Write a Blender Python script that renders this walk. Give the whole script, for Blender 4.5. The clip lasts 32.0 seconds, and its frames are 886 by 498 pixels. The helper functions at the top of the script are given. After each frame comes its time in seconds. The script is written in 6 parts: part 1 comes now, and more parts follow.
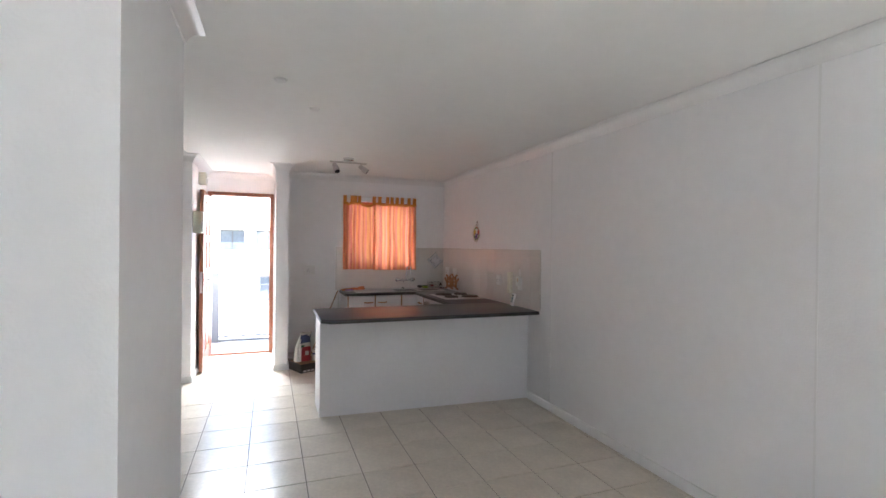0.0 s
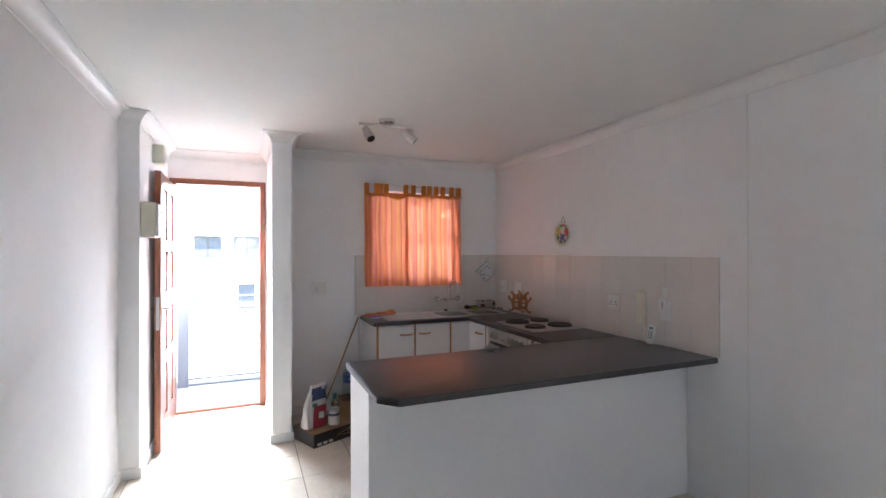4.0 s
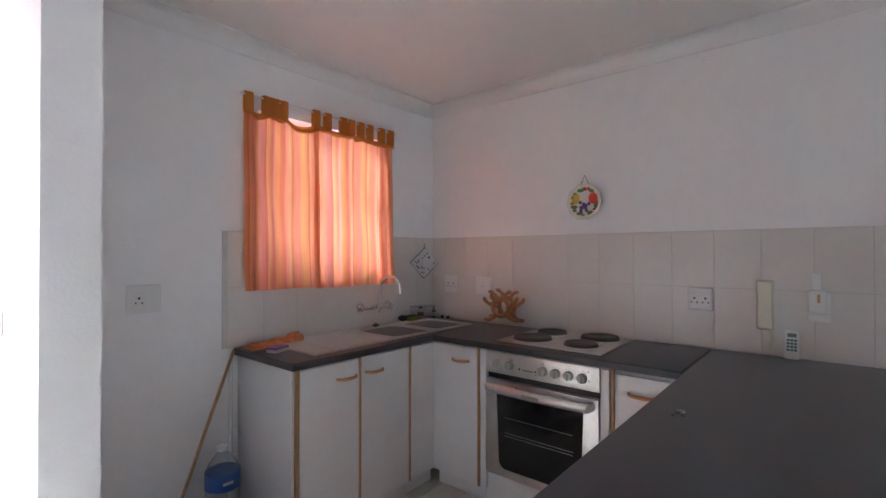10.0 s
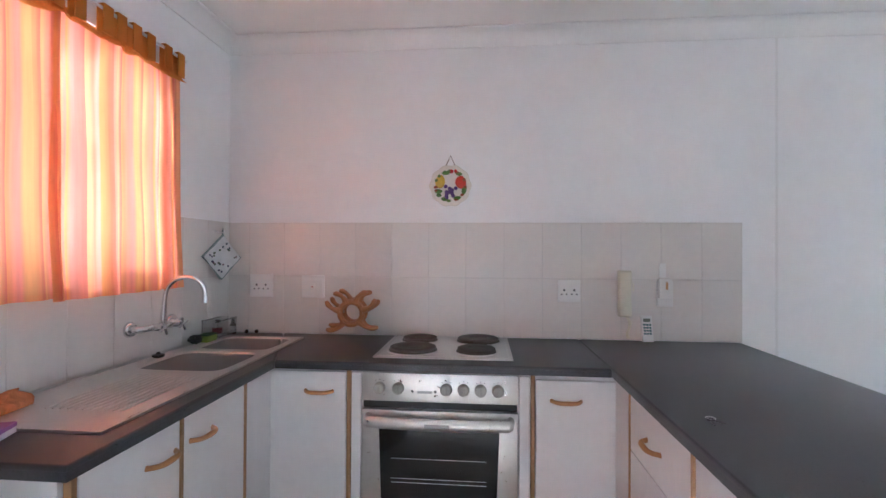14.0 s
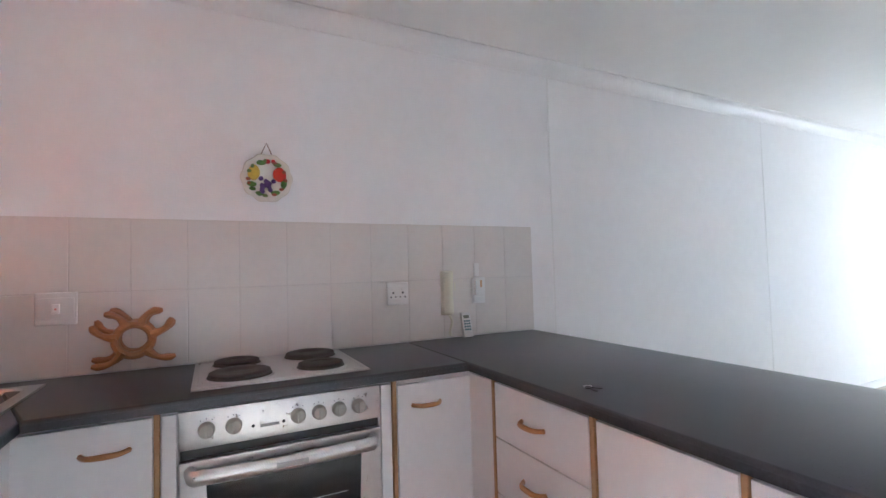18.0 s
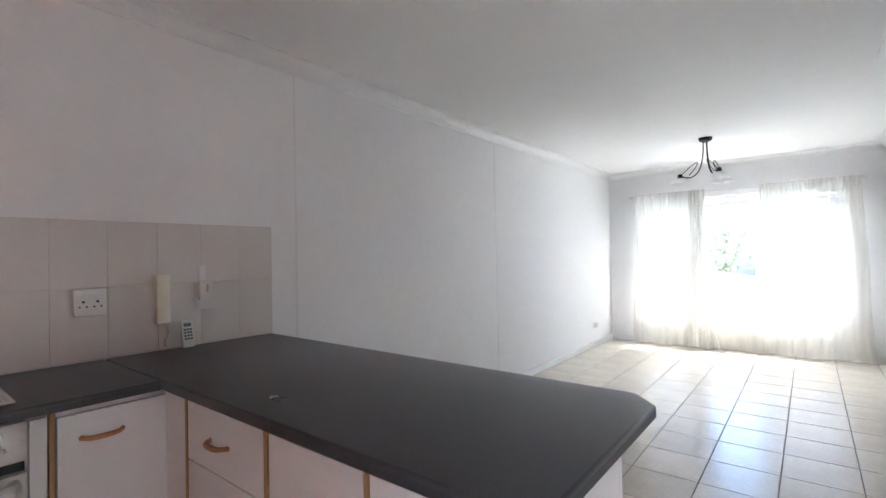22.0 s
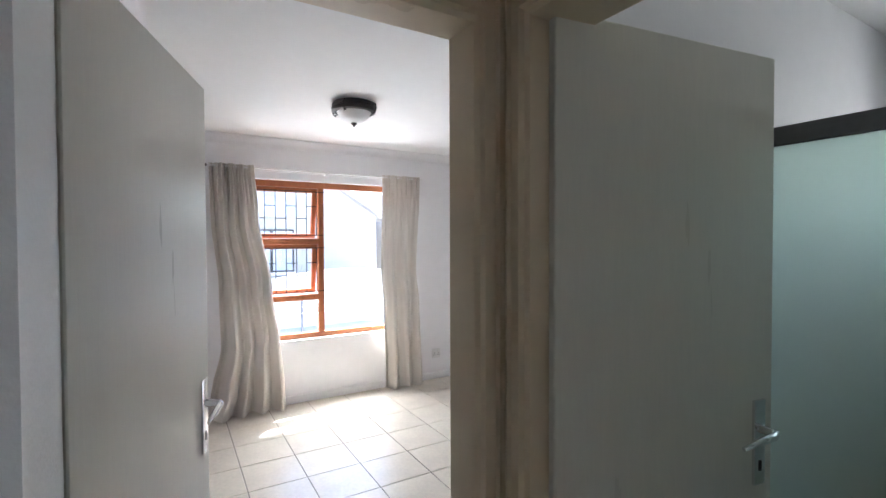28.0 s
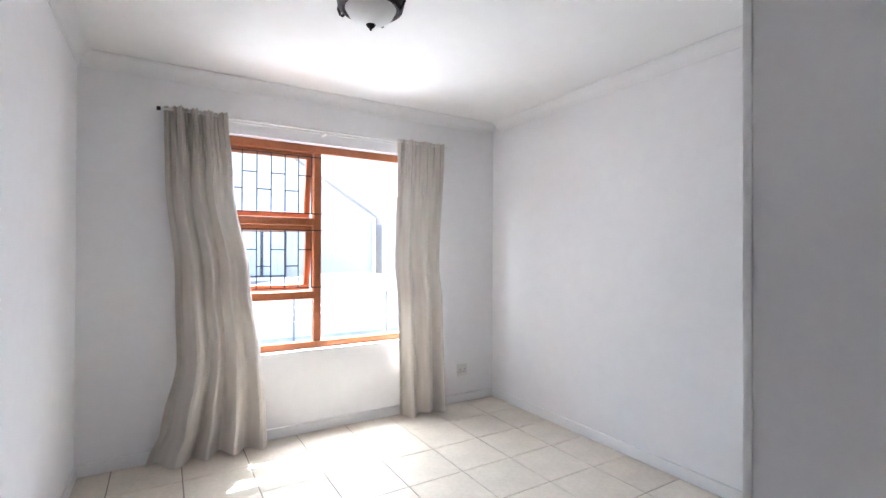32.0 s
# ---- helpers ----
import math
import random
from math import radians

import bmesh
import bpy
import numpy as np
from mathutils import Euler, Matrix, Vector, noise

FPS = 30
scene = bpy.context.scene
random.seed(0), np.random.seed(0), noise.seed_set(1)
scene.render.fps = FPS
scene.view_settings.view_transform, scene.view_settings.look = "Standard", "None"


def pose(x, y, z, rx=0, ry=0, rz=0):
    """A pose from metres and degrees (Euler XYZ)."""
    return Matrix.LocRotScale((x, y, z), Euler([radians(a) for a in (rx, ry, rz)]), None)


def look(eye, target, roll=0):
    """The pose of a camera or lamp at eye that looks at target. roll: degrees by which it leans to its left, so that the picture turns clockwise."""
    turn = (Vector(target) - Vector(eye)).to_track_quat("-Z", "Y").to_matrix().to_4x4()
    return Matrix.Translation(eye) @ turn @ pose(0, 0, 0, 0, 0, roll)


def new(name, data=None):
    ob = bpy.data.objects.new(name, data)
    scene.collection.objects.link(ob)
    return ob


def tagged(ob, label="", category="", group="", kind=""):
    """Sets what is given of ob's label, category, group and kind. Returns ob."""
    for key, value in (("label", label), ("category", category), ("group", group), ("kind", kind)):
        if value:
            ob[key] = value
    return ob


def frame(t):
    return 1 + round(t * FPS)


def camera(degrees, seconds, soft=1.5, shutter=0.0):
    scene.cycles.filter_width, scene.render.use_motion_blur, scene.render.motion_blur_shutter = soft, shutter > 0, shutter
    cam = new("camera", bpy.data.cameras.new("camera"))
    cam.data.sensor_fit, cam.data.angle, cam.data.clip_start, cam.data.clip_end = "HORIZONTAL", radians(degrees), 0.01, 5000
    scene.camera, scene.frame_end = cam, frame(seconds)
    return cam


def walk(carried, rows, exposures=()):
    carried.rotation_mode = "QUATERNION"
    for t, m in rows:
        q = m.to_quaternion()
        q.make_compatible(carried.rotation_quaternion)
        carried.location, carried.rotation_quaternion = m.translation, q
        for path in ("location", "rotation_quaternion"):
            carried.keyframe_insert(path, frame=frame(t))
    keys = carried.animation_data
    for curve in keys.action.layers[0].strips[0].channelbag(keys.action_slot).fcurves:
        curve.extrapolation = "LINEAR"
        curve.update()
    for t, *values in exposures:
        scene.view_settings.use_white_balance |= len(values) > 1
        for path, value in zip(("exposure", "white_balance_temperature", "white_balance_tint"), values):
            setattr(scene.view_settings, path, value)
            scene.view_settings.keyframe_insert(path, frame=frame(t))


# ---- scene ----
EXPOSURES = [(0, 4.1, 5900, 9), (3, 4.15, 5750, 9), (6, 4.05, 5600, 10), (8, 4.15, 5550, 9), (10, 4.3, 5450, 8), (13, 4.85, 5250, 7), (16, 5.0, 5200, 6), (20, 4.5, 5450, 7), (23, 4.05, 5750, 9), (26, 3.6, 5850, 11), (29, 3.8, 5650, 10), (32, 3.75, 5650, 10)]
SUN_EL, SUN_AZ = 57.0, 24.0
EAVE_LIVING, EAVE_BED = -8.76, -9.34
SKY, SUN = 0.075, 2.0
# powers of the added area lamps at the windows and the door
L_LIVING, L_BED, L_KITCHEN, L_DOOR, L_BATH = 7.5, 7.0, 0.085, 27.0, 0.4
cam = camera(87.7, 32.0)
PATH = [
    (0, (-2.353, -6.168, 1.451), (-1.648, -4.297, 1.441), 0.65),
    (0.5, (-2.458, -5.918, 1.450), (-1.701, -4.067, 1.445), 0.35),
    (1, (-2.530, -5.704, 1.448), (-1.737, -3.868, 1.446), 0.23),
    (1.5, (-2.562, -5.484, 1.448), (-1.739, -3.661, 1.452), 0.18),
    (2, (-2.546, -5.253, 1.449), (-1.704, -3.438, 1.452), 0.16),
    (2.5, (-2.509, -5.007, 1.457), (-1.694, -3.181, 1.467), 0.11),
    (3, (-2.463, -4.818, 1.457), (-1.691, -2.973, 1.468), 0.41),
    (3.5, (-2.476, -4.546, 1.463), (-1.699, -2.704, 1.473), 0.08),
    (5.5, (-2.422, -3.707, 1.478), (-1.618, -1.876, 1.484), -0.20),
    (6, (-2.434, -3.528, 1.469), (-1.598, -1.711, 1.480), -0.16),
    (6.5, (-2.461, -3.337, 1.465), (-1.565, -1.549, 1.481), -0.21),
    (7, (-2.478, -3.151, 1.452), (-1.514, -1.399, 1.464), -0.26),
    (7.5, (-2.537, -2.964, 1.434), (-1.474, -1.271, 1.452), -0.15),
    (8, (-2.567, -2.775, 1.413), (-1.402, -1.150, 1.432), 0.00),
    (8.5, (-2.584, -2.576, 1.387), (-1.305, -1.038, 1.402), 0.21),
    (9, (-2.565, -2.429, 1.364), (-1.193, -0.973, 1.384), 0.11),
    (9.5, (-2.553, -2.305, 1.342), (-1.093, -0.938, 1.361), 0.04),
    (10, (-2.542, -2.180, 1.321), (-1.010, -0.895, 1.339), -0.04),
    (10.5, (-2.526, -2.034, 1.302), (-0.914, -0.851, 1.330), -0.23),
    (11, (-2.481, -1.893, 1.284), (-0.796, -0.817, 1.316), -0.31),
    (11.5, (-2.456, -1.751, 1.281), (-0.676, -0.838, 1.311), -0.29),
    (12, (-2.431, -1.640, 1.287), (-0.577, -0.890, 1.312), -0.25),
    (12.5, (-2.404, -1.518, 1.272), (-0.487, -0.950, 1.302), -0.27),
    (13, (-2.384, -1.391, 1.261), (-0.424, -0.998, 1.307), -0.21),
    (13.5, (-2.347, -1.325, 1.283), (-0.366, -1.048, 1.310), 0.08),
    (15.5, (-2.186, -1.067, 1.225), (-0.201, -1.304, 1.290), -0.19),
    (16, (-2.135, -0.973, 1.197), (-0.181, -1.390, 1.284), -0.68),
    (16.5, (-2.084, -0.937, 1.176), (-0.165, -1.492, 1.289), -0.94),
    (17, (-2.070, -0.931, 1.169), (-0.188, -1.595, 1.290), -1.16),
    (17.5, (-2.061, -0.914, 1.179), (-0.225, -1.700, 1.291), -1.31),
    (18, (-2.087, -0.899, 1.209), (-0.302, -1.798, 1.295), -1.50),
    (18.5, (-2.109, -0.883, 1.219), (-0.386, -1.895, 1.297), -1.57),
    (19, (-2.116, -0.889, 1.227), (-0.461, -2.011, 1.291), -1.55),
    (19.5, (-2.120, -0.887, 1.240), (-0.549, -2.124, 1.286), -1.49),
    (20, (-2.268, -0.860, 1.259), (-0.755, -2.167, 1.301), -1.11),
    (20.5, (-2.254, -0.925, 1.256), (-0.794, -2.291, 1.299), -0.90),
    (21, (-2.263, -0.951, 1.236), (-0.882, -2.397, 1.286), -0.97),
    (21.5, (-2.269, -1.013, 1.243), (-0.958, -2.522, 1.290), -0.97),
    (22, (-2.284, -1.125, 1.256), (-1.040, -2.691, 1.286), -1.17),
    (22.5, (-2.315, -1.302, 1.270), (-1.147, -2.925, 1.295), -1.10),
    (23, (-2.353, -1.535, 1.286), (-1.290, -3.228, 1.321), -1.17),
    (24, (-2.420, -2.114, 1.332), (-1.696, -3.978, 1.351), -0.18),
    (25, (-2.553, -2.808, 1.359), (-2.590, -4.807, 1.375), 0.56),
    (25.5, (-2.706, -3.087, 1.378), (-3.060, -5.056, 1.388), 0.62),
    (26, (-2.829, -3.301, 1.389), (-3.385, -5.222, 1.387), 0.12),
    (26.5, (-2.984, -3.508, 1.400), (-3.702, -5.375, 1.403), -0.59),
    (28.5, (-3.632, -4.395, 1.499), (-4.675, -6.101, 1.454), 0.10),
    (29, (-3.756, -4.633, 1.466), (-4.789, -6.345, 1.423), 0.53),
    (29.5, (-3.847, -4.792, 1.428), (-4.866, -6.513, 1.399), 0.43),
    (30, (-3.779, -4.811, 1.372), (-4.804, -6.528, 1.356), 0.64),
    (30.5, (-3.700, -4.771, 1.320), (-4.723, -6.490, 1.318), 0.68),
    (31, (-3.744, -4.944, 1.293), (-4.769, -6.661, 1.302), 0.40),
    (31.5, (-3.774, -5.090, 1.278), (-4.804, -6.804, 1.291), 0.27),
    (32, (-3.769, -5.192, 1.268), (-4.805, -6.902, 1.279), 0.19),
]
walk(cam, [(t, look(eye, target, roll)) for t, eye, target, roll in PATH], EXPOSURES)

# ---- light ----
world = bpy.data.worlds.new("sky")
scene.world = world
world.use_nodes = True
wn = world.node_tree.nodes
sky = wn.new("ShaderNodeTexSky")
sky.sky_type, sky.sun_disc = "NISHITA", False
sky.sun_elevation, sky.sun_rotation = radians(SUN_EL), radians(180 + SUN_AZ)
world.node_tree.links.new(sky.outputs[0], wn["Background"].inputs[0])
wn["Background"].inputs[1].default_value = SKY
sun = new("sun", bpy.data.lights.new("sun", "SUN"))
sun.data.energy, sun.data.angle, sun.data.color = SUN, radians(0.53), (1.0, 0.95, 0.88)
sun.matrix_world = look((0, 0, 0), (math.sin(radians(SUN_AZ)) * math.cos(radians(SUN_EL)),
                                    math.cos(radians(SUN_AZ)) * math.cos(radians(SUN_EL)), -math.sin(radians(SUN_EL))))


def fill_lamp(name, eye, target, w, h, power, color=(0.97, 0.975, 0.95)):
    """Adds an area lamp in place of daylight at an opening; from the room it is hidden behind the lintel, the sill or
    the curtain.
    """
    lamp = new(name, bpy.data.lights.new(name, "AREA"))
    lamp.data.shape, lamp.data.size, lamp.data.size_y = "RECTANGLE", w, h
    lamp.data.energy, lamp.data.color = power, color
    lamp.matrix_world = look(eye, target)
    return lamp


# ---- materials ----
def nodes_of(name):
    m = bpy.data.materials.new(name)
    m.use_nodes = True
    nt = m.node_tree
    return m, nt, nt.nodes["Principled BSDF"]


def material(name, color, rough=0.5, metal=0.0, var=0.06, scale=6.0, bump=0.0, bump_scale=60.0, spec=0.5, stretch=(1, 1, 1), piece=0.0, coat=0.0):
    """Paint, metal, wood: a base colour with variation at two scales, and fine relief."""
    m, nt, p = nodes_of(name)
    new_node, link = nt.nodes.new, nt.links.new
    co = new_node("ShaderNodeTexCoord")
    mp = new_node("ShaderNodeMapping")
    mp.inputs["Scale"].default_value = stretch
    link(co.outputs["Object"], mp.inputs[0])
    big, fine = new_node("ShaderNodeTexNoise"), new_node("ShaderNodeTexNoise")
    big.inputs["Scale"].default_value, fine.inputs["Scale"].default_value = scale, scale * 9
    big.inputs["Detail"].default_value = fine.inputs["Detail"].default_value = 4
    link(mp.outputs[0], big.inputs["Vector"])
    link(mp.outputs[0], fine.inputs["Vector"])
    add = new_node("ShaderNodeMath")
    add.operation = "ADD"
    link(big.outputs[0], add.inputs[0])
    link(fine.outputs[0], add.inputs[1])
    if piece:
        oi, pm = new_node("ShaderNodeObjectInfo"), new_node("ShaderNodeMath")
        pm.operation = "MULTIPLY_ADD"
        pm.inputs[1].default_value = piece
        link(oi.outputs["Random"], pm.inputs[0])
        link(add.outputs[0], pm.inputs[2])
        add = pm
    ramp = new_node("ShaderNodeMapRange")
    ramp.inputs["From Min"].default_value, ramp.inputs["From Max"].default_value = 0.6, 1.4 + piece
    ramp.inputs["To Min"].default_value, ramp.inputs["To Max"].default_value = 1 - var, 1 + var
    link(add.outputs[0], ramp.inputs[0])
    mul = new_node("ShaderNodeVectorMath")
    mul.operation = "SCALE"
    mul.inputs[0].default_value = color
    link(ramp.outputs[0], mul.inputs["Scale"])
    link(mul.outputs[0], p.inputs["Base Color"])
    rr = new_node("ShaderNodeMapRange")
    rr.inputs["From Min"].default_value, rr.inputs["From Max"].default_value = 0.3, 0.7
    rr.inputs["To Min"].default_value, rr.inputs["To Max"].default_value = rough * 0.85, min(1, rough * 1.15)
    link(big.outputs[0], rr.inputs[0])
    link(rr.outputs[0], p.inputs["Roughness"])
    p.inputs["Metallic"].default_value = metal
    p.inputs["Specular IOR Level"].default_value = spec
    p.inputs["Coat Weight"].default_value = coat
    if bump:
        bn, bp = new_node("ShaderNodeTexNoise"), new_node("ShaderNodeBump")
        bn.inputs["Scale"].default_value, bn.inputs["Detail"].default_value = bump_scale, 5
        bp.inputs["Strength"].default_value, bp.inputs["Distance"].default_value = bump, 0.01
        link(mp.outputs[0], bn.inputs["Vector"])
        link(bn.outputs[0], bp.inputs["Height"])
        link(bp.outputs[0], p.inputs["Normal"])
    return m


def glass(name, color=(1, 1, 1), rough=0.0):
    m, nt, p = nodes_of(name)
    p.inputs["Base Color"].default_value = (*color, 1)
    p.inputs["Transmission Weight"].default_value = 1
    p.inputs["Roughness"].default_value = rough
    p.inputs["IOR"].default_value = 1.45
    return m


def cloth(name, color, through_color, share, var=0.05, weave=900.0, stripes=None, see=0.0):
    """Woven cloth that lets part of the light through. stripes: colours of vertical bands along the cloth's own width."""
    m, nt, p = nodes_of(name)
    new_node, link = nt.nodes.new, nt.links.new
    tr, mix, out = new_node("ShaderNodeBsdfTranslucent"), new_node("ShaderNodeMixShader"), nt.nodes["Material Output"]
    p.inputs["Roughness"].default_value, p.inputs["Specular IOR Level"].default_value = 0.9, 0.1
    p.inputs["Base Color"].default_value = (*color, 1)
    tr.inputs[0].default_value = (*through_color, 1)
    uv = new_node("ShaderNodeUVMap")
    noise_tex = new_node("ShaderNodeTexNoise")
    mp = new_node("ShaderNodeMapping")
    mp.inputs["Scale"].default_value = (1.0, 0.12, 1.0)
    link(uv.outputs[0], mp.inputs[0])
    link(mp.outputs[0], noise_tex.inputs["Vector"])
    noise_tex.inputs["Scale"].default_value, noise_tex.inputs["Detail"].default_value = 26, 6
    vr = new_node("ShaderNodeMapRange")
    vr.inputs["From Min"].default_value, vr.inputs["From Max"].default_value = 0.3, 0.7
    vr.inputs["To Min"].default_value, vr.inputs["To Max"].default_value = 1 - var, 1 + var
    link(noise_tex.outputs[0], vr.inputs[0])
    for base, sock in ((color, p.inputs["Base Color"]), (through_color, tr.inputs[0])):
        sc = new_node("ShaderNodeVectorMath")
        sc.operation = "SCALE"
        link(vr.outputs[0], sc.inputs["Scale"])
        if stripes:
            sep, ramp, wob = new_node("ShaderNodeSeparateXYZ"), new_node("ShaderNodeValToRGB"), new_node("ShaderNodeMath")
            link(uv.outputs[0], sep.inputs[0])
            wob.operation = "FRACT"
            link(sep.outputs[0], wob.inputs[0])
            link(wob.outputs[0], ramp.inputs[0])
            cr = ramp.color_ramp
            cr.interpolation = "EASE"
            while len(cr.elements) < len(stripes):
                cr.elements.new(0.5)
            for n, (el, c) in enumerate(zip(cr.elements, stripes)):
                el.position = (n + 0.55 * math.sin(2.4 * n)) / len(stripes) if n else 0.0
                el.color = (*c, 1)
            link(ramp.outputs[0], sc.inputs[0])
        else:
            sc.inputs[0].default_value = base
        link(sc.outputs[0], sock)
    mix.inputs[0].default_value = share
    link(p.outputs[0], mix.inputs[1])
    link(tr.outputs[0], mix.inputs[2])
    last = mix
    if see:
        clear, more = new_node("ShaderNodeBsdfTransparent"), new_node("ShaderNodeMixShader")
        more.inputs[0].default_value = see
        link(mix.outputs[0], more.inputs[1])
        link(clear.outputs[0], more.inputs[2])
        last = more
    wv, bp = new_node("ShaderNodeTexNoise"), new_node("ShaderNodeBump")
    wv.inputs["Scale"].default_value = weave
    bp.inputs["Strength"].default_value, bp.inputs["Distance"].default_value = 0.15, 0.002
    link(uv.outputs[0], wv.inputs["Vector"])
    link(wv.outputs[0], bp.inputs["Height"])
    link(bp.outputs[0], p.inputs["Normal"])
    link(last.outputs[0], out.inputs[0])
    return m


WALL = material("wall_paint", (0.86, 0.85, 0.85), 0.55, var=0.025, scale=1.5, bump=0.12, bump_scale=90, spec=0.35)
CEIL = material("ceiling_paint", (0.85, 0.84, 0.82), 0.8, var=0.02, scale=1.2, bump=0.08, bump_scale=120, spec=0.2)
TRIM = material("white_trim_paint", (0.80, 0.79, 0.78), 0.4, var=0.03, scale=5, bump=0.05, bump_scale=40)
TILE = material("floor_tile_glaze", (0.68, 0.61, 0.51), 0.24, var=0.13, scale=4.5, bump=0.04, bump_scale=25, piece=0.25)
GROUT = material("floor_grout", (0.20, 0.18, 0.16), 0.9, var=0.2, scale=12, bump=0.3)
SPLASH = material("splashback_tile_glaze", (0.72, 0.68, 0.64), 0.18, var=0.03, scale=4, bump=0.02, bump_scale=15, piece=0.1)
SPLASH_GROUT = material("splashback_grout", (0.62, 0.59, 0.56), 0.9, var=0.05)
TOP = material("worktop_laminate", (0.046, 0.046, 0.050), 0.32, var=0.35, scale=260, bump=0.02, bump_scale=500, spec=0.5)
CAB = material("white_melamine", (0.74, 0.72, 0.72), 0.42, var=0.03, scale=4, bump=0.03, bump_scale=50)
OAK = material("oak_edging", (0.36, 0.20, 0.09), 0.5, var=0.25, scale=8, stretch=(1, 1, 0.12), bump=0.15, bump_scale=80)
HANDLE = material("varnished_wood_handle", (0.42, 0.19, 0.06), 0.35, var=0.2, scale=20, stretch=(1, 1, 0.3), coat=0.3)
STEEL = material("brushed_steel", (0.62, 0.60, 0.58), 0.32, metal=1.0, var=0.08, scale=6, stretch=(1, 8, 8), bump=0.03, bump_scale=120)
CHROME = material("chrome", (0.75, 0.75, 0.76), 0.10, metal=1.0, var=0.03)
DARKMETAL = material("dark_bronze", (0.035, 0.03, 0.03), 0.42, metal=0.6, var=0.2, scale=30, bump=0.1)
BLACKGLASS = material("oven_glass", (0.012, 0.012, 0.013), 0.08, var=0.2, scale=3)
HOTPLATE = material("cast_iron_hotplate", (0.055, 0.045, 0.04), 0.55, var=0.35, scale=25, bump=0.1)
MAHOGANY = material("varnished_mahogany", (0.27, 0.085, 0.036), 0.32, var=0.3, scale=6, stretch=(3, 3, 0.25), bump=0.1, coat=0.4)
MERANTI = material("meranti_window_wood", (0.40, 0.13, 0.045), 0.4, var=0.22, scale=7, stretch=(2, 2, 0.4), bump=0.1)
CREAMGLOSS = material("cream_gloss_frame", (0.66, 0.55, 0.39), 0.30, var=0.03, scale=6, stretch=(1, 1, 0.2), bump=0.03, bump_scale=40)
DOORPAINT = material("off_white_door_paint", (0.70, 0.68, 0.60), 0.32, var=0.03, scale=5, stretch=(3, 3, 0.3), bump=0.06, bump_scale=60)
PLASTIC = material("white_plastic", (0.76, 0.75, 0.73), 0.35, var=0.03)
CREAM = material("cream_plastic", (0.72, 0.69, 0.56), 0.4, var=0.05)
BLACK = material("black_plastic", (0.02, 0.02, 0.02), 0.4, var=0.1)
GLASS = glass("clear_glass")
CONCRETE = material("balcony_concrete", (0.18, 0.175, 0.18), 0.85, var=0.2, scale=3, bump=0.4, bump_scale=40)
PLASTER = material("exterior_plaster", (0.72, 0.69, 0.64), 0.9, var=0.06, scale=0.8, bump=0.3, bump_scale=30)
GREYPLASTER = material("grey_exterior_plaster", (0.40, 0.39, 0.37), 0.9, var=0.06, scale=0.8, bump=0.3, bump_scale=30)
GREYPAINT = material("grey_rail_paint", (0.15, 0.15, 0.16), 0.5, var=0.1)
GRASS = material("lawn", (0.045, 0.10, 0.02), 0.95, var=0.5, scale=2, bump=0.6, bump_scale=60)
ROOF = material("roof_sheet", (0.46, 0.44, 0.43), 0.7, var=0.15, scale=1.0)
PAVING = material("pale_paving", (0.50, 0.47, 0.43), 0.9, var=0.15, scale=0.7)


# ---- builders ----
def mesh_of(name, bm, mat):
    me = bpy.data.meshes.new(name)
    bm.to_mesh(me)
    bm.free()
    for m in mat if isinstance(mat, (list, tuple)) else [mat]:
        me.materials.append(m)
    return me


def smooth(ob, angle=0.7):
    for f in ob.data.polygons:
        f.use_smooth = True
    ob.data.set_sharp_from_angle(angle=angle)
    return ob


def part(name, bm, mat, parent=None, label="", soft=True):
    ob = new(name, mesh_of(name, bm, mat))
    if soft:
        smooth(ob)
    if parent is not None:
        ob.parent = parent
        # parts are modelled in world axes unless their thing has been moved
        ob.matrix_parent_inverse = parent.matrix_world.inverted() if parent.get("placed") else Matrix.Identity(4)
    if label:
        ob["label"] = label
    return ob


def thing(name, label, category, group="", kind="", at=(0, 0, 0), turn=0.0):
    ob = new(name)
    ob.empty_display_size = 0.1
    ob.matrix_world = pose(*at, 0, 0, turn)
    return tagged(ob, label, category, group, kind)


def box(bm, x0, x1, y0, y1, z0, z1, bevel=0.0, seg=2):
    r = bmesh.ops.create_cube(bm, size=1)
    for v in r["verts"]:
        v.co = Vector(((x0 + x1) / 2 + v.co.x * (x1 - x0), (y0 + y1) / 2 + v.co.y * (y1 - y0), (z0 + z1) / 2 + v.co.z * (z1 - z0)))
    if bevel:
        edges = list({e for v in r["verts"] for e in v.link_edges})
        bmesh.ops.bevel(bm, geom=edges, offset=bevel, segments=seg, affect="EDGES", profile=0.6)
    return bm


def boxed(*args, **kw):
    return box(bmesh.new(), *args, **kw)


def lathe(bm, profile, steps=24, at=(0, 0, 0), axis="z"):
    """Turns a profile of (radius, height) about an axis."""
    rings = []
    for r, h in profile:
        ring = []
        for k in range(steps):
            a = 2 * math.pi * k / steps
            c, s = r * math.cos(a), r * math.sin(a)
            co = {"z": (c, s, h), "x": (h, c, s), "y": (s, h, c)}[axis]
            ring.append(bm.verts.new(Vector(co) + Vector(at)))
        rings.append(ring)
    for a, b in zip(rings, rings[1:]):
        for k in range(steps):
            bm.faces.new((a[k], a[(k + 1) % steps], b[(k + 1) % steps], b[k]))
    for ring, flip in ((rings[0], True), (rings[-1], False)):
        bm.faces.new(ring[::-1] if flip else ring)
    bmesh.ops.recalc_face_normals(bm, faces=bm.faces[:])
    return bm


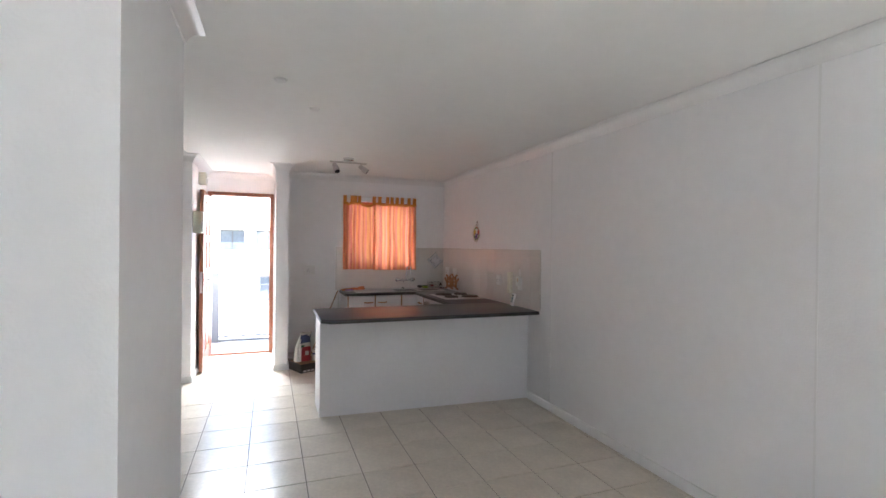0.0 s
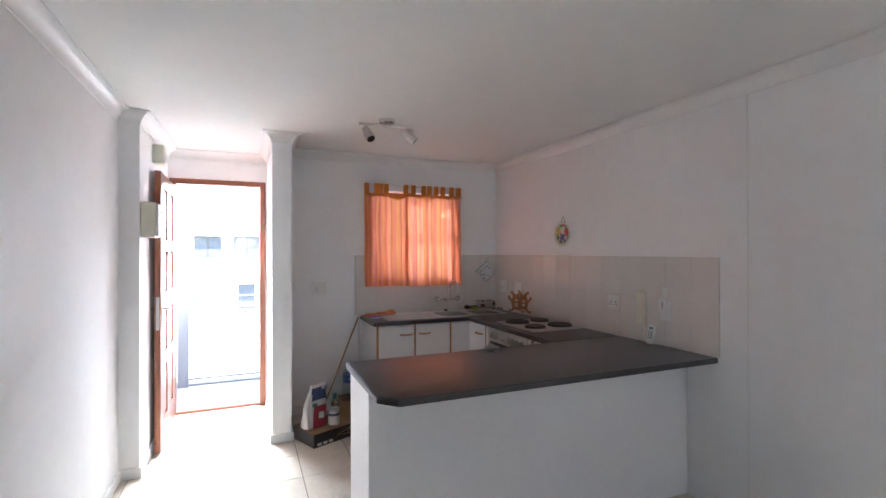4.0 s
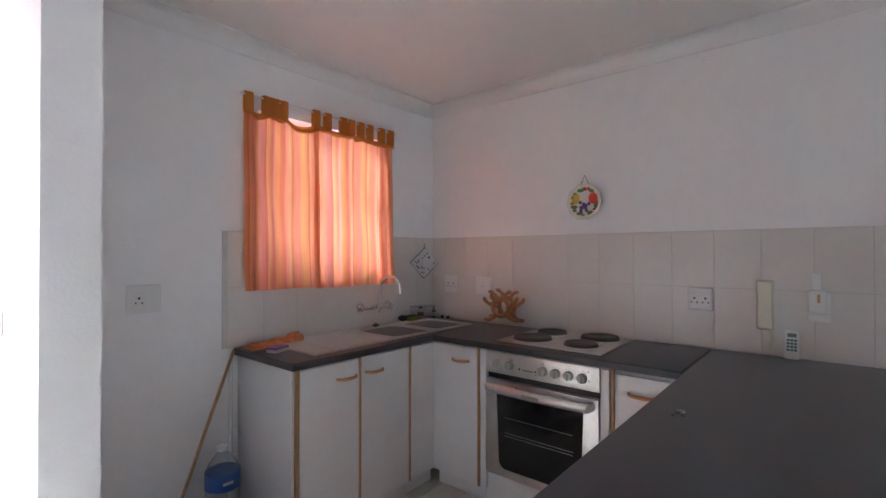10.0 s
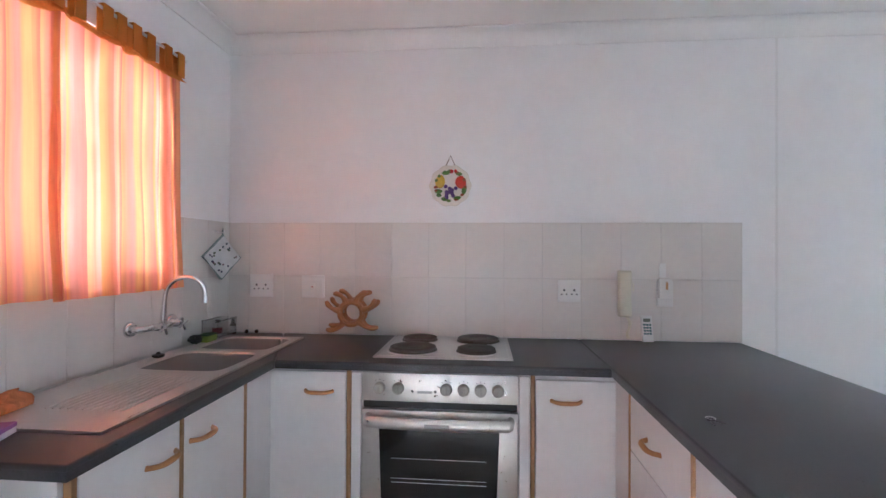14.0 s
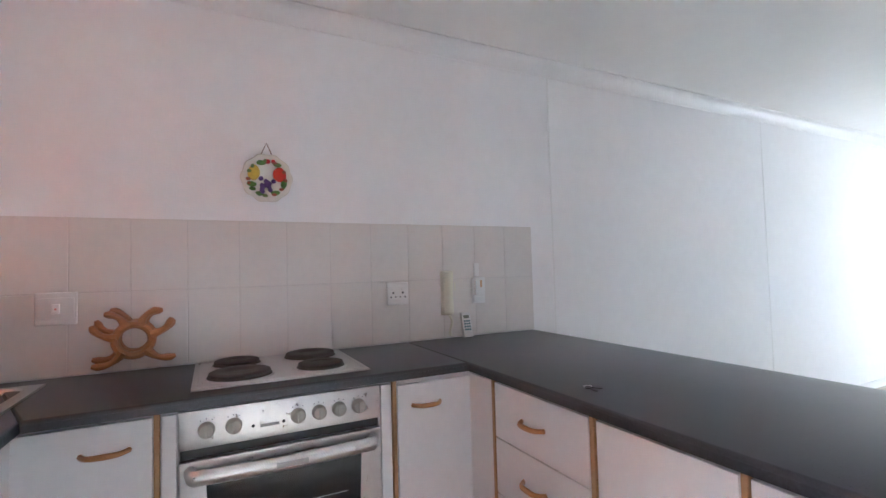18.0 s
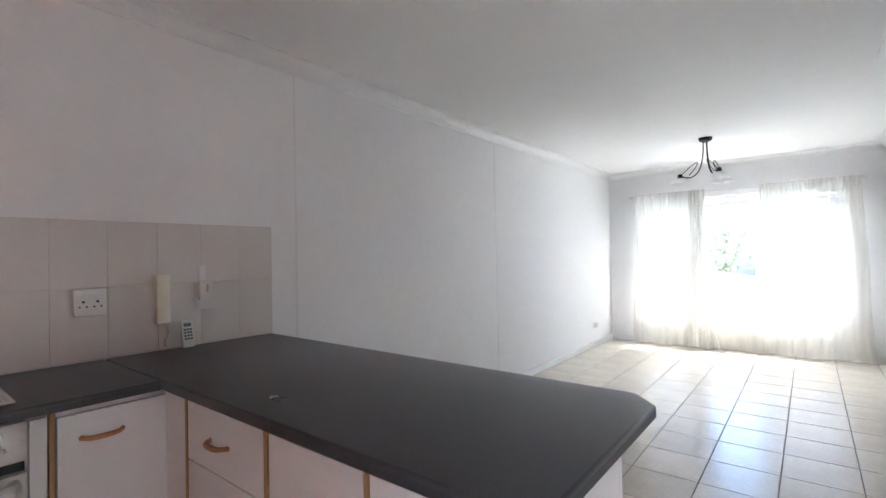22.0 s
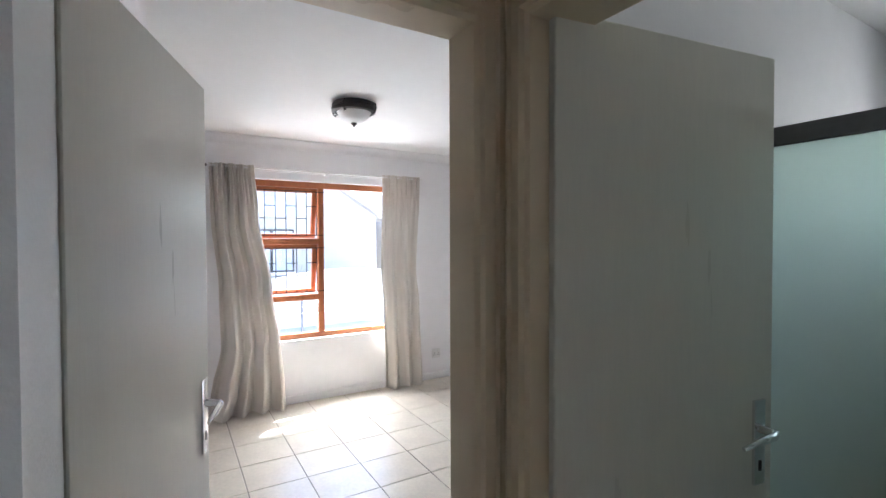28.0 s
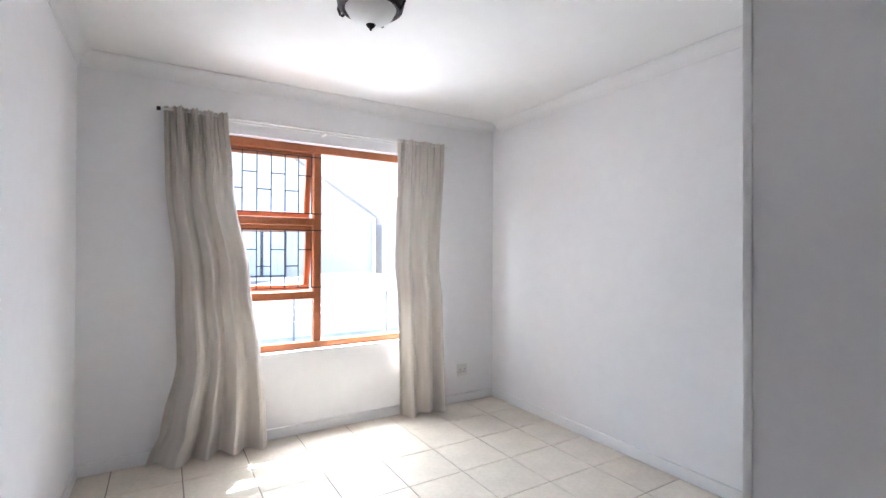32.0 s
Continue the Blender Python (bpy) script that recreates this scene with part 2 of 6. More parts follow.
def tube(bm, points, radius, steps=8):
    """A round bar along a line of points; radius is one number or one for each point."""
    pts = [Vector(p) for p in points]
    radii = radius if isinstance(radius, (list, tuple)) else [radius] * len(pts)
    ref = Vector((0, 0, 1))
    rings = []
    for n, p in enumerate(pts):
        d = (pts[min(n + 1, len(pts) - 1)] - pts[max(n - 1, 0)]).normalized()
        if abs(d.dot(ref)) > 0.95:
            ref = Vector((1, 0, 0)) if abs(d.x) < 0.9 else Vector((0, 1, 0))
        u = d.cross(ref).normalized()
        v = d.cross(u).normalized()
        rings.append([bm.verts.new(p + radii[n] * (math.cos(2 * math.pi * k / steps) * u + math.sin(2 * math.pi * k / steps) * v)) for k in range(steps)])
    for a, b in zip(rings, rings[1:]):
        for k in range(steps):
            bm.faces.new((a[k], a[(k + 1) % steps], b[(k + 1) % steps], b[k]))
    bm.faces.new(rings[0])
    bm.faces.new(rings[-1][::-1])
    bmesh.ops.recalc_face_normals(bm, faces=bm.faces[:])
    return bm


def prism(bm, outline, z0, z1, bevel=0.0):
    """An upright slab from a flat outline of (x, y)."""
    lo = [bm.verts.new((x, y, z0)) for x, y in outline]
    hi = [bm.verts.new((x, y, z1)) for x, y in outline]
    n = len(outline)
    fs = [bm.faces.new(lo[::-1]), bm.faces.new(hi)]
    for k in range(n):
        fs.append(bm.faces.new((lo[k], lo[(k + 1) % n], hi[(k + 1) % n], hi[k])))
    bmesh.ops.recalc_face_normals(bm, faces=fs)
    if bevel:
        bmesh.ops.bevel(bm, geom=[e for e in fs[1].edges], offset=bevel, segments=3, affect="EDGES", profile=0.5)
    return bm


def moulding(profile, path, closed=False):
    """Sweeps a profile of (out, up) along a level path of points (x, y, z), with mitred corners; out is to the left of the way."""
    bm = bmesh.new()
    pts = [Vector(p) for p in path]
    n = len(pts)
    rings = []
    for i, p in enumerate(pts):
        a = (p - pts[i - 1]).normalized() if i or closed else None
        b = (pts[(i + 1) % n] - p).normalized() if i < n - 1 or closed else None
        na = Vector((-a.y, a.x, 0)) if a else None
        nb = Vector((-b.y, b.x, 0)) if b else None
        if na and nb:
            m = (na + nb).normalized()
            m = m / max(0.3, m.dot(na))
        else:
            m = na or nb
        rings.append([bm.verts.new(p + o * m + Vector((0, 0, u))) for o, u in profile])
    k = len(profile)
    for i in range(n if closed else n - 1):
        a, b = rings[i], rings[(i + 1) % n]
        for j in range(k):
            bm.faces.new((a[j], a[(j + 1) % k], b[(j + 1) % k], b[j]))
    if not closed:
        bm.faces.new(rings[0])
        bm.faces.new(rings[-1][::-1])
    bmesh.ops.recalc_face_normals(bm, faces=bm.faces[:])
    return bm


def structure(name, bm, mat, label, category, parent=None, soft=False):
    ob = part(name, bm, mat, parent, soft=soft)
    return tagged(ob, label, category, kind="structure")

# ---- plan ----
CEILING = 2.385
KY = 0.05                # kitchen wall with the window
DOOR_Y = 0.45            # entrance door wall, further out than the kitchen wall
FACADE = -7.93           # living room window wall
BED_FACADE = -8.457      # bedroom window wall
LIVING_X = -2.95         # side wall of the living room
BLOCK_X, BLOCK_Y0, BLOCK_Y1 = -2.70, -4.82, -3.931   # wall block beside the passage
STUB_X = -3.134
BATH_X = -4.10          # wall with the bathroom door
BED_T = 0.07
BED_DOOR_Y = -4.935      # wall with the bedroom door
NOOK_Y = -2.30           # wall that closes the passage towards the entrance
NIB0, NIB1, NIB_Y = -2.285, -2.143, -0.52      # short wall between kitchen and entrance
NIBL, NIBL_Y = -3.11, -0.74          # face and end of the short wall beside the entrance door
ENTRY_X = -3.225         # side wall of the entrance
BED_LEFT, BED_RIGHT = -3.348, -6.262
TOP_Z = 0.862
COUNTER_X = -0.587       # front edge of the worktop along the long wall
SINK_Y = -0.475          # front edge of the worktop under the window
PEN_IN, PEN_OUT, PEN_END = -1.745, -2.49, -1.965
PEN_SKEW = 0.014
TILE_TOP, TILE_END = 1.43, -2.50
DOOR_A, DOOR_B, DOOR_H = -3.10, -2.30, 2.13       # entrance door opening
KWIN = (-1.35, -0.51, 1.19, 2.05)                 # kitchen window opening
LWIN = (-2.62, -0.45, 0.46, 1.95)                 # living room window opening
BWIN = (-5.62, -3.97, 0.565, 2.03)                # bedroom window opening
BDOOR = (-4.04, -3.29, 1.945)                     # bedroom door opening
BATH = (-4.87, -4.21, 1.945)                       # bathroom door opening
KCUR = (-1.44, -0.427, 1.135, 2.115)
BW_MULL, BW_T1, BW_T2 = -4.723, 1.478, 0.952
LCUR0 = -0.40
BROD = (-3.745, -5.73, 2.105)
BCL, BCR = (-3.765, -4.125), (-5.285, -5.69)
BLEAF = (-3.335, -5.04, 0.0, -109.0)
TLEAF = (-4.14, -4.845, 0.0, 172.0)
SHOWER_X, SHY0, SHY1 = -4.93, -4.92, -3.9
CUP_X, CUP_Y = -4.86, -5.718
FDOOR_TURN = -89.0


def wall(name, x0, x1, y0, y1, label, holes=(), z1=CEILING, mat=None, axis="x"):
    """A wall between two corners; holes are (from, to, bottom, top) along its length."""
    bm = bmesh.new()
    lo, hi = (x0, x1) if axis == "x" else (y0, y1)
    cuts = sorted(holes)
    spans, at = [], lo
    for a, b, z0, zt in cuts:
        if a > at:
            spans.append((at, a, 0.0, z1))
        if z0 > 0:
            spans.append((a, b, 0.0, z0))
        if zt < z1:
            spans.append((a, b, zt, z1))
        at = b
    if at < hi:
        spans.append((at, hi, 0.0, z1))
    for a, b, z0, zt in spans:
        if axis == "x":
            box(bm, a, b, y0, y1, z0, zt)
        else:
            box(bm, x0, x1, a, b, z0, zt)
    bmesh.ops.remove_doubles(bm, verts=bm.verts[:], dist=1e-5)
    return structure(name, bm, mat or WALL, label, "wall")


wall("wall_north_kitchen", NIB1, 0.25, KY, KY + 0.2, "white painted kitchen wall with the window", [KWIN])
wall("wall_north_entrance", -3.55, NIB0, DOOR_Y, DOOR_Y + 0.2, "white painted entrance wall with the door opening", [(DOOR_A, DOOR_B, 0, DOOR_H)])
wall("wall_nib_right", NIB0, NIB1, NIB_Y, DOOR_Y + 0.2, "short white wall between kitchen and entrance", axis="y")
wall("wall_nib_left", ENTRY_X, NIBL, NIBL_Y, DOOR_Y, "short white wall beside the entrance door", axis="y")
wall("wall_east", 0.0, 0.25, FACADE - 0.25, KY, "long plain white painted wall", axis="y")
wall("wall_south_living", LIVING_X, 0.0, FACADE - 0.25, FACADE, "white wall with the living room window", [LWIN])
wall("wall_living_side", BED_LEFT, LIVING_X, BED_FACADE, BLOCK_Y0, "white wall between living room and bedroom", axis="y")
wall("wall_block", STUB_X, BLOCK_X, BLOCK_Y0, BLOCK_Y1, "white wall block beside the passage")
wall("wall_bedroom_door", BATH_X, STUB_X, BED_DOOR_Y - BED_T, BED_DOOR_Y, "white passage wall with the bedroom door", [(BDOOR[0], BDOOR[1], 0, BDOOR[2])])
wall("wall_behind_door", STUB_X, BED_LEFT, BED_DOOR_Y - BED_T, BED_DOOR_Y, "white wall end beside the bedroom door")
wall("wall_bathroom_door", BATH_X - 0.12, BATH_X, BED_DOOR_Y - BED_T, NOOK_Y + 0.12, "white passage wall with the bathroom door", [(BATH[0], BATH[1], 0, BATH[2])], axis="y")
wall("wall_nook", BATH_X, ENTRY_X - 0.12, NOOK_Y, NOOK_Y + 0.12, "white return wall of the passage")
wall("wall_entrance_side", ENTRY_X - 0.12, ENTRY_X, NOOK_Y, DOOR_Y, "white side wall of the entrance", axis="y")
wall("wall_south_bedroom", BED_RIGHT - 0.2, BED_LEFT, BED_FACADE - 0.25, BED_FACADE, "white wall with the bedroom window", [BWIN])
wall("wall_south_step", BED_LEFT, LIVING_X, BED_FACADE - 0.25, BED_FACADE, "white outer wall between the windows")
# the hole is an unseen bathroom window, opened to light the shower glass
wall("wall_bedroom_right", BED_RIGHT - 0.2, BED_RIGHT, BED_FACADE, -3.0, "white bedroom side wall", [(-4.60, -4.0, 1.55, 1.95)], axis="y")
wall("wall_bedroom_back", BED_RIGHT, BATH_X - 0.12, BED_DOOR_Y - BED_T, BED_DOOR_Y, "white bedroom back wall")
wall("wall_bathroom_far", BED_RIGHT, BATH_X - 0.12, -3.1, -3.0, "plain bathroom wall")

structure("ceiling", boxed(BED_RIGHT - 0.2, 0.25, BED_FACADE - 0.25, DOOR_Y + 0.2, CEILING, CEILING + 0.15), CEIL, "flat white painted ceiling", "ceiling")
floor = structure("floor", boxed(BED_RIGHT - 0.2, 0.25, BED_FACADE - 0.25, DOOR_Y + 0.2, -0.2, -0.004), GROUT, "cream ceramic tiled floor with dark joints", "floor")



def ground_fill(name, hole_x, facade, way, power):
    """Adds an upturned lamp outside, in place of light that the sunlit ground throws into a room over the sill."""
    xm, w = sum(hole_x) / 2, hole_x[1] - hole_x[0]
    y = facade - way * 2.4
    fill_lamp(name, (xm, y, -0.40), (xm, y + way * 0.2, 0.58), w * 1.5, 1.5, power, (1.0, 0.975, 0.94))


def sky_fill(name, hole_x, facade, way, head, power):
    """Adds a lamp outside above the lintel, in place of sky light coming in under it; way: towards the room."""
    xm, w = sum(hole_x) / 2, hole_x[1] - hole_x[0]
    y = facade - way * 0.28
    fill_lamp(name, (xm, y, head + 0.30), (xm, y + way * 0.82, head + 0.30 - 0.57), w * 0.98, 0.36, power)


ground_fill("ground_fill_living", LWIN[:2], FACADE - 0.25, 1, L_LIVING * 1.3)
ground_fill("ground_fill_bedroom", BWIN[:2], BED_FACADE - 0.25, 1, L_BED * 1.7)
sky_fill("sky_fill_living", LWIN[:2], FACADE - 0.25, 1, LWIN[3], L_LIVING)
sky_fill("sky_fill_bedroom", BWIN[:2], BED_FACADE - 0.25, 1, BWIN[3], L_BED)
# this added lamp is the strongest, to lift the kitchen and the passage
sky_fill("door_fill", (DOOR_A, DOOR_B), DOOR_Y + 0.2, -1, DOOR_H, L_DOOR)
# added lamp between the kitchen window and its curtain
fill_lamp("window_fill_kitchen", ((KWIN[0] + KWIN[1]) / 2, KY + 0.09, 1.62), ((KWIN[0] + KWIN[1]) / 2, -3, 1.5), 0.82, 0.82, L_KITCHEN).data.spread = radians(110)
# added lamp outside the unseen bathroom window
fill_lamp("window_fill_bathroom", (BED_RIGHT - 0.21, -4.3, 1.75), (0, -4.3, 1.5), 0.58, 0.38, L_BATH, (1.0, 0.97, 0.80))

# ---- kitchen ----
CARC_Y, CARC_X = SINK_Y + 0.04, COUNTER_X + 0.04      # door planes
PEN_FACE = PEN_IN - 0.035
PEN_BACK = -2.175
PEN_SIDE = PEN_END + 0.02


def worktop(name, outline, label):
    """A laminate slab: the board, its rounded front edges and the chipboard under it."""
    t = thing(name, label, "worktop")
    part("top", prism(bmesh.new(), outline, TOP_Z - 0.012, TOP_Z, bevel=0.008), TOP, t)
    part("board", prism(bmesh.new(), outline, TOP_Z - 0.032, TOP_Z - 0.0122), TOP_EDGE, t, "speckled postformed edge")
    return t


TOP_EDGE = material("worktop_edge_laminate", (0.035, 0.035, 0.040), 0.34, var=0.6, scale=110, bump=0.06, bump_scale=300)
worktop("worktop_sink", [(-1.478, KY - 0.006), (-1.478, SINK_Y), (COUNTER_X + 0.002, SINK_Y), (-0.006, -0.25), (-0.006, KY - 0.006)], "charcoal speckled laminate worktop holding the sink")
worktop("worktop_hob", [(-0.006, -0.254), (COUNTER_X, SINK_Y - 0.003), (COUNTER_X, PEN_IN + 0.003), (-0.006, PEN_IN + 0.003)], "charcoal speckled laminate worktop holding the hob")
worktop("worktop_peninsula", [(-0.006, PEN_IN), (COUNTER_X, PEN_IN), (PEN_END, PEN_IN), (PEN_END, PEN_OUT + PEN_SKEW + 0.082), (PEN_END + 0.072, PEN_OUT + PEN_SKEW), (-0.006, PEN_OUT)], "charcoal speckled laminate peninsula worktop with clipped corner")


def bow_handle(parent, x, y, z, out, along):
    """A bowed wooden pull; out and along are unit vectors on the front's plane."""
    o, a = Vector(out), Vector(along)
    c = Vector((x, y, z))
    pts, rad = [], []
    for k in range(13):
        s = k / 12 * 2 - 1
        lift = 0.026 * (1 - abs(s) ** 4) + 0.002
        pts.append(c + a * (0.052 * s) + o * lift)
        rad.append(0.0085 - 0.0015 * abs(s))
    pts = [c - a * 0.052 - o * 0.001] + pts + [c + a * 0.052 - o * 0.001]
    rad = [0.009] + rad + [0.009]
    return part("handle", tube(bmesh.new(), pts, rad, 8), HANDLE, parent, "bowed varnished wooden handle")


def cabinet(name, label, x0, x1, y0, y1, fronts, face, strips=(), top=TOP_Z - 0.033, kick=0.10):
    """A floor cabinet. face: the axis of its front and its plane. fronts: (from, to, bottom, top, handle place or None) along the front."""
    t = thing(name, label, "cabinet", "kitchen cabinets", at=((x0 + x1) / 2, (y0 + y1) / 2, 0))
    t["placed"] = 1
    bpy.context.view_layer.update()
    axis, plane, way = face
    part("body", boxed(x0, x1, y0, y1, kick, top), CAB, t)
    if axis == "y":
        kx = (x0, x1, min(plane - 0.05 * way, y1 if way < 0 else y0), max(plane - 0.05 * way, y1 if way < 0 else y0))
    else:
        kx = (min(plane - 0.05 * way, x1 if way < 0 else x0), max(plane - 0.05 * way, x1 if way < 0 else x0), y0, y1)
    part("plinth", boxed(*kx, 0.0, kick - 0.001), CAB, t)
    for a, b, z0, z1, h in fronts:
        lo, hi = sorted((plane, plane + 0.017 * way))
        if axis == "y":
            d = part("door" if z1 - z0 > 0.3 else "drawer_front", boxed(a + 0.0015, b - 0.0015, lo, hi, z0, z1, bevel=0.0015, seg=1), CAB, t)
            if h is not None:
                bow_handle(d, h[0], plane + 0.017 * way, h[1], (0, way, 0), (1, 0, 0))
        else:
            d = part("door" if z1 - z0 > 0.3 else "drawer_front", boxed(lo, hi, a + 0.0015, b - 0.0015, z0, z1, bevel=0.0015, seg=1), CAB, t)
            if h is not None:
                bow_handle(d, plane + 0.017 * way, h[0], h[1], (way, 0, 0), (0, 1, 0))
    for a, b in strips:
        lo, hi = sorted((plane, plane + 0.019 * way))
        bm = boxed(a, b, lo, hi, kick, top - 0.002, bevel=0.002, seg=1) if axis == "y" else boxed(lo, hi, a, b, kick, top - 0.002, bevel=0.002, seg=1)
        part("edging_strip", bm, OAK, t, "oak edging strip")
    return t


ZB, ZT = 0.105, TOP_Z - 0.045
cabinet("sink_cabinet", "white melamine sink cabinet with oak edged doors", -1.455, -0.745, CARC_Y + 0.002, KY - 0.01,
        [(-1.428, -1.107, ZB, ZT, (-1.18, ZT - 0.075)), (-1.091, -0.766, ZB, ZT, (-1.01, ZT - 0.075))], ("y", CARC_Y, -1), [(-1.446, -1.430), (-1.106, -1.092), (-0.764, -0.750)])
cabinet("corner_cabinet", "white melamine corner cabinet with a blank panel", -0.743, CARC_X + 0.03, CARC_Y + 0.002, KY - 0.01,
        [(-0.748, CARC_X - 0.004, ZB, ZT, None)], ("y", CARC_Y, -1))
cabinet("hob_side_cabinet", "white melamine cabinet beside the oven with oak edging", CARC_X + 0.002, -0.01, -0.765, CARC_Y - 0.002,
        [(-0.754, CARC_Y - 0.004, ZB, ZT, (-0.645, ZT - 0.075))], ("x", CARC_X, -1), [(-0.770, -0.755)])
oven_housing = cabinet("oven_housing", "white melamine housing round the oven", CARC_X + 0.002, -0.01, -1.462, -0.767,
                       [(-0.812, -0.772, ZB, ZT, None), (-1.453, -1.412, ZB, ZT, None)], ("x", CARC_X, -1))
cabinet("narrow_cabinet", "white melamine cabinet between oven and peninsula", CARC_X + 0.002, -0.01, PEN_FACE + 0.002, -1.464,
        [(PEN_FACE + 0.008, -1.473, ZB, ZT - 0.01, (-1.585, ZT - 0.085))], ("x", CARC_X, -1), [(-1.471, -1.456)])
cabinet("drawer_cabinet", "white melamine drawer cabinet under the peninsula", -1.195, CARC_X - 0.002, PEN_BACK + 0.02, PEN_FACE,
        [(-0.715, CARC_X - 0.006, ZB, ZT, None)] + [(-1.176, -0.733, ZT - 0.185 * (k + 1) + 0.004, ZT - 0.185 * k, (-0.94, ZT - 0.185 * k - 0.09)) for k in range(4)],
        ("y", PEN_FACE, 1), [(-0.731, -0.717), (-1.193, -1.178)])
cabinet("peninsula_cabinet", "white melamine two-door cabinet under the peninsula", PEN_SIDE + 0.02, -1.197, PEN_BACK + 0.02, PEN_FACE,
        [(-1.555, -1.199, ZB, ZT, (-1.46, ZT - 0.115)), (-1.896, -1.573, ZB, ZT, (-1.66, ZT - 0.115))], ("y", PEN_FACE, 1), [(-1.571, -1.557), (-1.914, -1.898)])
tagged(part("peninsula_back_panel", prism(bmesh.new(), [(PEN_SIDE, PEN_BACK), (-0.004, PEN_BACK - 0.115), (-0.004, PEN_BACK - 0.097), (PEN_SIDE, PEN_BACK + 0.018)], 0.0, TOP_Z - 0.033), CAB), "plain white panel on the back of the peninsula", "panel")
tagged(part("peninsula_end_panel", boxed(PEN_SIDE, PEN_SIDE + 0.018, PEN_BACK + 0.019, PEN_IN - 0.03, 0.0, TOP_Z - 0.033), CAB), "plain white end panel of the peninsula", "panel")

# ---- curtains, doors, windows and fittings ----
def curtain(name, label, x0, x1, y, z0, z1, mat, folds, depth, parent_thing=None, flare=0.0, seed=0, out=1, pull=0.0, repeat=1.0, gather=0, edges=()):
    """A hanging cloth along x with uneven folds; pull draws the top together towards one end, flare widens the hem."""
    rng = random.Random(seed)
    n, m = folds * 10, 26
    phase = [rng.uniform(0.75, 1.25) for _ in range(folds + 2)]
    amp = [rng.uniform(0.55, 1.2) for _ in range(folds + 2)]
    knots = [0.0]
    for k in range(folds):
        knots.append(knots[-1] + phase[k])
    total = knots[-1]
    bm = bmesh.new()
    uvl = bm.loops.layers.uv.new("UVMap")
    grid = []
    for j in range(m + 1):
        v = j / m
        row = []
        for i in range(n + 1):
            u = i / n
            k = min(folds - 1, int(u * folds))
            f = u * folds - k
            xs = (knots[k] + f * phase[k]) / total
            wave = math.sin(2 * math.pi * (u * folds)) * amp[k] * (1 - f) + math.sin(2 * math.pi * (u * folds)) * amp[k + 1] * f
            grow = 0.45 + 0.55 * (1 - v) ** 0.7
            drift = 0.35 * math.sin(3.1 * u * folds + 5 * v + seed) * depth * (1 - v)
            x = x0 + (x1 - x0) * xs
            x += flare * (xs - 0.5) * (1 - v) ** 2 - pull * (xs) * v ** 3
            if edges:
                # (height, start, end) of the cloth at some heights
                lo = max((q for q in edges if q[0] <= v), key=lambda q: q[0])
                hi = min((q for q in edges if q[0] >= v), key=lambda q: q[0])
                f = (v - lo[0]) / (hi[0] - lo[0]) if hi[0] > lo[0] else 0.0
                f = f * f * (3 - 2 * f)
                x = (lo[1] + (hi[1] - lo[1]) * f) * (1 - xs) + (lo[2] + (hi[2] - lo[2]) * f) * xs
            x += (0.003 if callable(z1) or edges else 0.012) * math.sin(9 * v + 7 * u + seed)
            yy = y + out * (depth * wave * grow + drift + 0.02 * (1 - v) ** 2)
            yy += out * depth * 0.5 * v ** 5 * math.sin(2 * math.pi * gather * u + 1.3 * math.sin(9 * u + seed)) if gather else 0
            zt = z1(xs) if callable(z1) else z1
            zb = z0(xs) if callable(z0) else z0
            z = zb + (zt - zb) * v + (0 if callable(z1) else 0.012 * math.sin(11 * u + seed) * (1 - v))
            row.append(bm.verts.new((x, yy, z)))
        grid.append(row)
    for j in range(m):
        for i in range(n):
            f = bm.faces.new((grid[j][i], grid[j][i + 1], grid[j + 1][i + 1], grid[j + 1][i]))
            for lp, (a, b) in zip(f.loops, ((i, j), (i + 1, j), (i + 1, j + 1), (i, j + 1))):
                lp[uvl].uv = (a / n * repeat, b / m)
    return part(name, bm, mat, parent_thing)


ORANGE = [(0.817, 0.341, 0.137), (0.703, 0.202, 0.12), (0.828, 0.373, 0.154), (0.806, 0.263, 0.177), (0.84, 0.341, 0.12), (0.817, 0.329, 0.24), (0.692, 0.191, 0.131), (0.84, 0.394, 0.177), (0.783, 0.234, 0.131),
          (0.828, 0.362, 0.268), (0.84, 0.329, 0.114), (0.726, 0.206, 0.126), (0.817, 0.289, 0.188), (0.851, 0.405, 0.2), (0.703, 0.196, 0.126), (0.828, 0.318, 0.126), (0.806, 0.274, 0.2), (0.84, 0.373, 0.143)]
ORANGE_CLOTH = cloth("orange_striped_cotton", (0.8, 0.3, 0.1), (0.9, 0.35, 0.12), 0.34, var=0.10, stripes=ORANGE)
TAB_CLOTH = cloth("ochre_cotton_tabs", (0.66, 0.29, 0.07), (0.75, 0.33, 0.07), 0.42, var=0.1)
SHEER = cloth("cream_sheer_voile", (0.82, 0.80, 0.74), (0.84, 0.84, 0.82), 0.12, var=0.06, see=0.12)
LINEN = cloth("stone_linen", (0.66, 0.61, 0.55), (0.48, 0.43, 0.36), 0.04, var=0.06, weave=1400)

# kitchen curtain: one thing with two panels, tabs and a rail
kc = thing("kitchen_curtain", "orange and red striped tab-top cotton curtain over the kitchen window", "curtain")
KC_Y = KY - 0.032
kc0, kc1 = KCUR[0], KCUR[1]
split = kc0 + 0.40 * (kc1 - kc0)
TABS_A, TABS_B = (0.05, 0.27, 0.37, 0.49, 0.95), (0.14, 0.32, 0.42, 0.54, 0.66, 0.82, 0.95)


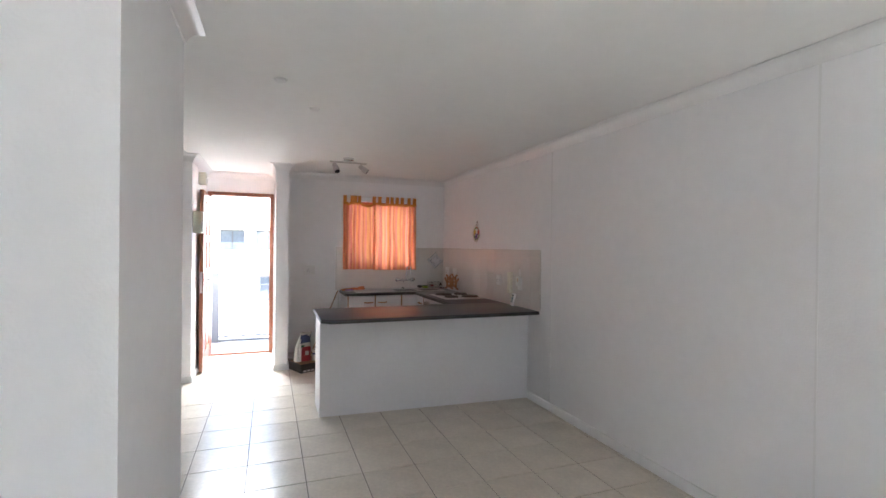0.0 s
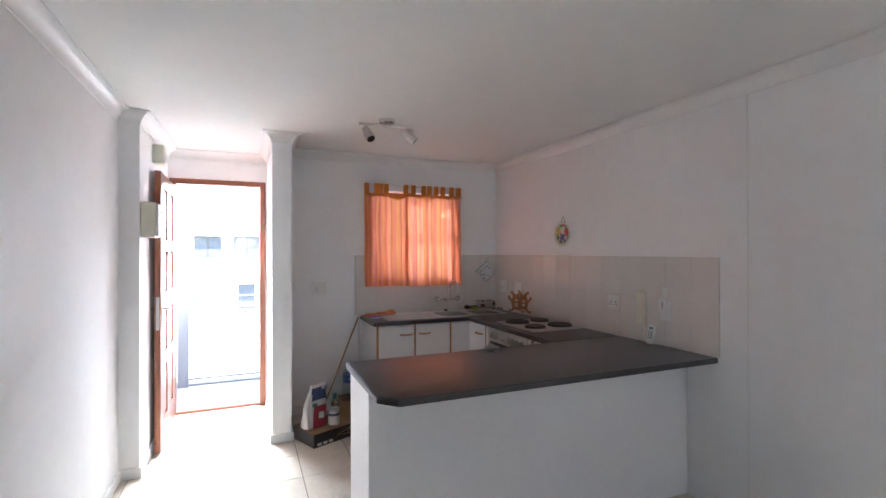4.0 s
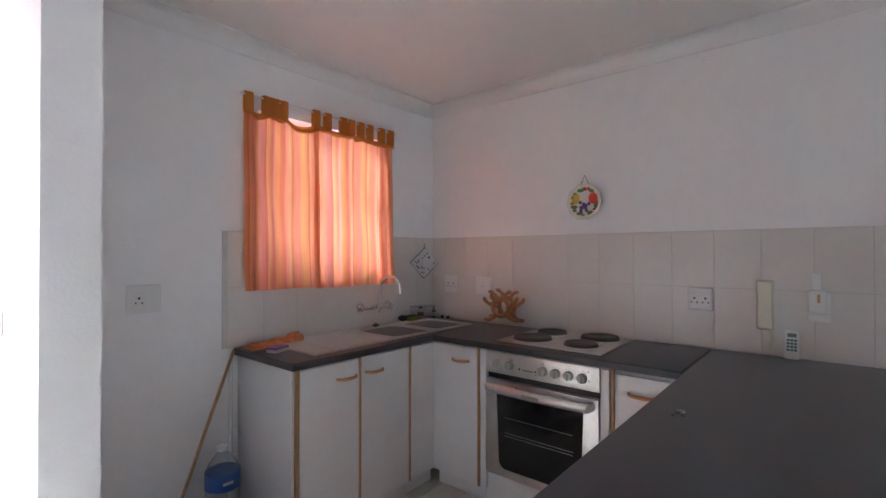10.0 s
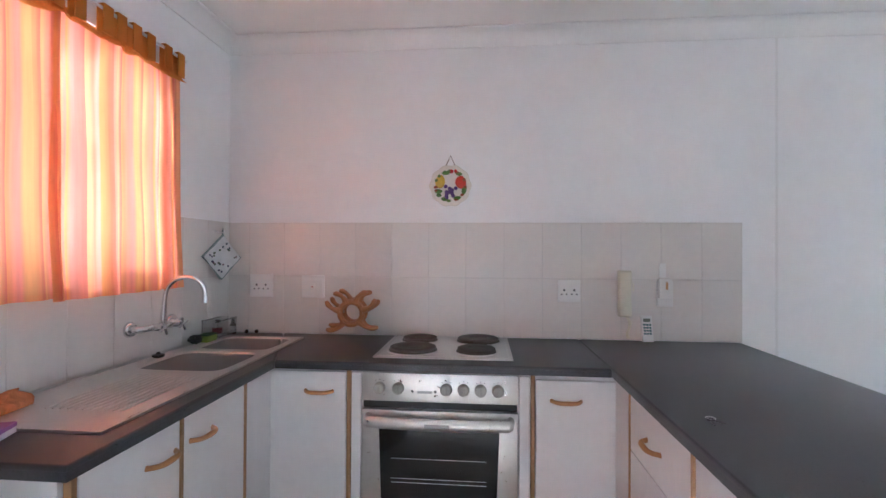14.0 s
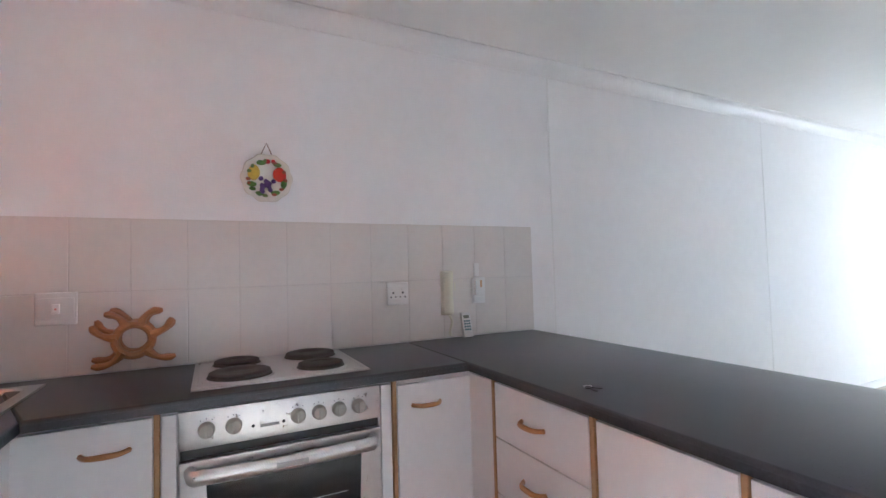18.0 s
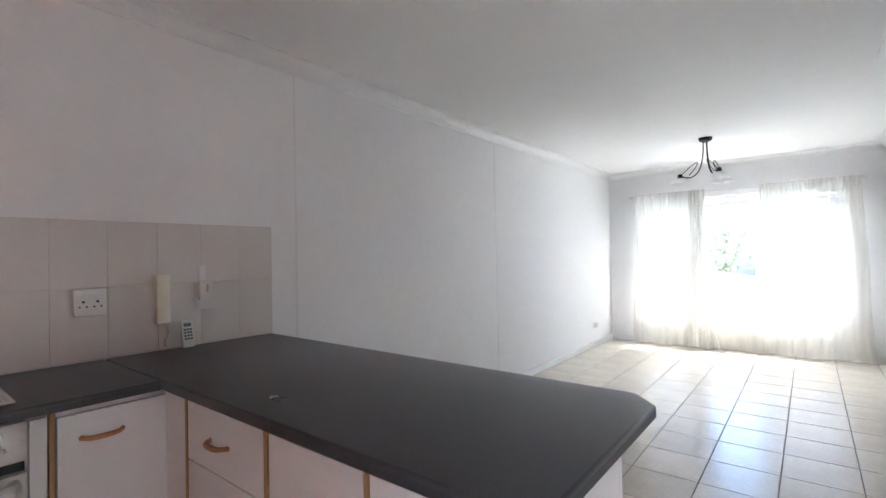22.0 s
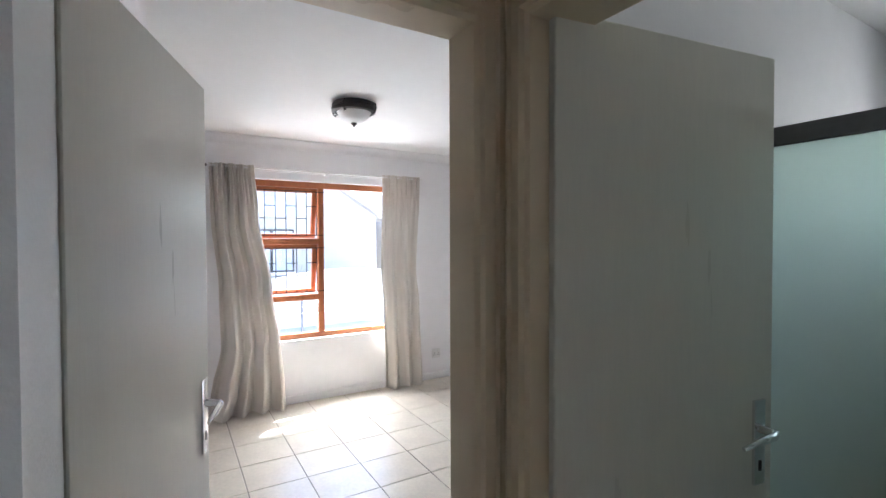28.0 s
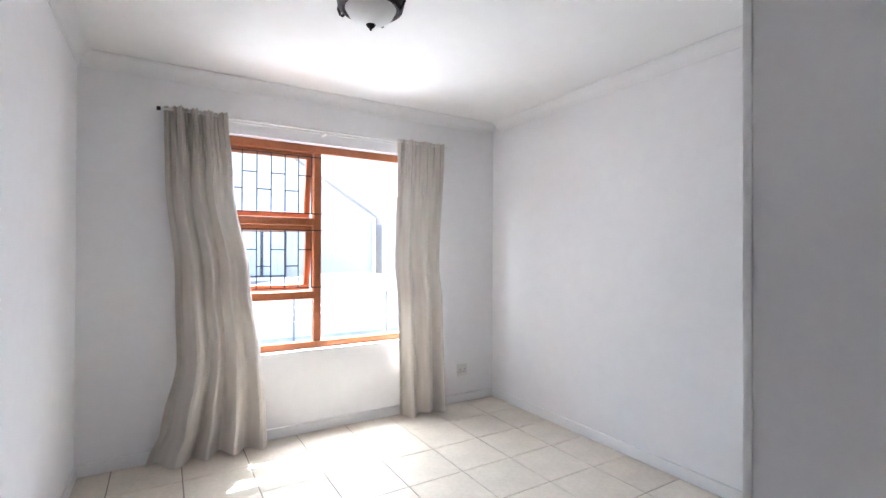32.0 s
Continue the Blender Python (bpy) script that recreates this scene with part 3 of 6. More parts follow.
def scallop(tabs, drop):
    """Height of a heading that hangs from its tabs and sags between them."""
    def top(f):
        lo = max([x for x in tabs if x <= f], default=tabs[0])
        hi = min([x for x in tabs if x > f], default=tabs[-1])
        gap = hi - lo
        s = (f - lo) / gap if gap > 0 else 0
        return KCUR[3] - 0.075 - drop * gap * 4 * s * (1 - s)
    return top


for a, b, y, tabs, folds, sd, rep, low in ((kc0, split + 0.03, KC_Y, TABS_A, 4, 3, 1.25, 0.0), (split, kc1, KC_Y + 0.012, TABS_B, 6, 8, 1.75, -0.01)):
    head = scallop(tabs, 0.08 if folds < 5 else 0.08)
    pan = curtain("panel", "", a, b, y, KCUR[2] + low, head, ORANGE_CLOTH, folds, 0.012, kc, seed=sd, repeat=rep, out=-1)
    curtain("heading", "", a, b, y - 0.004, lambda f, h=head: h(f) - 0.035, lambda f, h=head: h(f) + 0.003, TAB_CLOTH, folds, 0.012, pan, seed=sd, out=-1)
    for f in tabs:
        tx = a + f * (b - a)
        w = 0.021
        bm = bmesh.new()
        z0 = head(f) - 0.02
        box(bm, tx - w, tx + w, KC_Y - 0.014, KC_Y - 0.010, z0, KCUR[3] + 0.002)
        box(bm, tx - w, tx + w, KC_Y + 0.010, KC_Y + 0.013, z0, KCUR[3] + 0.002)
        box(bm, tx - w, tx + w, KC_Y - 0.014, KC_Y + 0.013, KCUR[3], KCUR[3] + 0.004)
        part("tab", bm, TAB_CLOTH, kc, "ochre cotton tab")
part("rail", tube(bmesh.new(), [(kc0 - 0.02, KC_Y, KCUR[3] - 0.008), (kc1 + 0.02, KC_Y, KCUR[3] - 0.008)], 0.006), PLASTIC, kc)


def window_frame(name, label, hole, y0, mat, bars_x=(), bars_z=(), w=0.055, d=0.06, pane=True, zspan=None):
    """A wooden window in an opening of a wall along x. bars_z: (height, from, to)."""
    a, b, z0, z1 = hole
    t = tagged(new(name), label, "window", kind="structure")
    part("window_frame", box(box(box(boxed(a, b, y0, y0 + d, z0, z0 + w, bevel=0.004, seg=1), a, b, y0, y0 + d, z1 - w, z1, bevel=0.004, seg=1),
                                 a, a + w, y0, y0 + d, z0 + w, z1 - w, bevel=0.004, seg=1), b - w, b, y0, y0 + d, z0 + w, z1 - w, bevel=0.004, seg=1), mat, t)
    for x in bars_x:
        part("mullion", boxed(x - w / 2, x + w / 2, y0 + 0.002, y0 + d - 0.002, z0 + w, z1 - w, bevel=0.004, seg=1), mat, t)
    for z, p, q in bars_z:
        part("transom", boxed(p, q, y0 + 0.004, y0 + d - 0.004, z - w / 2, z + w / 2, bevel=0.004, seg=1), mat, t)
    if pane:
        xs = [a + w] + sorted(bars_x) + [b - w]
        for p, q in zip(xs, xs[1:]):
            g = part("pane", boxed(p, q, y0 + d / 2 - 0.002, y0 + d / 2 + 0.002, z0 + w, z1 - w), GLASS, t, soft=False)
            g.visible_shadow = False
    return t


# bedroom window: an opening pair of sashes beside a fixed light
BWX = BW_MULL
bwin = window_frame("window_bedroom", "reddish wooden bedroom window with open top sashes", BWIN, BED_FACADE - 0.12, MERANTI, [BWX],
                    [(BW_T1, BWX, BWIN[1]), (BW_T2, BWX, BWIN[1])], pane=False)
for p, q, z0, z1 in ((BWIN[0] + 0.055, BWX - 0.027, BWIN[2] + 0.055, BWIN[3] - 0.055), (BWX + 0.027, BWIN[1] - 0.055, BWIN[2] + 0.055, BW_T2 - 0.027)):
    g = part("pane", boxed(p, q, BED_FACADE - 0.092, BED_FACADE - 0.088, z0, z1), GLASS, bwin, soft=False)
    g.visible_shadow = False
for z0, z1 in ((BW_T2 + 0.027, BW_T1 - 0.027), (BW_T1 + 0.027, BWIN[3] - 0.055)):
    # sash, hung at its top and pushed out at its foot
    p, q = BWX + 0.030, BWIN[1] - 0.058
    bm = bmesh.new()
    w = 0.042
    box(bm, p, q, -0.02, 0.02, -w, 0, bevel=0.003, seg=1)
    box(bm, p, q, -0.02, 0.02, z0 - z1, z0 - z1 + w, bevel=0.003, seg=1)
    box(bm, p, p + w, -0.02, 0.02, z0 - z1 + w, -w, bevel=0.003, seg=1)
    box(bm, q - w, q, -0.02, 0.02, z0 - z1 + w, -w, bevel=0.003, seg=1)
    turn = pose(0, BED_FACADE - 0.115, z1, -9)
    bmesh.ops.transform(bm, matrix=turn, verts=bm.verts[:])
    s = part("sash", bm, MERANTI, bwin)
    bm = boxed(p + w, q - w, -0.002, 0.002, z0 - z1 + w, -w)
    bmesh.ops.transform(bm, matrix=turn, verts=bm.verts[:])
    g = part("sash_pane", bm, GLASS, s, soft=False)
    g.visible_shadow = False
    # burglar bars inside the sash opening
    bm = bmesh.new()
    yb = BED_FACADE - 0.045
    zt, zb = z1 - 0.035, z0 + 0.03
    tube(bm, [(BWX - 0.03, yb, zt), (BWIN[1] - 0.01, yb, zt)], 0.004, 6)
    tube(bm, [(BWX - 0.03, yb, zb), (BWIN[1] - 0.01, yb, zb)], 0.004, 6)
    cols = 7
    step = (q - p - 0.02) / cols
    for k in range(cols + 1):
        x = p + 0.02 + k * step
        tube(bm, [(x, yb, zb), (x, yb, zt)], 0.004, 6)
        if k < cols:
            zz = zb + (zt - zb) * (0.38 if k % 2 else 0.66)
            tube(bm, [(x, yb, zz), (x + step, yb, zz)], 0.004, 6)
    part("burglar_bar", bm, DARKMETAL, bwin, "thin dark steel burglar bars")
part("window_sill", boxed(BWIN[0] + 0.002, BWIN[1] - 0.002, BED_FACADE - 0.058, BED_FACADE + 0.004, BWIN[2] - 0.004, BWIN[2] + 0.008, bevel=0.003), TRIM, bwin)

lwin = window_frame("window_living", "white framed living room window behind voile", LWIN, FACADE - 0.14, TRIM, [-1.17, -1.78], [(LWIN[3] - 0.10, LWIN[0], LWIN[1])], w=0.05)
kwin = window_frame("window_kitchen", "wooden kitchen window behind the curtain", KWIN, KY + 0.10, MERANTI, [(KWIN[0] + KWIN[1]) / 2 - 0.1], [((KWIN[2] + KWIN[3]) / 2 + 0.1, KWIN[0], KWIN[1])])

# living room voile on a thin rod
lrod = thing("curtain_rod", "thin pale curtain rod above the living room window", "curtain rod")
part("rod", tube(bmesh.new(), [(LCUR0 + 0.10, FACADE + 0.07, 2.02), (-2.80, FACADE + 0.07, 2.02)], 0.008), PLASTIC, lrod)
for x in (LCUR0 + 0.07, -1.55, -2.76):
    part("bracket", boxed(x - 0.012, x + 0.012, FACADE, FACADE + 0.08, 2.005, 2.035, bevel=0.003), PLASTIC, lrod)
for n, (a, b, folds, sd) in enumerate(((-1.20, LCUR0, 7, 5), (-2.76, -1.83, 7, 12))):
    t = thing("voile_curtain", "sheer cream voile curtain hanging to the floor", "curtain", "living room curtains")
    curtain("cloth", "", a, b, FACADE + 0.075, 0.012, 2.045, SHEER, folds, 0.022, t, flare=0.16, seed=sd, gather=24)
t = thing("voile_curtain", "sheer cream voile curtain looped low across the open window", "curtain", "living room curtains")
curtain("cloth", "", -1.86, -1.18, FACADE + 0.05, 0.015, 0.50, SHEER, 5, 0.02, t, seed=21)
t = thing("voile_curtain", "gathered edge of a sheer cream voile curtain", "curtain", "living room curtains")
curtain("cloth", "", -1.26, -1.09, FACADE + 0.10, 0.012, 2.045, SHEER, 4, 0.035, t, flare=0.26, seed=31, gather=8)

# bedroom curtains
brod = thing("curtain_rod", "thin pale metal curtain rod above the bedroom window", "curtain rod")
part("rod", tube(bmesh.new(), [(BROD[0], BED_FACADE + 0.085, BROD[2]), (BROD[1], BED_FACADE + 0.085, BROD[2])], 0.007), PLASTIC, brod)
part("rod", tube(bmesh.new(), [(BROD[0] - 0.1, BED_FACADE + 0.06, BROD[2] - 0.012), (BROD[1] + 0.1, BED_FACADE + 0.06, BROD[2] - 0.012)], 0.004), PLASTIC, brod)
part("finial", lathe(bmesh.new(), [(0.001, -0.02), (0.012, -0.015), (0.012, 0.0), (0.009, 0.004), (0.001, 0.005)], 12, (BROD[0] + 0.012, BED_FACADE + 0.085, BROD[2]), "x"), DARKMETAL, brod)
part("bracket", boxed((BROD[0] + BROD[1]) / 2 - 0.012, (BROD[0] + BROD[1]) / 2 + 0.012, BED_FACADE, BED_FACADE + 0.09, BROD[2] - 0.018, BROD[2] + 0.01, bevel=0.003), PLASTIC, brod)
t = thing("curtain", "stone coloured linen curtain gathered on a rod, pooling on the floor", "curtain", "bedroom curtains")
curtain("cloth", "", BCL[1], BCL[0], BED_FACADE + 0.095, 0.01, BROD[2] + 0.02, LINEN, 4, 0.062, t, seed=41, gather=13, edges=((0, -4.35, -3.68), (0.1, -4.34, -3.76), (0.28, -4.31, -3.84), (0.5, -4.25, -3.83), (0.8, -4.14, -3.77), (1, -4.11, -3.765)))
t = thing("curtain", "narrow stone coloured linen curtain gathered on a rod", "curtain", "bedroom curtains")
curtain("cloth", "", BCR[1], BCR[0], BED_FACADE + 0.095, 0.01, BROD[2] + 0.02, LINEN, 3, 0.055, t, seed=47, gather=11, edges=((0, -5.71, -5.30), (0.4, -5.69, -5.285), (0.55, -5.655, -5.265), (1, -5.69, -5.29)))


# ---- inner doors ----
def door_frame(name, label, axis, plane, a, b, h, way, wall_t=0.12):
    """A steel frame wrapped round a wall opening, with stepped profile; way: the side on which it stands proud."""
    t = tagged(new(name), label, "door", kind="structure")
    prof = [(-0.040, 0.012), (-0.040, 0.018), (-0.030, 0.022), (-0.026, 0.014), (-0.014, 0.014), (-0.010, 0.022), (0.006, 0.022), (0.010, 0.010), (0.022, 0.006), (0.026, -0.02), (0.026, -wall_t - 0.012), (-0.055, -wall_t - 0.018), (-0.055, -wall_t - 0.006), (-0.004, -wall_t), (-0.004, 0.0)]
    def bar(p0, p1, inward):
        bm = bmesh.new()
        rings = []
        for p in (p0, p1):
            ring = []
            for o, u in prof:
                q = Vector(p) + inward * o
                q += (Vector((way, 0, 0)) if axis == "x" else Vector((0, way, 0))) * u
                ring.append(bm.verts.new(q))
            rings.append(ring)
        k = len(prof)
        for j in range(k):
            bm.faces.new((rings[0][j], rings[0][(j + 1) % k], rings[1][(j + 1) % k], rings[1][j]))
        bm.faces.new(rings[0])
        bm.faces.new(rings[1][::-1])
        bmesh.ops.recalc_face_normals(bm, faces=bm.faces[:])
        return bm
    al = Vector((0, 1, 0)) if axis == "x" else Vector((1, 0, 0))
    def at(s, z):
        return Vector((plane, s, z)) if axis == "x" else Vector((s, plane, z))
    part("jamb", bar(at(a, 0), at(a, h + 0.055), al), CREAMGLOSS, t)
    part("jamb", bar(at(b, 0), at(b, h + 0.055), -al), CREAMGLOSS, t)
    part("head", bar(at(a, h), at(b, h), Vector((0, 0, -1))), CREAMGLOSS, t)
    return t


def lever_set(parent, x, face, z, side):
    """A chrome lever on a long plate, on one face of a leaf that lies along +x from its hinge; side: +1 or -1 in y."""
    pl = part("handle_plate", boxed(x - 0.02, x + 0.02, min(face, face + side * 0.008), max(face, face + side * 0.008), z - 0.14, z + 0.07, bevel=0.003), CHROME, parent, "chrome lock plate")
    part("lever", tube(bmesh.new(), [(x, face + side * 0.006, z), (x, face + side * 0.045, z), (x - 0.02, face + side * 0.052, z + 0.001), (x - 0.065, face + side * 0.05, z - 0.006), (x - 0.115, face + side * 0.046, z - 0.016)],
                       [0.012, 0.010, 0.010, 0.009, 0.005], 10), CHROME, pl)
    part("keyhole", boxed(x - 0.004, x + 0.004, min(face + side * 0.0075, face + side * 0.0095), max(face + side * 0.0075, face + side * 0.0095), z - 0.105, z - 0.08), BLACK, pl)


def flush_leaf(name, label, hinge, turn, width, h, mould=True):
    t = thing(name, label, "door")
    part("leaf", boxed(0, width, -0.02, 0.02, 0.008, h, bevel=0.003, seg=1), DOORPAINT, t)
    if mould:
        for s in (1, -1):
            y0 = 0.02 * s
            bm = bmesh.new()
            for a, b, z0, z1 in ((0.10, width - 0.10, 0.14, 0.155), (0.10, width - 0.10, h - 0.15, h - 0.135), (0.10, 0.115, 0.155, h - 0.15), (width - 0.115, width - 0.10, 0.155, h - 0.15)):
                box(bm, a, b, min(y0, y0 + s * 0.006), max(y0, y0 + s * 0.006), z0, z1, bevel=0.002, seg=1)
            part("panel_moulding", bm, DOORPAINT, t)
    for s in (1, -1):
        lever_set(t, width - 0.055, 0.02 * s, 1.02, s)
    for z in (0.25, h - 0.25):
        part("hinge", tube(bmesh.new(), [(-0.006, 0.024, z - 0.05), (-0.006, 0.024, z + 0.05)], 0.008, 10), STEEL, t)
    t.matrix_world = pose(*hinge, 0, 0, turn)
    return t


door_frame("door_frame_bedroom", "cream gloss painted door frame of the bedroom", "y", BED_DOOR_Y, BDOOR[0], BDOOR[1], BDOOR[2], 1, BED_T)
door_frame("door_frame_bathroom", "cream gloss painted door frame of the bathroom", "x", BATH_X, BATH[0], BATH[1], BATH[2], 1)
part("corner_post", boxed(BATH_X + 0.023, BDOOR[0] - 0.056, BED_DOOR_Y + 0.0005, BED_DOOR_Y + 0.018, 0.0, BDOOR[2] + 0.055, bevel=0.003), CREAMGLOSS, bpy.data.objects["door_frame_bedroom"])
flush_leaf("bedroom_door", "off-white painted bedroom door standing open", BLEAF[:3], BLEAF[3], 0.70, 1.935, False)
flush_leaf("bathroom_door", "off-white painted bathroom door standing open", TLEAF[:3], TLEAF[3], 0.66, 1.935, False)

# shower screen in the bathroom
FROST = glass("reeded_green_glass", (0.62, 0.78, 0.72), 0.45)
sh = thing("shower_screen", "reeded greenish glass shower door in a grey metal frame", "shower screen")
SX = SHOWER_X
part("frame", box(box(box(boxed(SX - 0.02, SX + 0.02, SHY0, SHY1, 1.74, 1.79, bevel=0.003), SX - 0.02, SX + 0.02, SHY0, SHY1, 0.02, 0.07, bevel=0.003),
                      SX - 0.02, SX + 0.02, SHY0, SHY0 + 0.04, 0.07, 1.74, bevel=0.003), SX - 0.02, SX + 0.02, SHY1 - 0.04, SHY1, 0.07, 1.74, bevel=0.003), GREYPAINT, sh)
for k in range(2):
    part("stile", boxed(SX + 0.022, SX + 0.04, SHY0 + 0.06 + 0.42 * k, SHY0 + 0.09 + 0.42 * k, 0.07, 1.74, bevel=0.003), STEEL, sh)
part("glass_panel", boxed(SX - 0.004, SX + 0.004, SHY0 + 0.04, SHY1 - 0.04, 0.07, 1.74), FROST, sh, soft=False)
part("base", boxed(SX - 0.05, SX + 0.05, SHY0, SHY1, 0.0, 0.02), TRIM, sh)

# built-in cupboard in the bedroom
cb = thing("built_in_cupboard", "plain white built-in bedroom cupboard", "cupboard")
part("side_panel", boxed(CUP_X - 0.018, CUP_X, CUP_Y + 0.02, BED_DOOR_Y - BED_T - 0.002, 0.0, 2.30), CAB, cb)
part("edge_strip", boxed(CUP_X - 0.022, CUP_X + 0.004, CUP_Y, CUP_Y + 0.019, 0.0, 2.30, bevel=0.004), TRIM, cb)
dw = (CUP_X - 0.024 - BED_RIGHT - 0.01) / 3
for k in range(3):
    a = BED_RIGHT + 0.008 + k * dw
    d = part("cupboard_door", boxed(a + 0.002, a + dw - 0.002, CUP_Y, CUP_Y + 0.018, 0.08, 2.29, bevel=0.002, seg=1), CAB, cb)
    part("handle", boxed(a + dw - 0.05, a + dw - 0.035, CUP_Y - 0.03, CUP_Y, 1.0, 1.12, bevel=0.003), STEEL, d)
part("top_panel", boxed(BED_RIGHT + 0.002, CUP_X - 0.02, CUP_Y + 0.02, BED_DOOR_Y - BED_T - 0.002, 2.28, 2.30), CAB, cb)
part("plinth", boxed(BED_RIGHT + 0.002, CUP_X - 0.02, CUP_Y + 0.03, CUP_Y + 0.048, 0.0, 0.08), CAB, cb)

# ---- entrance door ----
ed = tagged(new("door_frame_entrance"), "varnished mahogany entrance door frame", "door", kind="structure")
for a, b, z0, z1 in ((DOOR_A, DOOR_A + 0.05, 0, DOOR_H), (DOOR_B - 0.05, DOOR_B, 0, DOOR_H), (DOOR_A + 0.05, DOOR_B - 0.05, DOOR_H - 0.05, DOOR_H)):
    part("jamb" if z0 == 0 else "head", boxed(a, b, DOOR_Y - 0.012, DOOR_Y + 0.10, z0 + 0.001, z1, bevel=0.004), MAHOGANY, ed)
part("threshold", boxed(DOOR_A + 0.05, DOOR_B - 0.05, DOOR_Y + 0.02, DOOR_Y + 0.09, 0.0, 0.022, bevel=0.006), MAHOGANY, ed)
part("strike_plate", boxed(DOOR_B - 0.052, DOOR_B - 0.050, DOOR_Y + 0.0, DOOR_Y + 0.03, 0.98, 1.16), STEEL, ed)

fd = thing("entrance_door", "varnished mahogany panelled entrance door standing open", "door")
FW, FH = 0.83, 2.06
part("stile", boxed(0, 0.115, -0.02, 0.02, 0.01, FH, bevel=0.003), MAHOGANY, fd)
part("stile", boxed(FW - 0.115, FW, -0.02, 0.02, 0.01, FH, bevel=0.003), MAHOGANY, fd)
part("stile", boxed(FW / 2 - 0.045, FW / 2 + 0.045, -0.019, 0.019, 0.2, FH - 0.11, bevel=0.003), MAHOGANY, fd)
rails = (0.01, 0.20), (0.60, 0.70), (1.02, 1.16), (1.47, 1.56), (FH - 0.11, FH)
for z0, z1 in rails:
    part("rail", boxed(0.115, FW - 0.115, -0.0185, 0.0185, z0, z1, bevel=0.003), MAHOGANY, fd)
for (_, z0), (z1, _) in zip(rails, rails[1:]):
    for a, b in ((0.115, FW / 2 - 0.045), (FW / 2 + 0.045, FW - 0.115)):
        bm = bmesh.new()
        box(bm, a, b, -0.006, 0.006, z0, z1)
        for s in (-1, 1):
            r = bmesh.ops.create_cube(bm, size=1)["verts"]
            for v in r:
                k = 0.70 if v.co.y * s > 0 else 0.97
                v.co = Vector(((a + b) / 2 + v.co.x * (b - a) * k, s * (0.006 if v.co.y * s < 0 else 0.014), (z0 + z1) / 2 + v.co.z * (z1 - z0) * (0.86 if k < 0.9 else 0.97)))
        part("panel", bm, MAHOGANY, fd)
for s in (1, -1):
    lever_set(fd, FW - 0.055, 0.02 * s, 1.05, s)
part("lock_faceplate", boxed(FW - 0.001, FW + 0.003, -0.011, 0.011, 0.90, 1.14), STEEL, fd)
part("bolt", tube(bmesh.new(), [(FW - 0.06, 0.03, 0.80), (FW - 0.005, 0.03, 0.80)], 0.006), STEEL, fd)
for z in (0.25, 1.0, 1.78):
    part("hinge", tube(bmesh.new(), [(-0.004, -0.022, z - 0.05), (-0.004, -0.022, z + 0.05)], 0.008, 10), STEEL, fd)
fd.matrix_world = pose(DOOR_A + 0.026, DOOR_Y - 0.02, 0, 0, 0, FDOOR_TURN)

# ---- cornice and skirting ----
COVE = [(0, 0), (0.072, 0), (0.072, -0.006), (0.058, -0.010), (0.036, -0.024), (0.018, -0.045), (0.010, -0.062), (0.006, -0.078), (0, -0.078)]


def cornice(path, label="white coved plaster cornice"):
    structure("cornice", moulding(COVE, [(x, y, CEILING - 0.0005) for x, y in path]), TRIM, label, "cornice", soft=True)


BOARD = [(0, 0), (0.014, 0), (0.014, 0.058), (0.010, 0.066), (0, 0.068)]


def skirting(path, label="white painted skirting board"):
    structure("baseboard", moulding(BOARD, [(x, y, 0.001) for x, y in path]), TRIM, label, "skirting", soft=True)


e = 0.0006
cornice([(LIVING_X + e, BLOCK_Y0 - e), (LIVING_X + e, FACADE + e), (-e, FACADE + e), (-e, KY - e), (NIB1 + e, KY - e), (NIB1 + e, NIB_Y - e), (NIB0 - e, NIB_Y - e), (NIB0 - e, DOOR_Y - e),
         (NIBL + e, DOOR_Y - e), (NIBL + e, NIBL_Y - e), (ENTRY_X + e, NIBL_Y - e), (ENTRY_X + e, NOOK_Y - e), (BATH_X + e, NOOK_Y - e), (BATH_X + e, BED_DOOR_Y + e),
         (STUB_X - e, BED_DOOR_Y + e), (STUB_X - e, BLOCK_Y1 + e), (BLOCK_X + e, BLOCK_Y1 + e), (BLOCK_X + e, BLOCK_Y0 - e), (LIVING_X + 0.08, BLOCK_Y0 - e)])
cornice([(BED_RIGHT + e, BED_FACADE + e), (BED_LEFT - e, BED_FACADE + e), (BED_LEFT - e, BED_DOOR_Y - BED_T - e), (BED_RIGHT + e, BED_DOOR_Y - BED_T - e), (BED_RIGHT + e, BED_FACADE + 0.08)])
skirting([(LIVING_X + e, BLOCK_Y0 - e), (LIVING_X + e, FACADE + e), (-e, FACADE + e), (-e, PEN_BACK - 0.125)])
skirting([(-1.50, KY - e), (NIB1 + e, KY - e), (NIB1 + e, NIB_Y - e), (NIB0 - e, NIB_Y - e), (NIB0 - e, DOOR_Y - e)])
skirting([(NIBL + e, DOOR_Y - e), (NIBL + e, NIBL_Y - e), (ENTRY_X + e, NIBL_Y - e), (ENTRY_X + e, NOOK_Y - e), (BATH_X + e, NOOK_Y - e), (BATH_X + e, BATH[1] + 0.06)])
skirting([(STUB_X - e, BED_DOOR_Y + 0.03), (STUB_X - e, BLOCK_Y1 + e), (BLOCK_X + e, BLOCK_Y1 + e), (BLOCK_X + e, BLOCK_Y0 - e), (LIVING_X + 0.02, BLOCK_Y0 - e)])
skirting([(BED_RIGHT + e, CUP_Y), (BED_RIGHT + e, BED_FACADE + e), (BED_LEFT - e, BED_FACADE + e), (BED_LEFT - e, BED_DOOR_Y - BED_T - 0.01)])
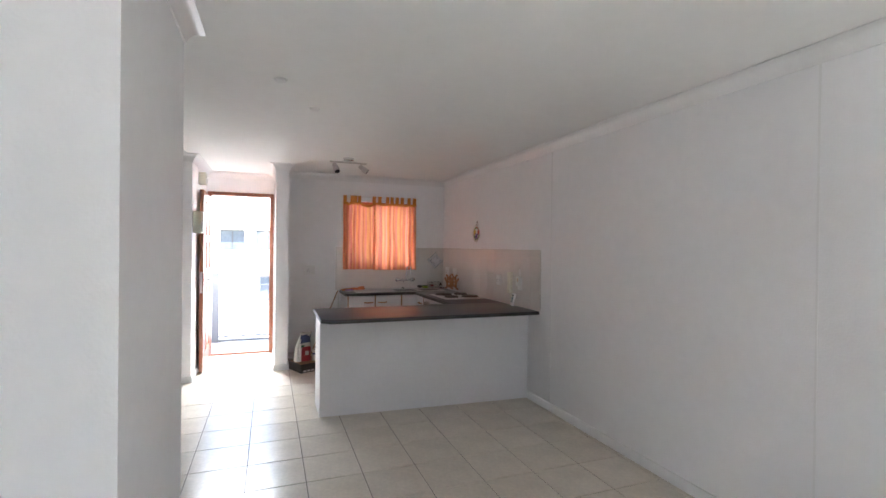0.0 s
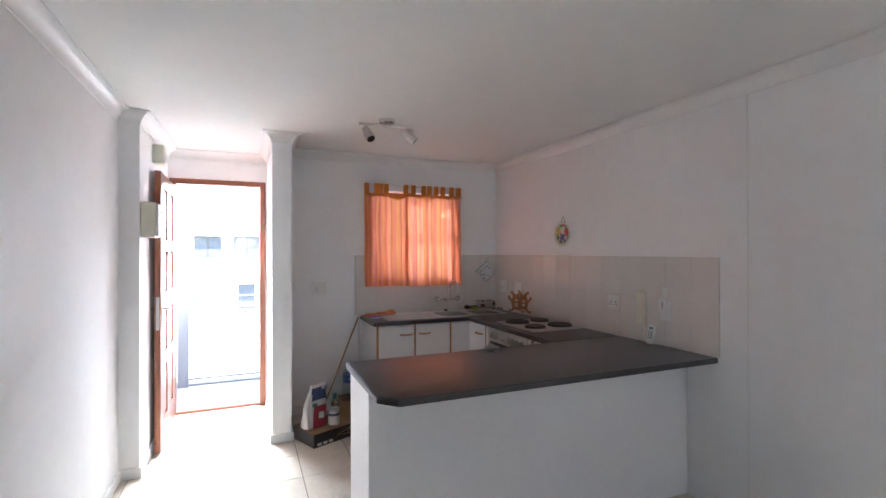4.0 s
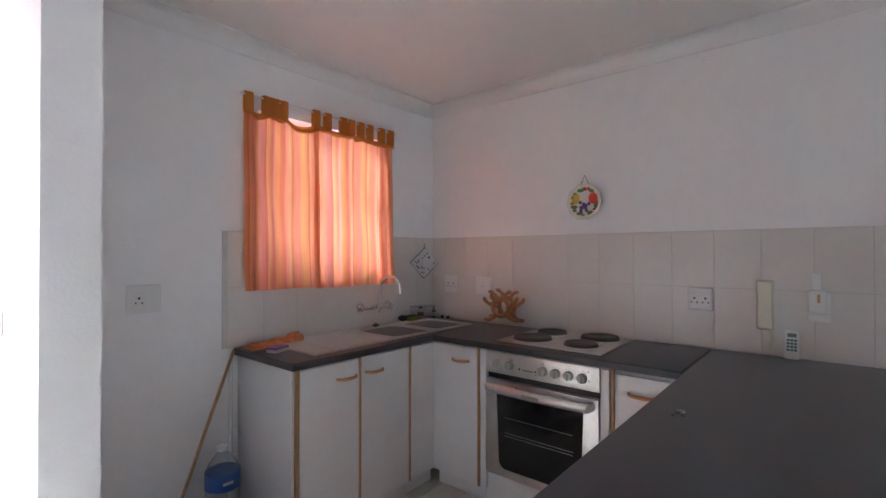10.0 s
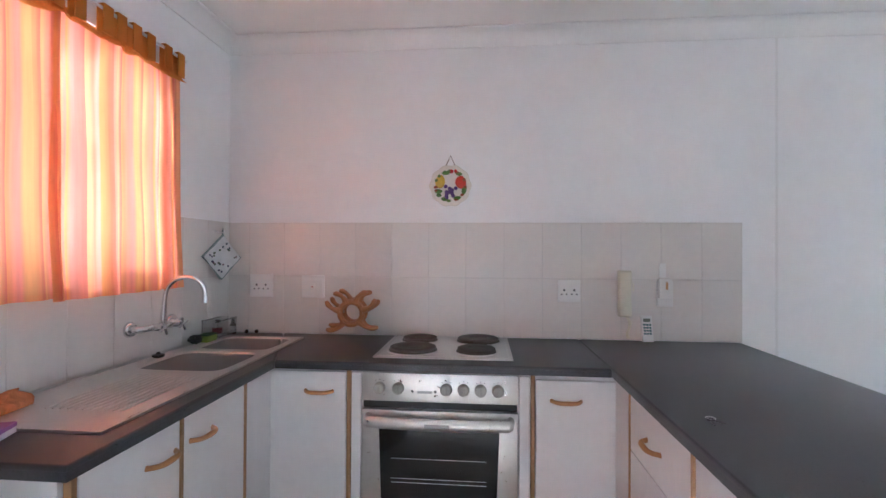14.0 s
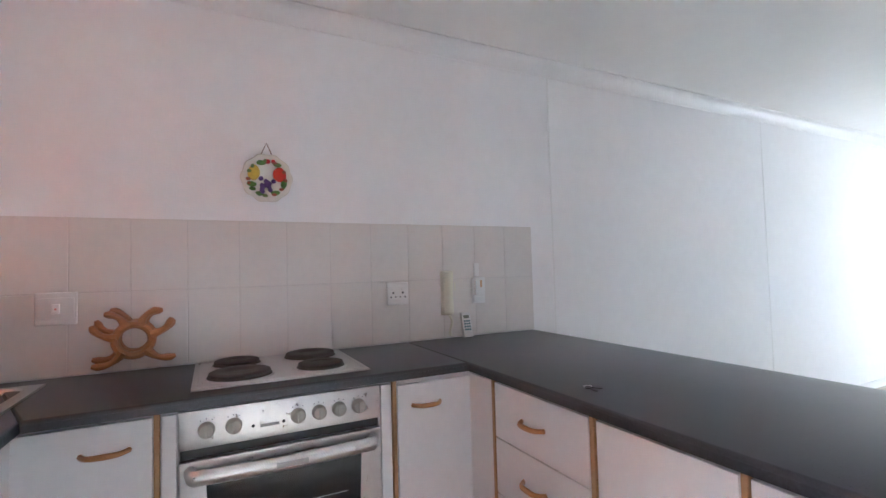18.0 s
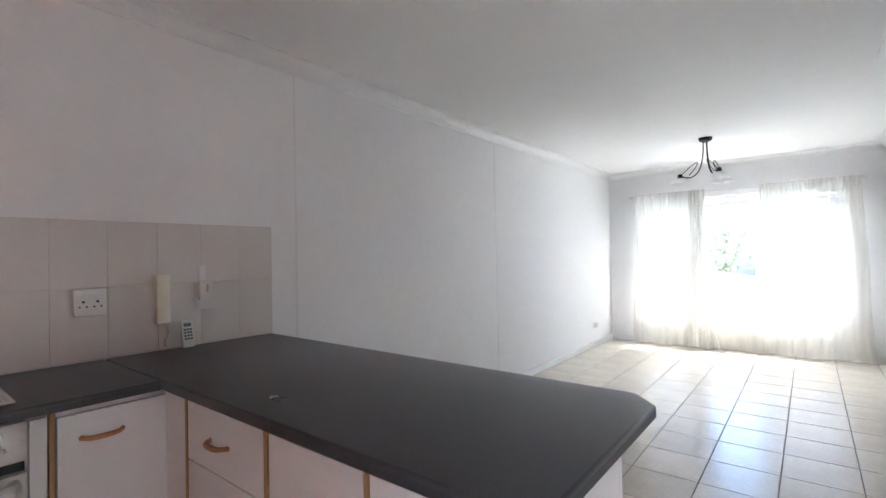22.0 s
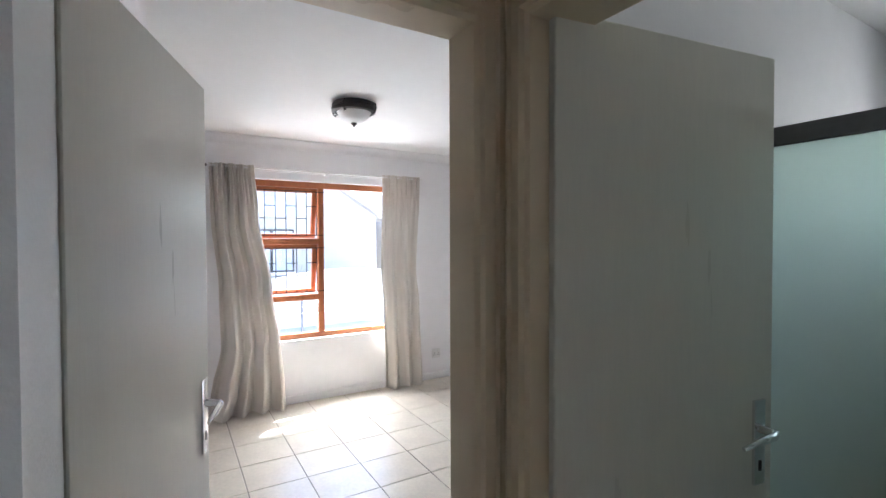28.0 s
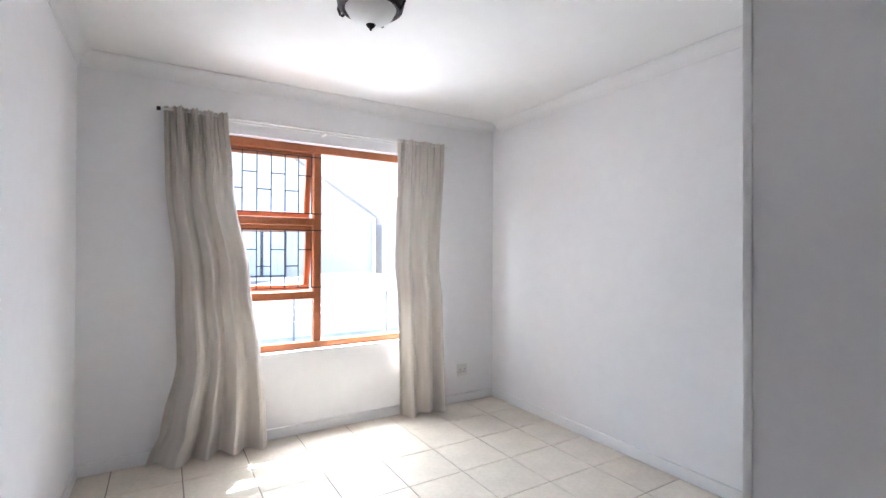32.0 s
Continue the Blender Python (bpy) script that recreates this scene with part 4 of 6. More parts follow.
# cover strip on a joint of the long wall
structure("trim", boxed(-0.0025, 0.0, -2.664, -2.654, 0.07, CEILING - 0.075), TRIM, "thin vertical joint strip on the long wall", "trim")
structure("trim", boxed(-0.002, 0.0, -4.80, -4.79, 0.07, CEILING - 0.075), TRIM, "thin vertical joint strip on the long wall", "trim")


# ---- electrical ----
def plate(name, label, at, normal, w, h, kind):
    """A switch or socket plate on a wall; normal: the way it faces."""
    t = thing(name, label, "socket" if kind != "switch" else "switch", "sockets and switches")
    nx, ny = normal
    def b(u0, u1, d0, d1, z0, z1, bv=0.0):
        # u runs to the right when one faces the plate
        ux, uy = -ny, nx
        cs = [(at[0] + ux * u + nx * d, at[1] + uy * u + ny * d) for u in (u0, u1) for d in (d0, d1)]
        xs, ys = [c[0] for c in cs], [c[1] for c in cs]
        return boxed(min(xs), max(xs), min(ys), max(ys), at[2] + z0, at[2] + z1, bevel=bv, seg=1)
    part("cover", b(-w / 2, w / 2, 0.0, 0.009, -h / 2, h / 2, 0.003), PLASTIC, t)
    part("face", b(-w / 2 + 0.008, w / 2 - 0.008, 0.009, 0.012, -h / 2 + 0.02, h / 2 - 0.02, 0.001), PLASTIC, t)
    gangs = {"double": (-0.024, 0.024), "single": (-0.02,), "switch": (), "isolator": ()}[kind]
    for g in gangs:
        for dx, dz, r in ((0, 0.004, 0.0045), (-0.012, -0.016, 0.0032), (0.012, -0.016, 0.0032)):
            part("pin_hole", b(g + dx - r, g + dx + r, 0.0118, 0.0126, dz - r, dz + r), BLACK, t)
        part("rocker", b(g - 0.008, g + 0.008, 0.012, 0.016, 0.016, 0.027, 0.001), PLASTIC, t)
    if kind == "single":
        part("rocker", b(0.012, 0.032, 0.012, 0.016, -0.016, 0.016, 0.001), PLASTIC, t)
    if kind in ("switch", "isolator"):
        part("rocker", b(-0.012, 0.012, 0.012, 0.017, -0.016, 0.016, 0.002), PLASTIC, t)
        part("pilot_lamp", b(-0.003, 0.003, 0.017, 0.018, -0.004, 0.002), material("pilot_red", (0.4, 0.05, 0.03), 0.3) if kind == "isolator" else PLASTIC, t)
    return t


XT = -0.0085     # face of the splashback tiles
plate("socket", "white double wall socket on the splashback", (XT, -0.138, 1.106), (-1, 0), 0.122, 0.118, "double")
plate("isolator_switch", "white isolator switch on the splashback", (XT, -0.411, 1.104), (-1, 0), 0.120, 0.116, "isolator")
plate("socket", "white double wall socket on the splashback beside the phone", (XT, -1.694, 1.097), (-1, 0), 0.108, 0.108, "double")
plate("socket", "white single wall socket on the kitchen wall", (-1.859, KY, 1.128), (0, -1), 0.13, 0.12, "single")
plate("socket", "white wall socket low on the long wall", (0.0, -7.30, 0.28), (-1, 0), 0.11, 0.07, "single")
plate("socket", "white double wall socket low on the bedroom wall", (-5.935, BED_FACADE, 0.27), (0, 1), 0.10, 0.10, "double")
plate("light_switch", "white light switch in the entrance reveal", (NIB0, 0.12, 1.08), (-1, 0), 0.03, 0.12, "switch")

# intercom handset, doorbell and keypad on the splashback
t = thing("intercom_phone", "cream plastic intercom handset with a curled cord", "phone")
bm = bmesh.new()
prof = [(-0.030, 0), (-0.032, 0.018), (-0.026, 0.034), (-0.010, 0.042), (0.010, 0.042), (0.026, 0.034), (0.032, 0.018), (0.030, 0)]
rings = []
for k, (z, s, d) in enumerate(((0.978, 0.90, 0.75), (0.986, 1.0, 1.0), (1.028, 1.0, 0.98), (1.068, 0.96, 0.86), (1.118, 0.96, 0.86), (1.158, 1.0, 0.98), (1.190, 1.0, 1.0), (1.198, 0.9, 0.75))):
    rings.append([bm.verts.new((XT - dd * d, -1.955 + u * s, z)) for u, dd in prof])
for a, b in zip(rings, rings[1:]):
    for j in range(len(prof)):
        bm.faces.new((a[j], a[(j + 1) % len(prof)], b[(j + 1) % len(prof)], b[j]))
bm.faces.new(rings[0])
bm.faces.new(rings[-1])
bmesh.ops.recalc_face_normals(bm, faces=bm.faces[:])
part("handset", bm, CREAM, t)
part("grille", boxed(XT - 0.036, XT - 0.034, -1.992, -1.985, 1.10, 1.14), CREAM, t)
cord = []
for k in range(140):
    s = k / 139
    cx = XT - 0.014 + 0.004 * math.sin(3 * s)
    cy = -1.965 - 0.012 * math.sin(s * 5) + 0.03 * s * s * (1 - s) - 0.02 * s
    cz = 0.976 - (0.976 - TOP_Z - 0.012) * s
    a = s * 2 * math.pi * 20
    cord.append((cx + 0.006 * math.cos(a), cy + 0.006 * math.sin(a), cz))
part("cord", tube(bmesh.new(), cord, 0.0022, 5), CREAM, t, "curled cream cord")

t = thing("doorbell", "small white doorbell box with a faded label on a plate", "doorbell")
part("back_plate", boxed(XT - 0.008, XT, -2.182, -2.106, 1.027, 1.150, bevel=0.002), PLASTIC, t)
part("box", boxed(XT - 0.034, XT - 0.008, -2.168, -2.110, 1.070, 1.162, bevel=0.005), PLASTIC, t)
part("label", boxed(XT - 0.0350, XT - 0.0342, -2.148, -2.138, 1.110, 1.146), material("faded_orange_label", (0.55, 0.32, 0.15), 0.6), t)
part("flap", boxed(XT - 0.014, XT - 0.008, -2.175, -2.112, 1.034, 1.062, bevel=0.003), PLASTIC, t)
t = thing("cover_strip", "short white cable cover above the doorbell", "cable cover")
part("strip", boxed(XT - 0.006, XT, -2.15, -2.12, 1.165, 1.235, bevel=0.002), PLASTIC, t)

t = thing("keypad_remote", "white keypad remote leaning on the splashback", "keypad")
bm = boxed(-0.026, 0.026, -0.009, 0.009, 0, 0.125, bevel=0.005)
part("body", bm, PLASTIC, t)
part("display", boxed(-0.016, 0.016, -0.0098, -0.0088, 0.094, 0.110), material("grey_display", (0.22, 0.24, 0.20), 0.2), t)
KEYCAP = material("teal_key", (0.05, 0.16, 0.17), 0.5)
for r in range(4):
    for c in range(3):
        part("key", boxed(-0.018 + c * 0.013, -0.008 + c * 0.013, -0.0110, -0.0088, 0.034 + r * 0.014, 0.043 + r * 0.014, bevel=0.001, seg=1), KEYCAP, t)
t.matrix_world = Matrix.Translation((-0.055, -2.052, TOP_Z + 0.001)) @ pose(0, 0, 0, 0, 0, -90) @ pose(0, 0, 0, -14, 0, 0)

# alarm panel and siren beside the door
t = thing("control_box", "cream alarm control panel beside the entrance door", "alarm panel")
part("case", boxed(NIBL, NIBL + 0.085, -0.71, -0.52, 1.565, 1.80, bevel=0.012), CREAM, t)
part("front_cover", boxed(NIBL + 0.085, NIBL + 0.102, -0.70, -0.53, 1.575, 1.79, bevel=0.006), PLASTIC, t)
for k in range(4):
    part("key", boxed(NIBL + 0.102, NIBL + 0.105, -0.62 + 0.03 * (k % 2), -0.60 + 0.03 * (k % 2), 1.70 + 0.03 * (k // 2), 1.715 + 0.03 * (k // 2)), BLACK, t)
t = thing("sensor", "cream alarm sensor high beside the entrance door", "sensor")
part("base", boxed(NIBL, NIBL + 0.075, -0.30, -0.19, 2.13, 2.27, bevel=0.008), CREAM, t)
part("lens", boxed(NIBL + 0.075, NIBL + 0.09, -0.29, -0.20, 2.14, 2.20, bevel=0.005), PLASTIC, t)

# ---- ceiling lights ----
t = thing("spotlight_bar", "brushed steel two-lamp spotlight bar on the kitchen ceiling", "ceiling light")
SBX, SBY, SBZ = -1.566, -1.18, CEILING
part("rose", lathe(bmesh.new(), [(0.001, -0.032), (0.045, -0.030), (0.056, -0.020), (0.058, -0.004), (0.058, 0.0)], 24, (SBX, SBY, SBZ)), CHROME, t)
part("bar", tube(bmesh.new(), [(SBX - 0.195, SBY, SBZ - 0.045), (SBX + 0.195, SBY + 0.01, SBZ - 0.045)], 0.009, 12), STEEL, t)
part("neck", tube(bmesh.new(), [(SBX, SBY, SBZ - 0.03), (SBX, SBY, SBZ - 0.046)], 0.012, 12), STEEL, t)
for dx, d in ((-0.14, Vector((0.25, -0.55, -0.8))), (0.14, Vector((0.75, -0.2, -0.6)))):
    d.normalize()
    p = Vector((SBX + dx, SBY - dx * 0.05, SBZ - 0.055))
    s = part("spot", tube(bmesh.new(), [p + Vector((0, 0, -0.035)) - d * 0.03, p + Vector((0, 0, -0.035)) - d * 0.028, p + Vector((0, 0, -0.035)) + d * 0.02, p + Vector((0, 0, -0.035)) + d * 0.022, p + Vector((0, 0, -0.035)) + d * 0.075],
                         [0.012, 0.024, 0.026, 0.031, 0.031], 20), STEEL, t)
    part("arm", tube(bmesh.new(), [p + Vector((0, 0, 0.01)), p + Vector((0, 0, -0.02))], 0.006, 10), STEEL, s)
    part("lamp", tube(bmesh.new(), [p + Vector((0, 0, -0.035)) + d * 0.0755, p + Vector((0, 0, -0.035)) + d * 0.078], 0.027, 20), BLACK, s)

FROSTED = material("frosted_glass_shade", (0.88, 0.88, 0.86), 0.4, var=0.06, scale=14)
FROSTED.node_tree.nodes["Principled BSDF"].inputs["Transmission Weight"].default_value = 0.06
t = thing("chandelier", "dark wrought iron three-arm ceiling light with frosted glass shades", "ceiling light")
CX, CY = -1.495, -6.38
part("rose", lathe(bmesh.new(), [(0.001, -0.045), (0.03, -0.043), (0.055, -0.03), (0.062, -0.012), (0.062, 0.0)], 20, (CX, CY, CEILING)), DARKMETAL, t)
for k, (ang, drop) in enumerate(((5.0, 0.0), (125.0, 0.012), (240.0, 0.0))):
    a = radians(ang)
    u = Vector((math.cos(a), math.sin(a), 0))
    o = Vector((CX, CY, CEILING))
    pts = [o + u * 0.02 + Vector((0, 0, -0.04)), o + u * 0.025 + Vector((0, 0, -0.15)), o + u * 0.05 + Vector((0, 0, -0.29)), o + u * 0.10 + Vector((0, 0, -0.365)),
           o + u * 0.16 + Vector((0, 0, -0.385)), o + u * 0.235 + Vector((0, 0, -0.36))]
    fine = []
    for i in range(len(pts) - 1):
        for s in range(5):
            f = s / 5
            p0, p1, p2, p3 = pts[max(i - 1, 0)], pts[i], pts[i + 1], pts[min(i + 2, len(pts) - 1)]
            fine.append(0.5 * ((2 * p1) + (p2 - p0) * f + (2 * p0 - 5 * p1 + 4 * p2 - p3) * f * f + (3 * p1 - p0 - 3 * p2 + p3) * f ** 3))
    fine.append(pts[-1])
    arm = part("arm", tube(bmesh.new(), fine, 0.006, 8), DARKMETAL, t)
    curl = [o + u * (0.235 - 0.16 * math.sin(s / 18 * 2.6)) + Vector((0, 0, -0.36 + 0.13 * math.sin(s / 18 * math.pi))) + u.cross(Vector((0, 0, 1))) * 0.03 * math.sin(s / 18 * math.pi) for s in range(19)]
    part("scroll", tube(bmesh.new(), curl, 0.004, 6), DARKMETAL, arm)
    c = o + u * 0.235 + Vector((0, 0, -0.36))
    part("holder", lathe(bmesh.new(), [(0.001, 0.02), (0.020, 0.018), (0.024, -0.005), (0.020, -0.03), (0.001, -0.032)][::-1], 14, c), DARKMETAL, arm)
    shade = [(0.026, -0.022), (0.045, -0.028), (0.070, -0.045), (0.088, -0.068), (0.092, -0.078), (0.088, -0.077), (0.066, -0.050), (0.043, -0.034), (0.024, -0.028)]
    sh_ob = part("shade", lathe(bmesh.new(), shade, 28, c), FROSTED, arm, "frosted white glass shade")
    part("bulb", lathe(bmesh.new(), [(0.001, -0.098), (0.014, -0.094), (0.022, -0.078), (0.020, -0.060), (0.012, -0.040), (0.011, -0.033)], 14, c), FROSTED, sh_ob)

t = thing("ceiling_light", "frosted glass bowl ceiling light in a dark bronze ring", "ceiling light")
LX, LY = -4.535, -7.07
BED_LIGHT = t
part("ring", lathe(bmesh.new(), [(0.125, 0.0), (0.150, -0.004), (0.160, -0.022), (0.152, -0.034), (0.165, -0.046), (0.158, -0.070), (0.140, -0.078), (0.128, -0.070), (0.120, -0.03)], 40, (LX, LY, CEILING)), DARKMETAL, t)
for k in range(4):
    a = radians(45 + 90 * k)
    part("scroll_clip", tube(bmesh.new(), [(LX + r * math.cos(a), LY + r * math.sin(a), CEILING + z) for r, z in ((0.150, -0.012), (0.172, -0.02), (0.176, -0.05), (0.165, -0.078), (0.150, -0.088), (0.146, -0.080))], 0.007, 8), DARKMETAL, t)
part("bowl", lathe(bmesh.new(), [(0.001, -0.150), (0.030, -0.148), (0.070, -0.135), (0.105, -0.110), (0.126, -0.072), (0.122, -0.070), (0.100, -0.104), (0.066, -0.128), (0.028, -0.141), (0.001, -0.143)], 40, (LX, LY, CEILING)), FROSTED, t)
part("finial", lathe(bmesh.new(), [(0.001, -0.178), (0.006, -0.176), (0.007, -0.168), (0.018, -0.160), (0.024, -0.150), (0.020, -0.146), (0.001, -0.145)], 16, (LX, LY, CEILING)), DARKMETAL, t)
BED_LIGHT.matrix_world = Matrix.Translation((LX, LY, CEILING)) @ Matrix.Scale(0.88, 4) @ Matrix.Translation((-LX, -LY, -CEILING))
for p in ((-2.30, -3.4), (-2.07, -2.9)):
    t = thing("junction_cover", "small round white junction cover on the ceiling", "junction cover", "junction covers")
    part("cap", lathe(bmesh.new(), [(0.001, -0.012), (0.03, -0.011), (0.036, -0.004), (0.036, 0.0)], 16, (*p, CEILING)), PLASTIC, t)

# ---- oven and hob ----
t = thing("oven", "stainless steel built-in electric oven with a black glass door", "oven")
OX, OY0, OY1 = CARC_X - 0.02, -1.410, -0.814
OYC = (OY0 + OY1) / 2
part("control_panel", boxed(OX, CARC_X + 0.0, OY0, OY1, 0.712, TOP_Z - 0.042, bevel=0.003), STEEL, t)
part("door_gap", boxed(CARC_X - 0.004, CARC_X, OY0 + 0.004, OY1 - 0.004, 0.682, 0.711), BLACK, t)
d = part("oven_door", boxed(OX - 0.008, CARC_X - 0.004, OY0 + 0.002, OY1 - 0.002, 0.20, 0.681, bevel=0.004), STEEL, t)
bm = bmesh.new()
ring = [(-0.228, 0.228), (0.228, 0.228)]
for cx, a0 in ((0.215, 0), (-0.215, -90)):
    for k in range(9):
        a = radians(a0 - 90 * k / 8)
        ring.append((cx + 0.04 * math.cos(a) - 0.04 * (1 if cx > 0 else -1), -0.14 - 0.012 * (1 - abs(cx + 0.04 * math.cos(a)) / 0.26) + 0.04 * math.sin(a)))
va = [bm.verts.new((OX - 0.0095, OYC + u, 0.425 + v)) for u, v in ring]
vb = [bm.verts.new((OX - 0.006, OYC + u * 1.015, 0.425 + v * 1.015)) for u, v in ring]
bm.faces.new(va)
for k in range(len(va)):
    bm.faces.new((va[k], va[(k + 1) % len(va)], vb[(k + 1) % len(va)], vb[k]))
bmesh.ops.recalc_face_normals(bm, faces=bm.faces[:])
part("window", bm, BLACKGLASS, d, "dark oven glass")
for z in (0.41, 0.425, 0.50):
    part("shelf_line", boxed(OX - 0.0105, OX - 0.0098, OYC - 0.18, OYC + 0.18, z, z + 0.0018), STEEL, d)
hp = [(OX - 0.008, OY1 - 0.03, 0.650), (OX - 0.042, OY1 - 0.035, 0.650)] + [(OX - 0.050 - 0.012 * math.sin(math.pi * k / 12), OY1 - 0.04 - (OY1 - OY0 - 0.08) * k / 12, 0.650) for k in range(13)] + [(OX - 0.042, OY0 + 0.035, 0.650), (OX - 0.008, OY0 + 0.03, 0.650)]
bm = bmesh.new()
tube(bm, hp, 0.017, 10)
for v in bm.verts:
    v.co.z = 0.650 + (v.co.z - 0.650) * 1.3
    
part("door_handle", bm, STEEL, d, "bowed flat steel oven handle")
part("handle_badge", boxed(OX - 0.081, OX - 0.0795, OYC - 0.045, OYC + 0.045, 0.643, 0.658), material("etched_steel", (0.35, 0.35, 0.35), 0.5, metal=0.8), d)
KNOB = material("warm_grey_knob", (0.40, 0.37, 0.33), 0.45)
for n, (y, r) in enumerate(((-0.885, 0.022), (-0.957, 0.022), (-1.140, 0.022), (-1.205, 0.022), (-1.269, 0.022), (-1.334, 0.022))):
    kb = part("knob", lathe(bmesh.new(), [(r, 0.0), (r * 1.05, -0.006), (r * 0.95, -0.022), (r * 0.8, -0.025), (0.001, -0.025)][::-1], 20, (OX, y, 0.764), "x"), KNOB, t)
    part("grip", boxed(OX - 0.032, OX - 0.023, y - 0.004, y + 0.004, 0.746, 0.782, bevel=0.002), KNOB, kb)
    for a in (60, 90, 120):
        part("tick", boxed(OX - 0.0012, OX - 0.0004, y + 0.03 * math.cos(radians(a)) - 0.0015, y + 0.03 * math.cos(radians(a)) + 0.0015, 0.764 + 0.03 * math.sin(radians(a)) - 0.0015, 0.764 + 0.03 * math.sin(radians(a)) + 0.0015), BLACK, t)
for y in (-1.01, -1.098):
    part("pilot_lamp", lathe(bmesh.new(), [(0.005, 0.0), (0.004, -0.003), (0.001, -0.003)][::-1], 10, (OX, y, 0.752), "x"), BLACK, t)
part("badge", boxed(OX - 0.0015, OX - 0.0005, -1.085, -1.03, 0.745, 0.754), material("badge_grey", (0.25, 0.25, 0.25), 0.5), t)

t = thing("hob", "stainless steel four-plate electric hob set in the worktop", "hob")
HX0, HX1, HY0, HY1 = -0.512, -0.045, -1.395, -0.843
bm = boxed(HX0, HX1, HY0, HY1, TOP_Z + 0.0005, TOP_Z + 0.007, bevel=0.003)
part("tray", bm, STEEL, t)
bm = bmesh.new()
for a, b, c, d2 in ((HX0 + 0.012, HX0 + 0.018, HY0 + 0.012, HY1 - 0.012), (HX1 - 0.018, HX1 - 0.012, HY0 + 0.012, HY1 - 0.012), (HX0 + 0.018, HX1 - 0.018, HY0 + 0.012, HY0 + 0.018), (HX0 + 0.018, HX1 - 0.018, HY1 - 0.018, HY1 - 0.012)):
    box(bm, a, b, c, d2, TOP_Z + 0.007, TOP_Z + 0.0095, bevel=0.001, seg=1)
part("tray_rim", bm, STEEL, t)
for x, y, r in ((-0.165, -0.985, 0.078), (-0.160, -1.255, 0.094), (-0.385, -0.985, 0.096), (-0.390, -1.250, 0.078)):
    p = part("hotplate", lathe(bmesh.new(), [(r + 0.006, 0.0), (r + 0.005, 0.006), (r, 0.010), (r, 0.018), (r - 0.006, 0.0205), (r * 0.45, 0.0205), (r * 0.42, 0.0185), (0.001, 0.0185)], 36, (x, y, TOP_Z + 0.0065)), HOTPLATE, t)
    part("trim_ring", lathe(bmesh.new(), [(r + 0.012, 0.0), (r + 0.011, 0.004), (r + 0.007, 0.005), (r + 0.007, 0.0)], 36, (x, y, TOP_Z + 0.0068)), STEEL, p)

# ---- sink and tap ----
t = thing("sink", "stainless steel double bowl sink with a ribbed draining board", "sink")
SX0, SX1, SY0, SY1 = -1.33, -0.14, -0.415, KY - 0.045
bm = bmesh.new()
bowls = ((-0.80, -0.50), (-0.45, -0.17))
xs = [SX0, -0.80, -0.50, -0.45, -0.17, SX1]
ys = [SY0, SY0 + 0.035, SY1 - 0.06, SY1]
gd = [[bm.verts.new((x, y, TOP_Z + 0.007)) for x in xs] for y in ys]
for j in range(3):
    for i in range(5):
        if not (j == 1 and i in (1, 3)):
            bm.faces.new((gd[j][i], gd[j][i + 1], gd[j + 1][i + 1], gd[j + 1][i]))
rim = [e2 for e2 in bm.edges if len(e2.link_faces) == 1]
ext = bmesh.ops.extrude_edge_only(bm, edges=rim)["geom"]
for v in ext:
    if isinstance(v, bmesh.types.BMVert):
        v.co.z -= 0.0065
bmesh.ops.recalc_face_normals(bm, faces=bm.faces[:])
part("deck", bm, STEEL, t, soft=False)
for a, b in bowls:
    bm = bmesh.new()
    y0, y1 = SY0 + 0.035, SY1 - 0.06
    n = 40
    rings = []
    for depth, k, pw in ((0.0072, 1.0, 0.28), (0.004, 0.985, 0.3), (-0.03, 0.96, 0.34), (-0.11, 0.90, 0.42), (-0.135, 0.70, 0.5), (-0.138, 0.10, 1.0)):
        ring = []
        for i in range(n):
            an = 2 * math.pi * i / n
            c, s = math.cos(an), math.sin(an)
            ring.append(bm.verts.new(((a + b) / 2 + (b - a) / 2 * k * abs(c) ** pw * (1 if c >= 0 else -1), (y0 + y1) / 2 + (y1 - y0) / 2 * k * abs(s) ** pw * (1 if s >= 0 else -1), TOP_Z + depth)))
        rings.append(ring)
    for r0, r1 in zip(rings, rings[1:]):
        for i in range(n):
            bm.faces.new((r0[i], r0[(i + 1) % n], r1[(i + 1) % n], r1[i]))
    bm.faces.new(rings[-1])
    bmesh.ops.recalc_face_normals(bm, faces=bm.faces[:])
    bw = part("bowl", bm, STEEL, t)
    # corners between the round bowl and its square opening
    bm = bmesh.new()
    sq = []
    for i in range(n):
        an = 2 * math.pi * i / n
        c, s = math.cos(an), math.sin(an)
        m = max(abs(c), abs(s))
        sq.append(bm.verts.new(((a + b) / 2 + (b - a) / 2 * c / m, (y0 + y1) / 2 + (y1 - y0) / 2 * s / m, TOP_Z + 0.0071)))
    rd = [bm.verts.new(((a + b) / 2 + (b - a) / 2 * abs(math.cos(2 * math.pi * i / n)) ** 0.28 * (1 if math.cos(2 * math.pi * i / n) >= 0 else -1),
                                (y0 + y1) / 2 + (y1 - y0) / 2 * abs(math.sin(2 * math.pi * i / n)) ** 0.28 * (1 if math.sin(2 * math.pi * i / n) >= 0 else -1), TOP_Z + 0.0072)) for i in range(n)]
    for i in range(n):
        bm.faces.new((sq[i], sq[(i + 1) % n], rd[(i + 1) % n], rd[i]))
    bmesh.ops.recalc_face_normals(bm, faces=bm.faces[:])
    part("bowl_rim", bm, STEEL, t)
